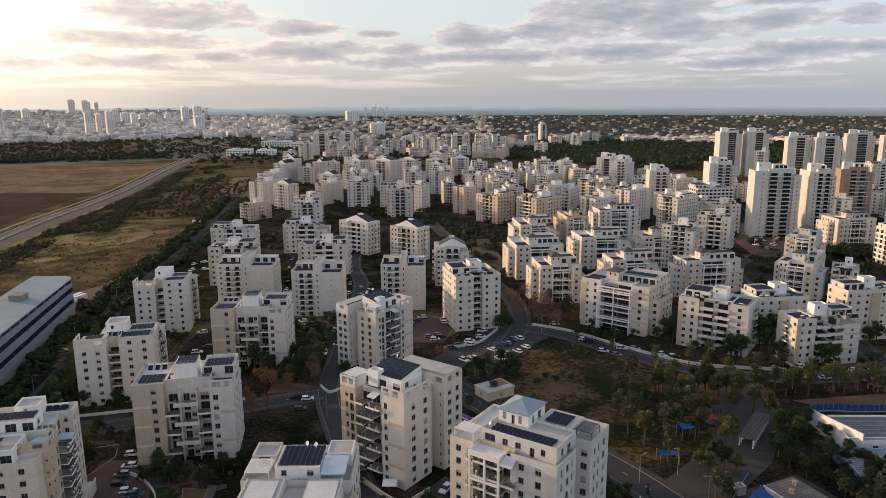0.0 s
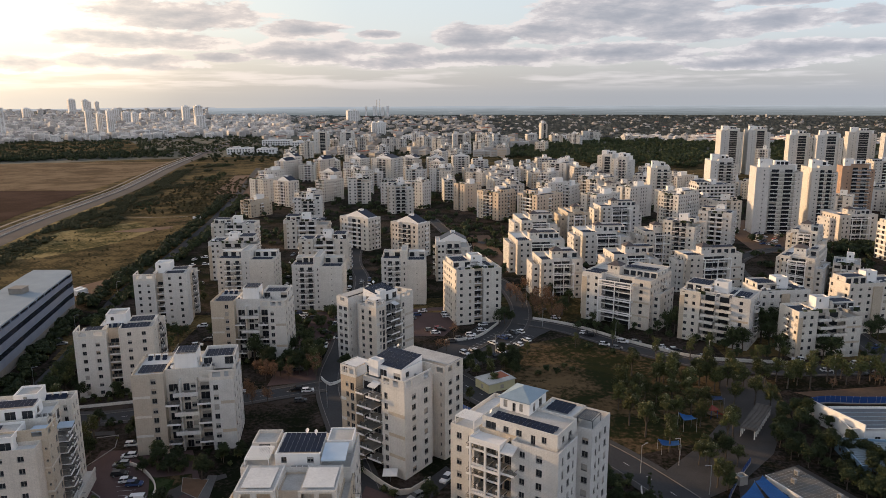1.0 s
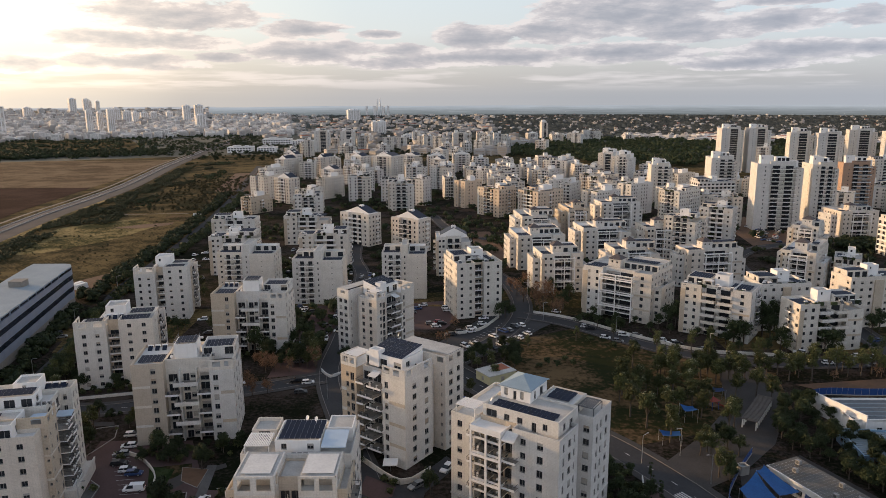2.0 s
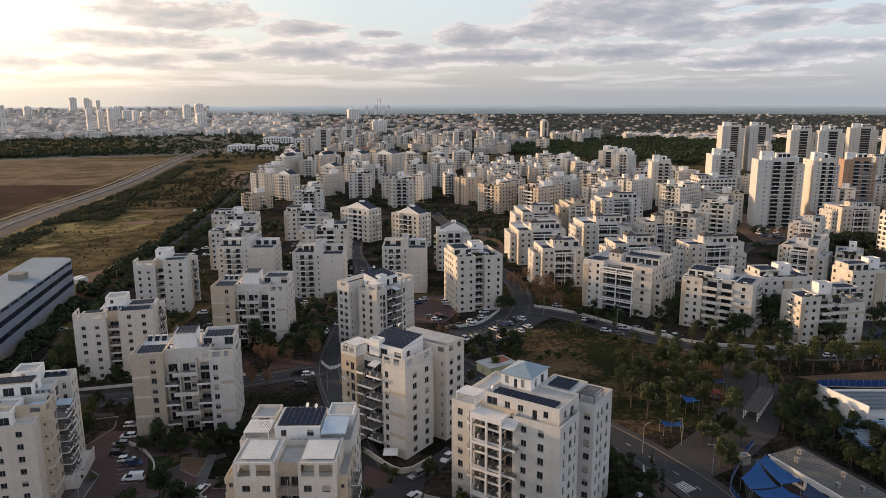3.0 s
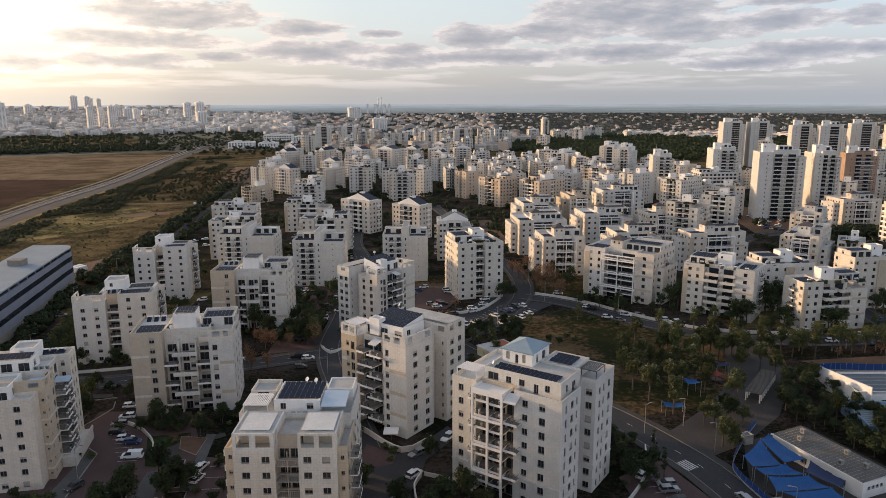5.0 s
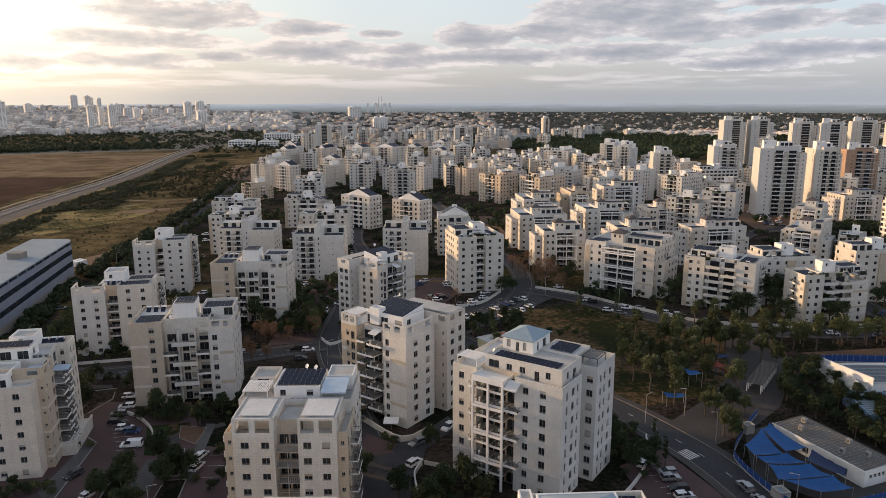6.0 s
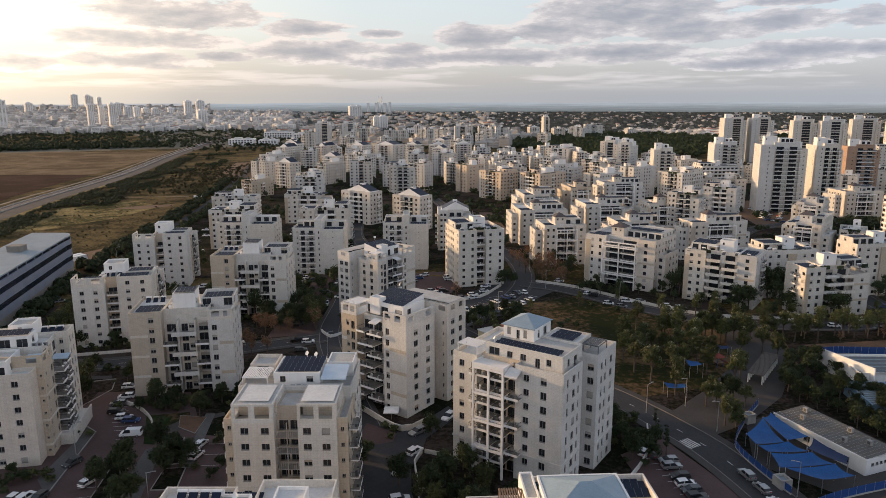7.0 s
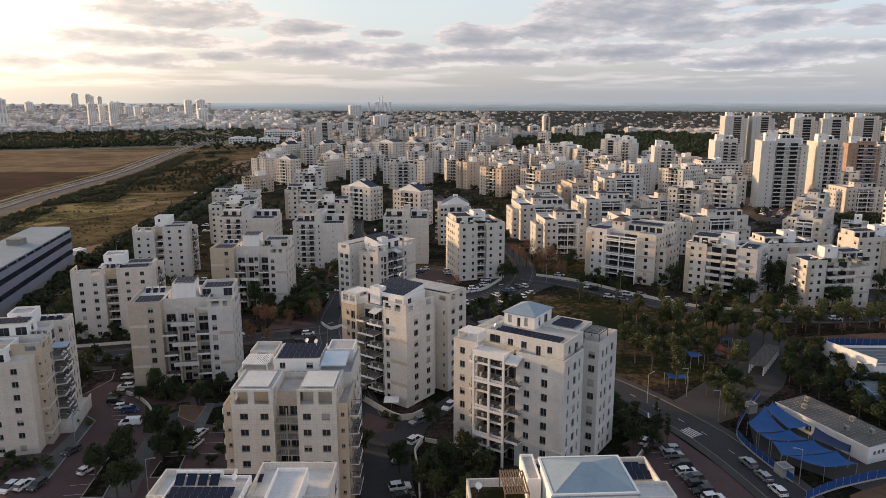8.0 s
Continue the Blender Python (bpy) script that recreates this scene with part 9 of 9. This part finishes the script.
def clump(s, x, y, z, rad, r, flat=0.75, facets=22):
    """An uneven leafy mass: a small core inside ragged sprays of leaves."""
    n = len(s.v)
    zc = z + rad * flat * 0.75
    k = rad * 0.62
    s.v += [(x + k, y, zc), (x, y + k, zc), (x - k, y, zc), (x, y - k, zc), (x, y, zc + k * flat), (x, y, z - rad * 0.2)]
    s.f += [(n, n + 1, n + 4), (n + 1, n + 2, n + 4), (n + 2, n + 3, n + 4), (n + 3, n, n + 4), (n + 1, n, n + 5), (n, n + 3, n + 5)]
    for _ in range(facets):
        a, c = r.uniform(0, 6.2832), r.uniform(-0.35, 1.0)
        q = math.sqrt(max(0.0, 1 - c * c))
        u = rad * r.uniform(0.62, 1.08)
        px, py, pz = x + u * q * math.cos(a), y + u * q * math.sin(a), zc + u * flat * c
        g = rad * r.uniform(0.28, 0.52)
        t = r.uniform(0, 6.2832)
        n = len(s.v)
        tx, ty = -math.sin(a), math.cos(a)
        for j in (0.0, 2.1, 4.2):
            e1, e2 = g * math.cos(t + j), g * math.sin(t + j)
            s.v.append((px + tx * e1 - c * math.cos(a) * e2, py + ty * e1 - c * math.sin(a) * e2, pz + q * e2 + r.uniform(-0.2, 0.2) * g))
        s.f.append((n, n + 1, n + 2))
    s.m += [0] * (len(s.f) - len(s.m))


def wood(name, poly, count, rad, mat, label, category, seed, parts=3, check=False, patchy=0.0):
    r = random.Random(seed)
    s = Shell()
    xs, ys = [p[0] for p in poly], [p[1] for p in poly]
    done = tries = 0
    while done < count and tries < count * 20:
        tries += 1
        px, py = r.uniform(min(xs), max(xs)), r.uniform(min(ys), max(ys))
        if patchy and noise.noise(Vector((px * 0.03, py * 0.012, seed))) < patchy - 0.3:
            continue
        if not inside(px, py, poly) or (check and not free(px, py)):
            continue
        done += 1
        R = r.uniform(*rad)
        for k in range(parts):
            q = R * r.uniform(0.45, 0.8)
            clump(s, px + r.uniform(-R, R) * 0.6, py + r.uniform(-R, R) * 0.6, gz(px, py) + R * r.uniform(0.0, 0.7), q, r)
    return tagged(part(name, s, mat), label, category, kind="stuff")


def band(line, lo, hi):
    L = smooth(line, 30.0)
    a, b = [], []
    for i, p in enumerate(L):
        q = L[min(i + 1, len(L) - 1)] - L[max(i - 1, 0)]
        n = np.array([-q[1], q[0]]) / np.linalg.norm(q)
        a.append(tuple(p + n * lo)), b.append(tuple(p + n * hi))
    return a + b[::-1]


wood("scrub", band(RAIL_LINE[:8], -54, -33), 1500, (0.7, 2.2), SCRUB, "dark olive scrub along the railway", "scrub", 11, 4, False, 0.2)
wood("scrub", band(RAIL_LINE[2:8], -84, -50), 620, (0.8, 2.4), SCRUB, "olive-brown scrub along the railway", "scrub", 10, 3, False, 0.35)
wood("scrub", band(RAIL_LINE[3:8], -112, -66), 240, (0.9, 2.4), LEAFDARK, "dark green bushes in the dry meadow", "scrub", 12, 3, False, 0.5)
wood("scrub", [(-300, 640), (-330, 900), (-270, 1000), (-225, 800), (-210, 640)], 480, (0.8, 2.4), LEAFDRY, "olive-brown scrub on dry ground", "scrub", 13)
wood("scrub", [(-300, 380), (-318, 560), (-220, 600), (-190, 420), (-200, 340)], 120, (0.5, 1.1), LEAFDRY, "low dry tussocks in the meadow", "scrub", 14)
wood("tree_belt", band([(-172, 330), (-181, 405), (-191, 495), (-208, 610), (-234, 765)], -3, 6), 300, (2.0, 3.6), LEAFDARK, "dark row of street trees", "tree belt", 15, 4)
wood("tree_belt", band([(-158, 300), (-166, 400), (-175, 495), (-191, 610), (-216, 765)], -3, 4), 260, (1.8, 3.0), LEAFDARK, "dark row of street trees", "tree belt", 26, 4)
wood("tree_belt", band([(-139, 178), (-148, 222), (-158, 265), (-170, 318)], -3, 4), 95, (1.7, 3.0), LEAFDARK, "dark trees below the office block", "tree belt", 27, 5)
wood("town_trees", [(258, 446), (282, 446), (300, 480), (284, 484), (264, 470)], 42, (2.4, 4.0), LEAFDARK, "dense dark trees behind the white houses", "tree", 28, 5)
wood("tree_belt", [(-900, 1330), (-560, 1420), (-590, 1560), (-900, 1500)], 420, (4.0, 7.0), LEAFDARK, "dark belt of trees behind the field", "tree belt", 16)
wood("forest", [(120, 1400), (300, 1120), (560, 1090), (760, 1240), (720, 1700), (514, 1960), (206, 1850)], 2600, (4.5, 7.5), LEAFDARK, "dense dark green pine wood", "forest", 17, 2)
wood("forest", [(760, 1240), (1300, 1300), (1300, 1800), (720, 1800)], 700, (5, 8), LEAFDARK, "dense dark green wood behind the towers", "forest", 18, 2)
wood("town_trees", [(-66, 262), (-66, 322), (-34, 322), (-34, 262)], 26, (1.6, 2.8), LEAFDARK, "dark trees in the car park strips", "tree", 25, 5, True)
wood("town_trees", [(8, 400), (0, 520), (40, 560), (44, 400)], 40, (2.0, 3.6), LEAFDARK, "dark trees in the green strip", "tree", 21, 4, True)
wood("town_trees", [(-110, 330), (-110, 430), (-10, 430), (-10, 330)], 70, (1.8, 3.2), LEAFDARK, "dark trees between the houses", "tree", 22, 4, True)
wood("town_trees", [(40, 330), (40, 470), (170, 470), (170, 310), (120, 310)], 90, (1.8, 3.2), LEAFDARK, "dark trees in the house gardens", "tree", 23, 4, True)
wood("town_trees", [(170, 270), (180, 440), (330, 440), (260, 280)], 90, (2.0, 3.6), LEAFDARK, "dark trees round the car park", "tree", 24, 4, True)
wood("town_trees", [(-190, 480), (-250, 1100), (150, 1200), (300, 900), (460, 800), (440, 450), (200, 400), (40, 480)], 1500, (2.0, 4.0), LEAFDARK, "dark trees between the apartment houses", "tree", 19, 3, True)
wood("town_trees", [(-480, 1300), (-420, 1900), (100, 1950), (420, 1900), (120, 1300), (-200, 1230)], 1100, (3.0, 5.5), LEAFDARK, "dark trees on the far side of town", "tree", 20, 2, True)


def far_houses(name, az0, az1, r0, r1, count, hgt, wid, label, seed, bias=1.0):
    """Houses too far off to be told apart, each with a flat or pitched roof and bands of windows."""
    r = random.Random(seed)
    s = Shell()
    for _ in range(count):
        a, rr = radians(r.uniform(az0, az1)), r0 + (r1 - r0) * r.random() ** bias
        px, py = rr * math.sin(a), rr * math.cos(a)
        z = gz(px, py)
        w, d, h = r.uniform(*wid), r.uniform(*wid), r.uniform(*hgt)
        m = pose(px, py, z + h / 2, 0, 0, r.uniform(-45, 45))
        s.slab(m, w, d, h + 1.0, 0)
        if h < 9 and r.random() < 0.10:
            s.slab(m @ Matrix.Translation((0, 0, h / 2 + 0.8)), w * 1.05, d * 1.05, 0.9, 2)
        else:
            s.slab(m @ Matrix.Translation((w * 0.1, 0, h / 2 + 1.2)), w * 0.3, d * 0.35, 2.4, 0)
        for k in range(int(h / 3.2)):
            zz = -h / 2 + 1.6 + 3.2 * k
            s.slab(m @ Matrix.Translation((0, 0, zz)), w * 0.8, d + 0.3, 1.2, 1), s.slab(m @ Matrix.Translation((0, 0, zz)), w + 0.3, d * 0.7, 1.2, 1)
    return tagged(part(name, s, [FARWALL, SHUTTER, REDTILE]), label, "distant town", kind="stuff")


far_houses("distant_town", -33, -12, 2250, 4300, 1500, (6, 20), (12, 26), "pale distant town houses under haze", 31)
far_houses("distant_town", -33, -18, 2900, 4700, 420, (11, 25), (14, 24), "pale distant apartment blocks", 32)
far_houses("distant_town", -14, 4, 2100, 3750, 520, (4, 11), (10, 26), "pale low houses on the far plain", 33)
far_houses("distant_town", 4, 33, 2150, 3800, 300, (3, 6), (7, 14), "pale villas among far trees", 34)
far_houses("distant_town", -9, 8, 1350, 1950, 90, (8, 18), (14, 24), "pale houses at the far edge of town", 35)
far_houses("distant_town", 14, 33, 1900, 2200, 120, (5, 9), (14, 30), "white terraced houses behind the wood", 36)


def far_trees(az0, az1, r0, r1, count, rad, seed, mat):
    r = random.Random(seed)
    s = Shell()
    for _ in range(count):
        a, rr = radians(r.uniform(az0, az1)), r0 + (r1 - r0) * r.random() ** 0.8
        px, py = rr * math.sin(a), rr * math.cos(a)
        R = r.uniform(*rad)
        clump(s, px, py, gz(px, py), R, r, 0.55, 7)
        if r.random() < 0.6:
            clump(s, px + R * 1.2, py + R * 0.3, gz(px, py), R * 0.8, r, 0.55, 6)
    tagged(part("distant_trees", s, mat), "dark trees scattered over the far plain", "tree", kind="stuff")


far_trees(-33, -12, 1520, 2350, 900, (3.5, 8), 41, LEAFDARK)
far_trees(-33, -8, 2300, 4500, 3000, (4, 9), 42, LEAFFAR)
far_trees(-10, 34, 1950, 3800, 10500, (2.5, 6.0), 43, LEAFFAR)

# towers on the skyline: bearing, distance, width, height, the walls' material
def skyline_tower(az, dist, w, h, crown=0.0):
    a = radians(az)
    px, py = dist * math.sin(a), dist * math.cos(a)
    e = thing("skyline_tower", pose(px, py, gz(px, py), 0, 0, -az + 12), "pale high-rise on the skyline", "tower", "skyline")
    s, g = Shell(), Shell()
    s.box(-w / 2, w / 2, -w / 2, w / 2, -1, h)
    s.box(-w / 4, w / 4, -w / 4, w / 4, h, h + 4 + crown)
    for z in np.arange(3.0, h - 3, 3.4):
        for x in (-w * 0.3, 0, w * 0.3):
            g.box(x - w * 0.09, x + w * 0.09, -w / 2 - 0.15, -w / 2 + 0.1, z, z + 1.6), g.box(-w / 2 - 0.15, -w / 2 + 0.1, x - w * 0.09, x + w * 0.09, z, z + 1.6)
    # white walls and shutter-grey panes put the haze into the towers' colours
    part("wall", s, WHITE, e), tagged(part("window_panes", g, SHUTTER, e), kind="stuff")


skyline_tower(-31.75, 2600, 32, 92)
skyline_tower(-27.17, 4300, 34, 83)
skyline_tower(-26.31, 4300, 27, 80)
skyline_tower(-26.11, 4350, 24, 70)
skyline_tower(-25.57, 4400, 21, 66)
skyline_tower(-26.2, 2600, 18, 78)
skyline_tower(-25.5, 2680, 16, 70)
skyline_tower(-24.8, 2600, 20, 80)
skyline_tower(-24.44, 3300, 26, 66)
skyline_tower(-23.71, 3300, 32, 52)
skyline_tower(-19.61, 3300, 29, 73)
skyline_tower(-18.73, 3300, 32, 75)
skyline_tower(-18.66, 2800, 33, 51)
skyline_tower(-30.0, 3800, 30, 56)
skyline_tower(-22.56, 3600, 29, 36)
skyline_tower(-21.91, 3600, 26, 36)
skyline_tower(-20.82, 3600, 26, 36)
skyline_tower(-23.15, 3200, 23, 52)
skyline_tower(-7.27, 3300, 37, 49)
skyline_tower(-6.87, 3300, 26, 49)
skyline_tower(-5.48, 2300, 17, 38)
skyline_tower(-4.94, 2300, 26, 40)


def power_station():
    px, py = -338, 3800
    e = thing("power_station", pose(px, py, gz(px, py)), "grey power station with tall chimneys on the horizon", "power station")
    # white plaster on every piece paints in the horizon haze
    for x, h, r0 in ((-10, 82, 3.2), (6, 86, 3.2)):
        s = Shell()
        s.tube((x, 0, -1), (x, 0, h), r0, r0 * 0.7, 10)
        part("chimney", s, WHITE, e)
    for x0, x1, h in ((-30, -16, 50), (13, 28, 48), (41, 52, 51), (-71, -62, 49)):
        s = Shell()
        s.box(x0, x1, 0, 30, -1, h)
        part("boiler_house", s, WHITE, e)


power_station()


def far_ridge(az0, az1, dist, top, low_col, high_col):
    """A glowing backdrop behind everything: the plain's last miles and low hills, haze painted in."""
    s = Shell()
    L = []
    k = int((az1 - az0) * 1.5)
    for i in range(k + 1):
        az = az0 + (az1 - az0) * i / k
        a = radians(az)
        up = top + 3 * noise.noise(Vector((az * 0.16, 3.1, 0))) + 1.5 * noise.noise(Vector((az * 0.7, 7.7, 0)))
        L.append((dist * math.sin(a), dist * math.cos(a), up))
    for a, b in zip(L, L[1:]):
        s.face([(a[0], a[1], -20), (b[0], b[1], -20), b, a])
    m = bpy.data.materials.new("painted_haze_distance")
    m.use_nodes = True
    t = m.node_tree
    p = t.nodes["Principled BSDF"]
    p.inputs["Base Color"].default_value = (0.05, 0.055, 0.06, 1)
    p.inputs["Roughness"].default_value, p.inputs["Specular IOR Level"].default_value = 1.0, 0.0
    tc = node(t, "ShaderNodeTexCoord")
    sep = node(t, "ShaderNodeSeparateXYZ")
    t.links.new(tc.outputs["Object"], sep.inputs[0])
    def streaks(scale, detail):
        mp = node(t, "ShaderNodeMapping")
        mp.inputs["Scale"].default_value = scale
        n = node(t, "ShaderNodeTexNoise", Scale=1.0, Detail=detail, Roughness=0.65)
        t.links.new(tc.outputs["Object"], mp.inputs[0]), t.links.new(mp.outputs[0], n.inputs["Vector"])
        return n.outputs["Fac"]
    # woods and fields as long thin streaks; painted haze pales them with height
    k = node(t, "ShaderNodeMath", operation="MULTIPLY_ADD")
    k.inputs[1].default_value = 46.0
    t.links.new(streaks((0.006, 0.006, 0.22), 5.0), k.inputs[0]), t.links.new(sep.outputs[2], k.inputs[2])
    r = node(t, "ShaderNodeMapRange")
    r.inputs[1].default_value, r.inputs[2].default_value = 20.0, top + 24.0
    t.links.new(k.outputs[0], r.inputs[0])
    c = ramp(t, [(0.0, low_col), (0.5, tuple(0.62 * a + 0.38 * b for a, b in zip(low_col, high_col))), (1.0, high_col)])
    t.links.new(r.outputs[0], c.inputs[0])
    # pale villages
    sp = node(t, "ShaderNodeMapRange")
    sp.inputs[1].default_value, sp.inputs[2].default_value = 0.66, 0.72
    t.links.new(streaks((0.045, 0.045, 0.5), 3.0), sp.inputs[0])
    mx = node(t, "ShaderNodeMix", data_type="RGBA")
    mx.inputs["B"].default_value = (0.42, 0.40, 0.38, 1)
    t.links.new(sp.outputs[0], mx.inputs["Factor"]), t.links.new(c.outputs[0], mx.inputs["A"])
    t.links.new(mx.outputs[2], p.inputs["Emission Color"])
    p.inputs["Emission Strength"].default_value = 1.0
    tagged(part("backdrop", s, m), "glowing backdrop of plain and low hills with painted haze", "hills", kind="structure")


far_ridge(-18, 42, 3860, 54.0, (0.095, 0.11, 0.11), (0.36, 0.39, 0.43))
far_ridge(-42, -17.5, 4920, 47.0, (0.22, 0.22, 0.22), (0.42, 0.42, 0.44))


def warehouse(x, y, turn, w, d, h, label):
    e = thing("warehouse", pose(x, y, gz(x, y) - 0.5, 0, 0, turn), label, "warehouse", "warehouses")
    s = Shell()
    holes = [(c - 1.6, c + 1.6, h * 0.35, h * 0.55) for c in np.arange(4, w - 3, 6.0)] + [(c - 1.6, c + 1.6, h * 0.68, h * 0.86) for c in np.arange(4, w - 3, 6.0)]
    g = Shell()
    for side, f in SIDES.items():
        o, u, ww = f(0, w, 0, d)
        hs = [q for q in holes if q[1] < ww - 1]
        s.wall(o, u, ww, 0, h, hs)
        n = (u[1], -u[0])
        for a, b, za, zb in hs:
            g.face([(o[0] + u[0] * q - n[0] * 0.2, o[1] + u[1] * q - n[1] * 0.2, z) for q, z in ((a, za), (b, za), (b, zb), (a, zb))])
    part("wall", s, WHITE, e)
    tagged(part("window_panes", g, GLASS, e), kind="stuff")
    r = Shell()
    r.face([(0, 0, h), (w, 0, h), (w, d, h), (0, d, h)])
    r.box(w * 0.2, w * 0.5, d * 0.3, d * 0.6, h, h + 3), r.box(w * 0.65, w * 0.8, d * 0.4, d * 0.7, h, h + 2.2)
    part("roof", r, PALEROOF, e)


warehouse(-452, 1490, 8, 52, 40, 13, "long white industrial hall with flat roof")
warehouse(-392, 1500, 8, 40, 44, 11, "low white industrial hall with flat roof")
warehouse(-440, 1740, 5, 70, 30, 16, "grey office slab behind the industrial halls")
warehouse(-360, 1700, 5, 50, 30, 14, "grey industrial hall beside the railway")
warehouse(300, 1960, 0, 60, 30, 12, "white hall beyond the wood")
warehouse(-120, 1980, 0, 70, 40, 12, "pale low hall at the far edge of town")
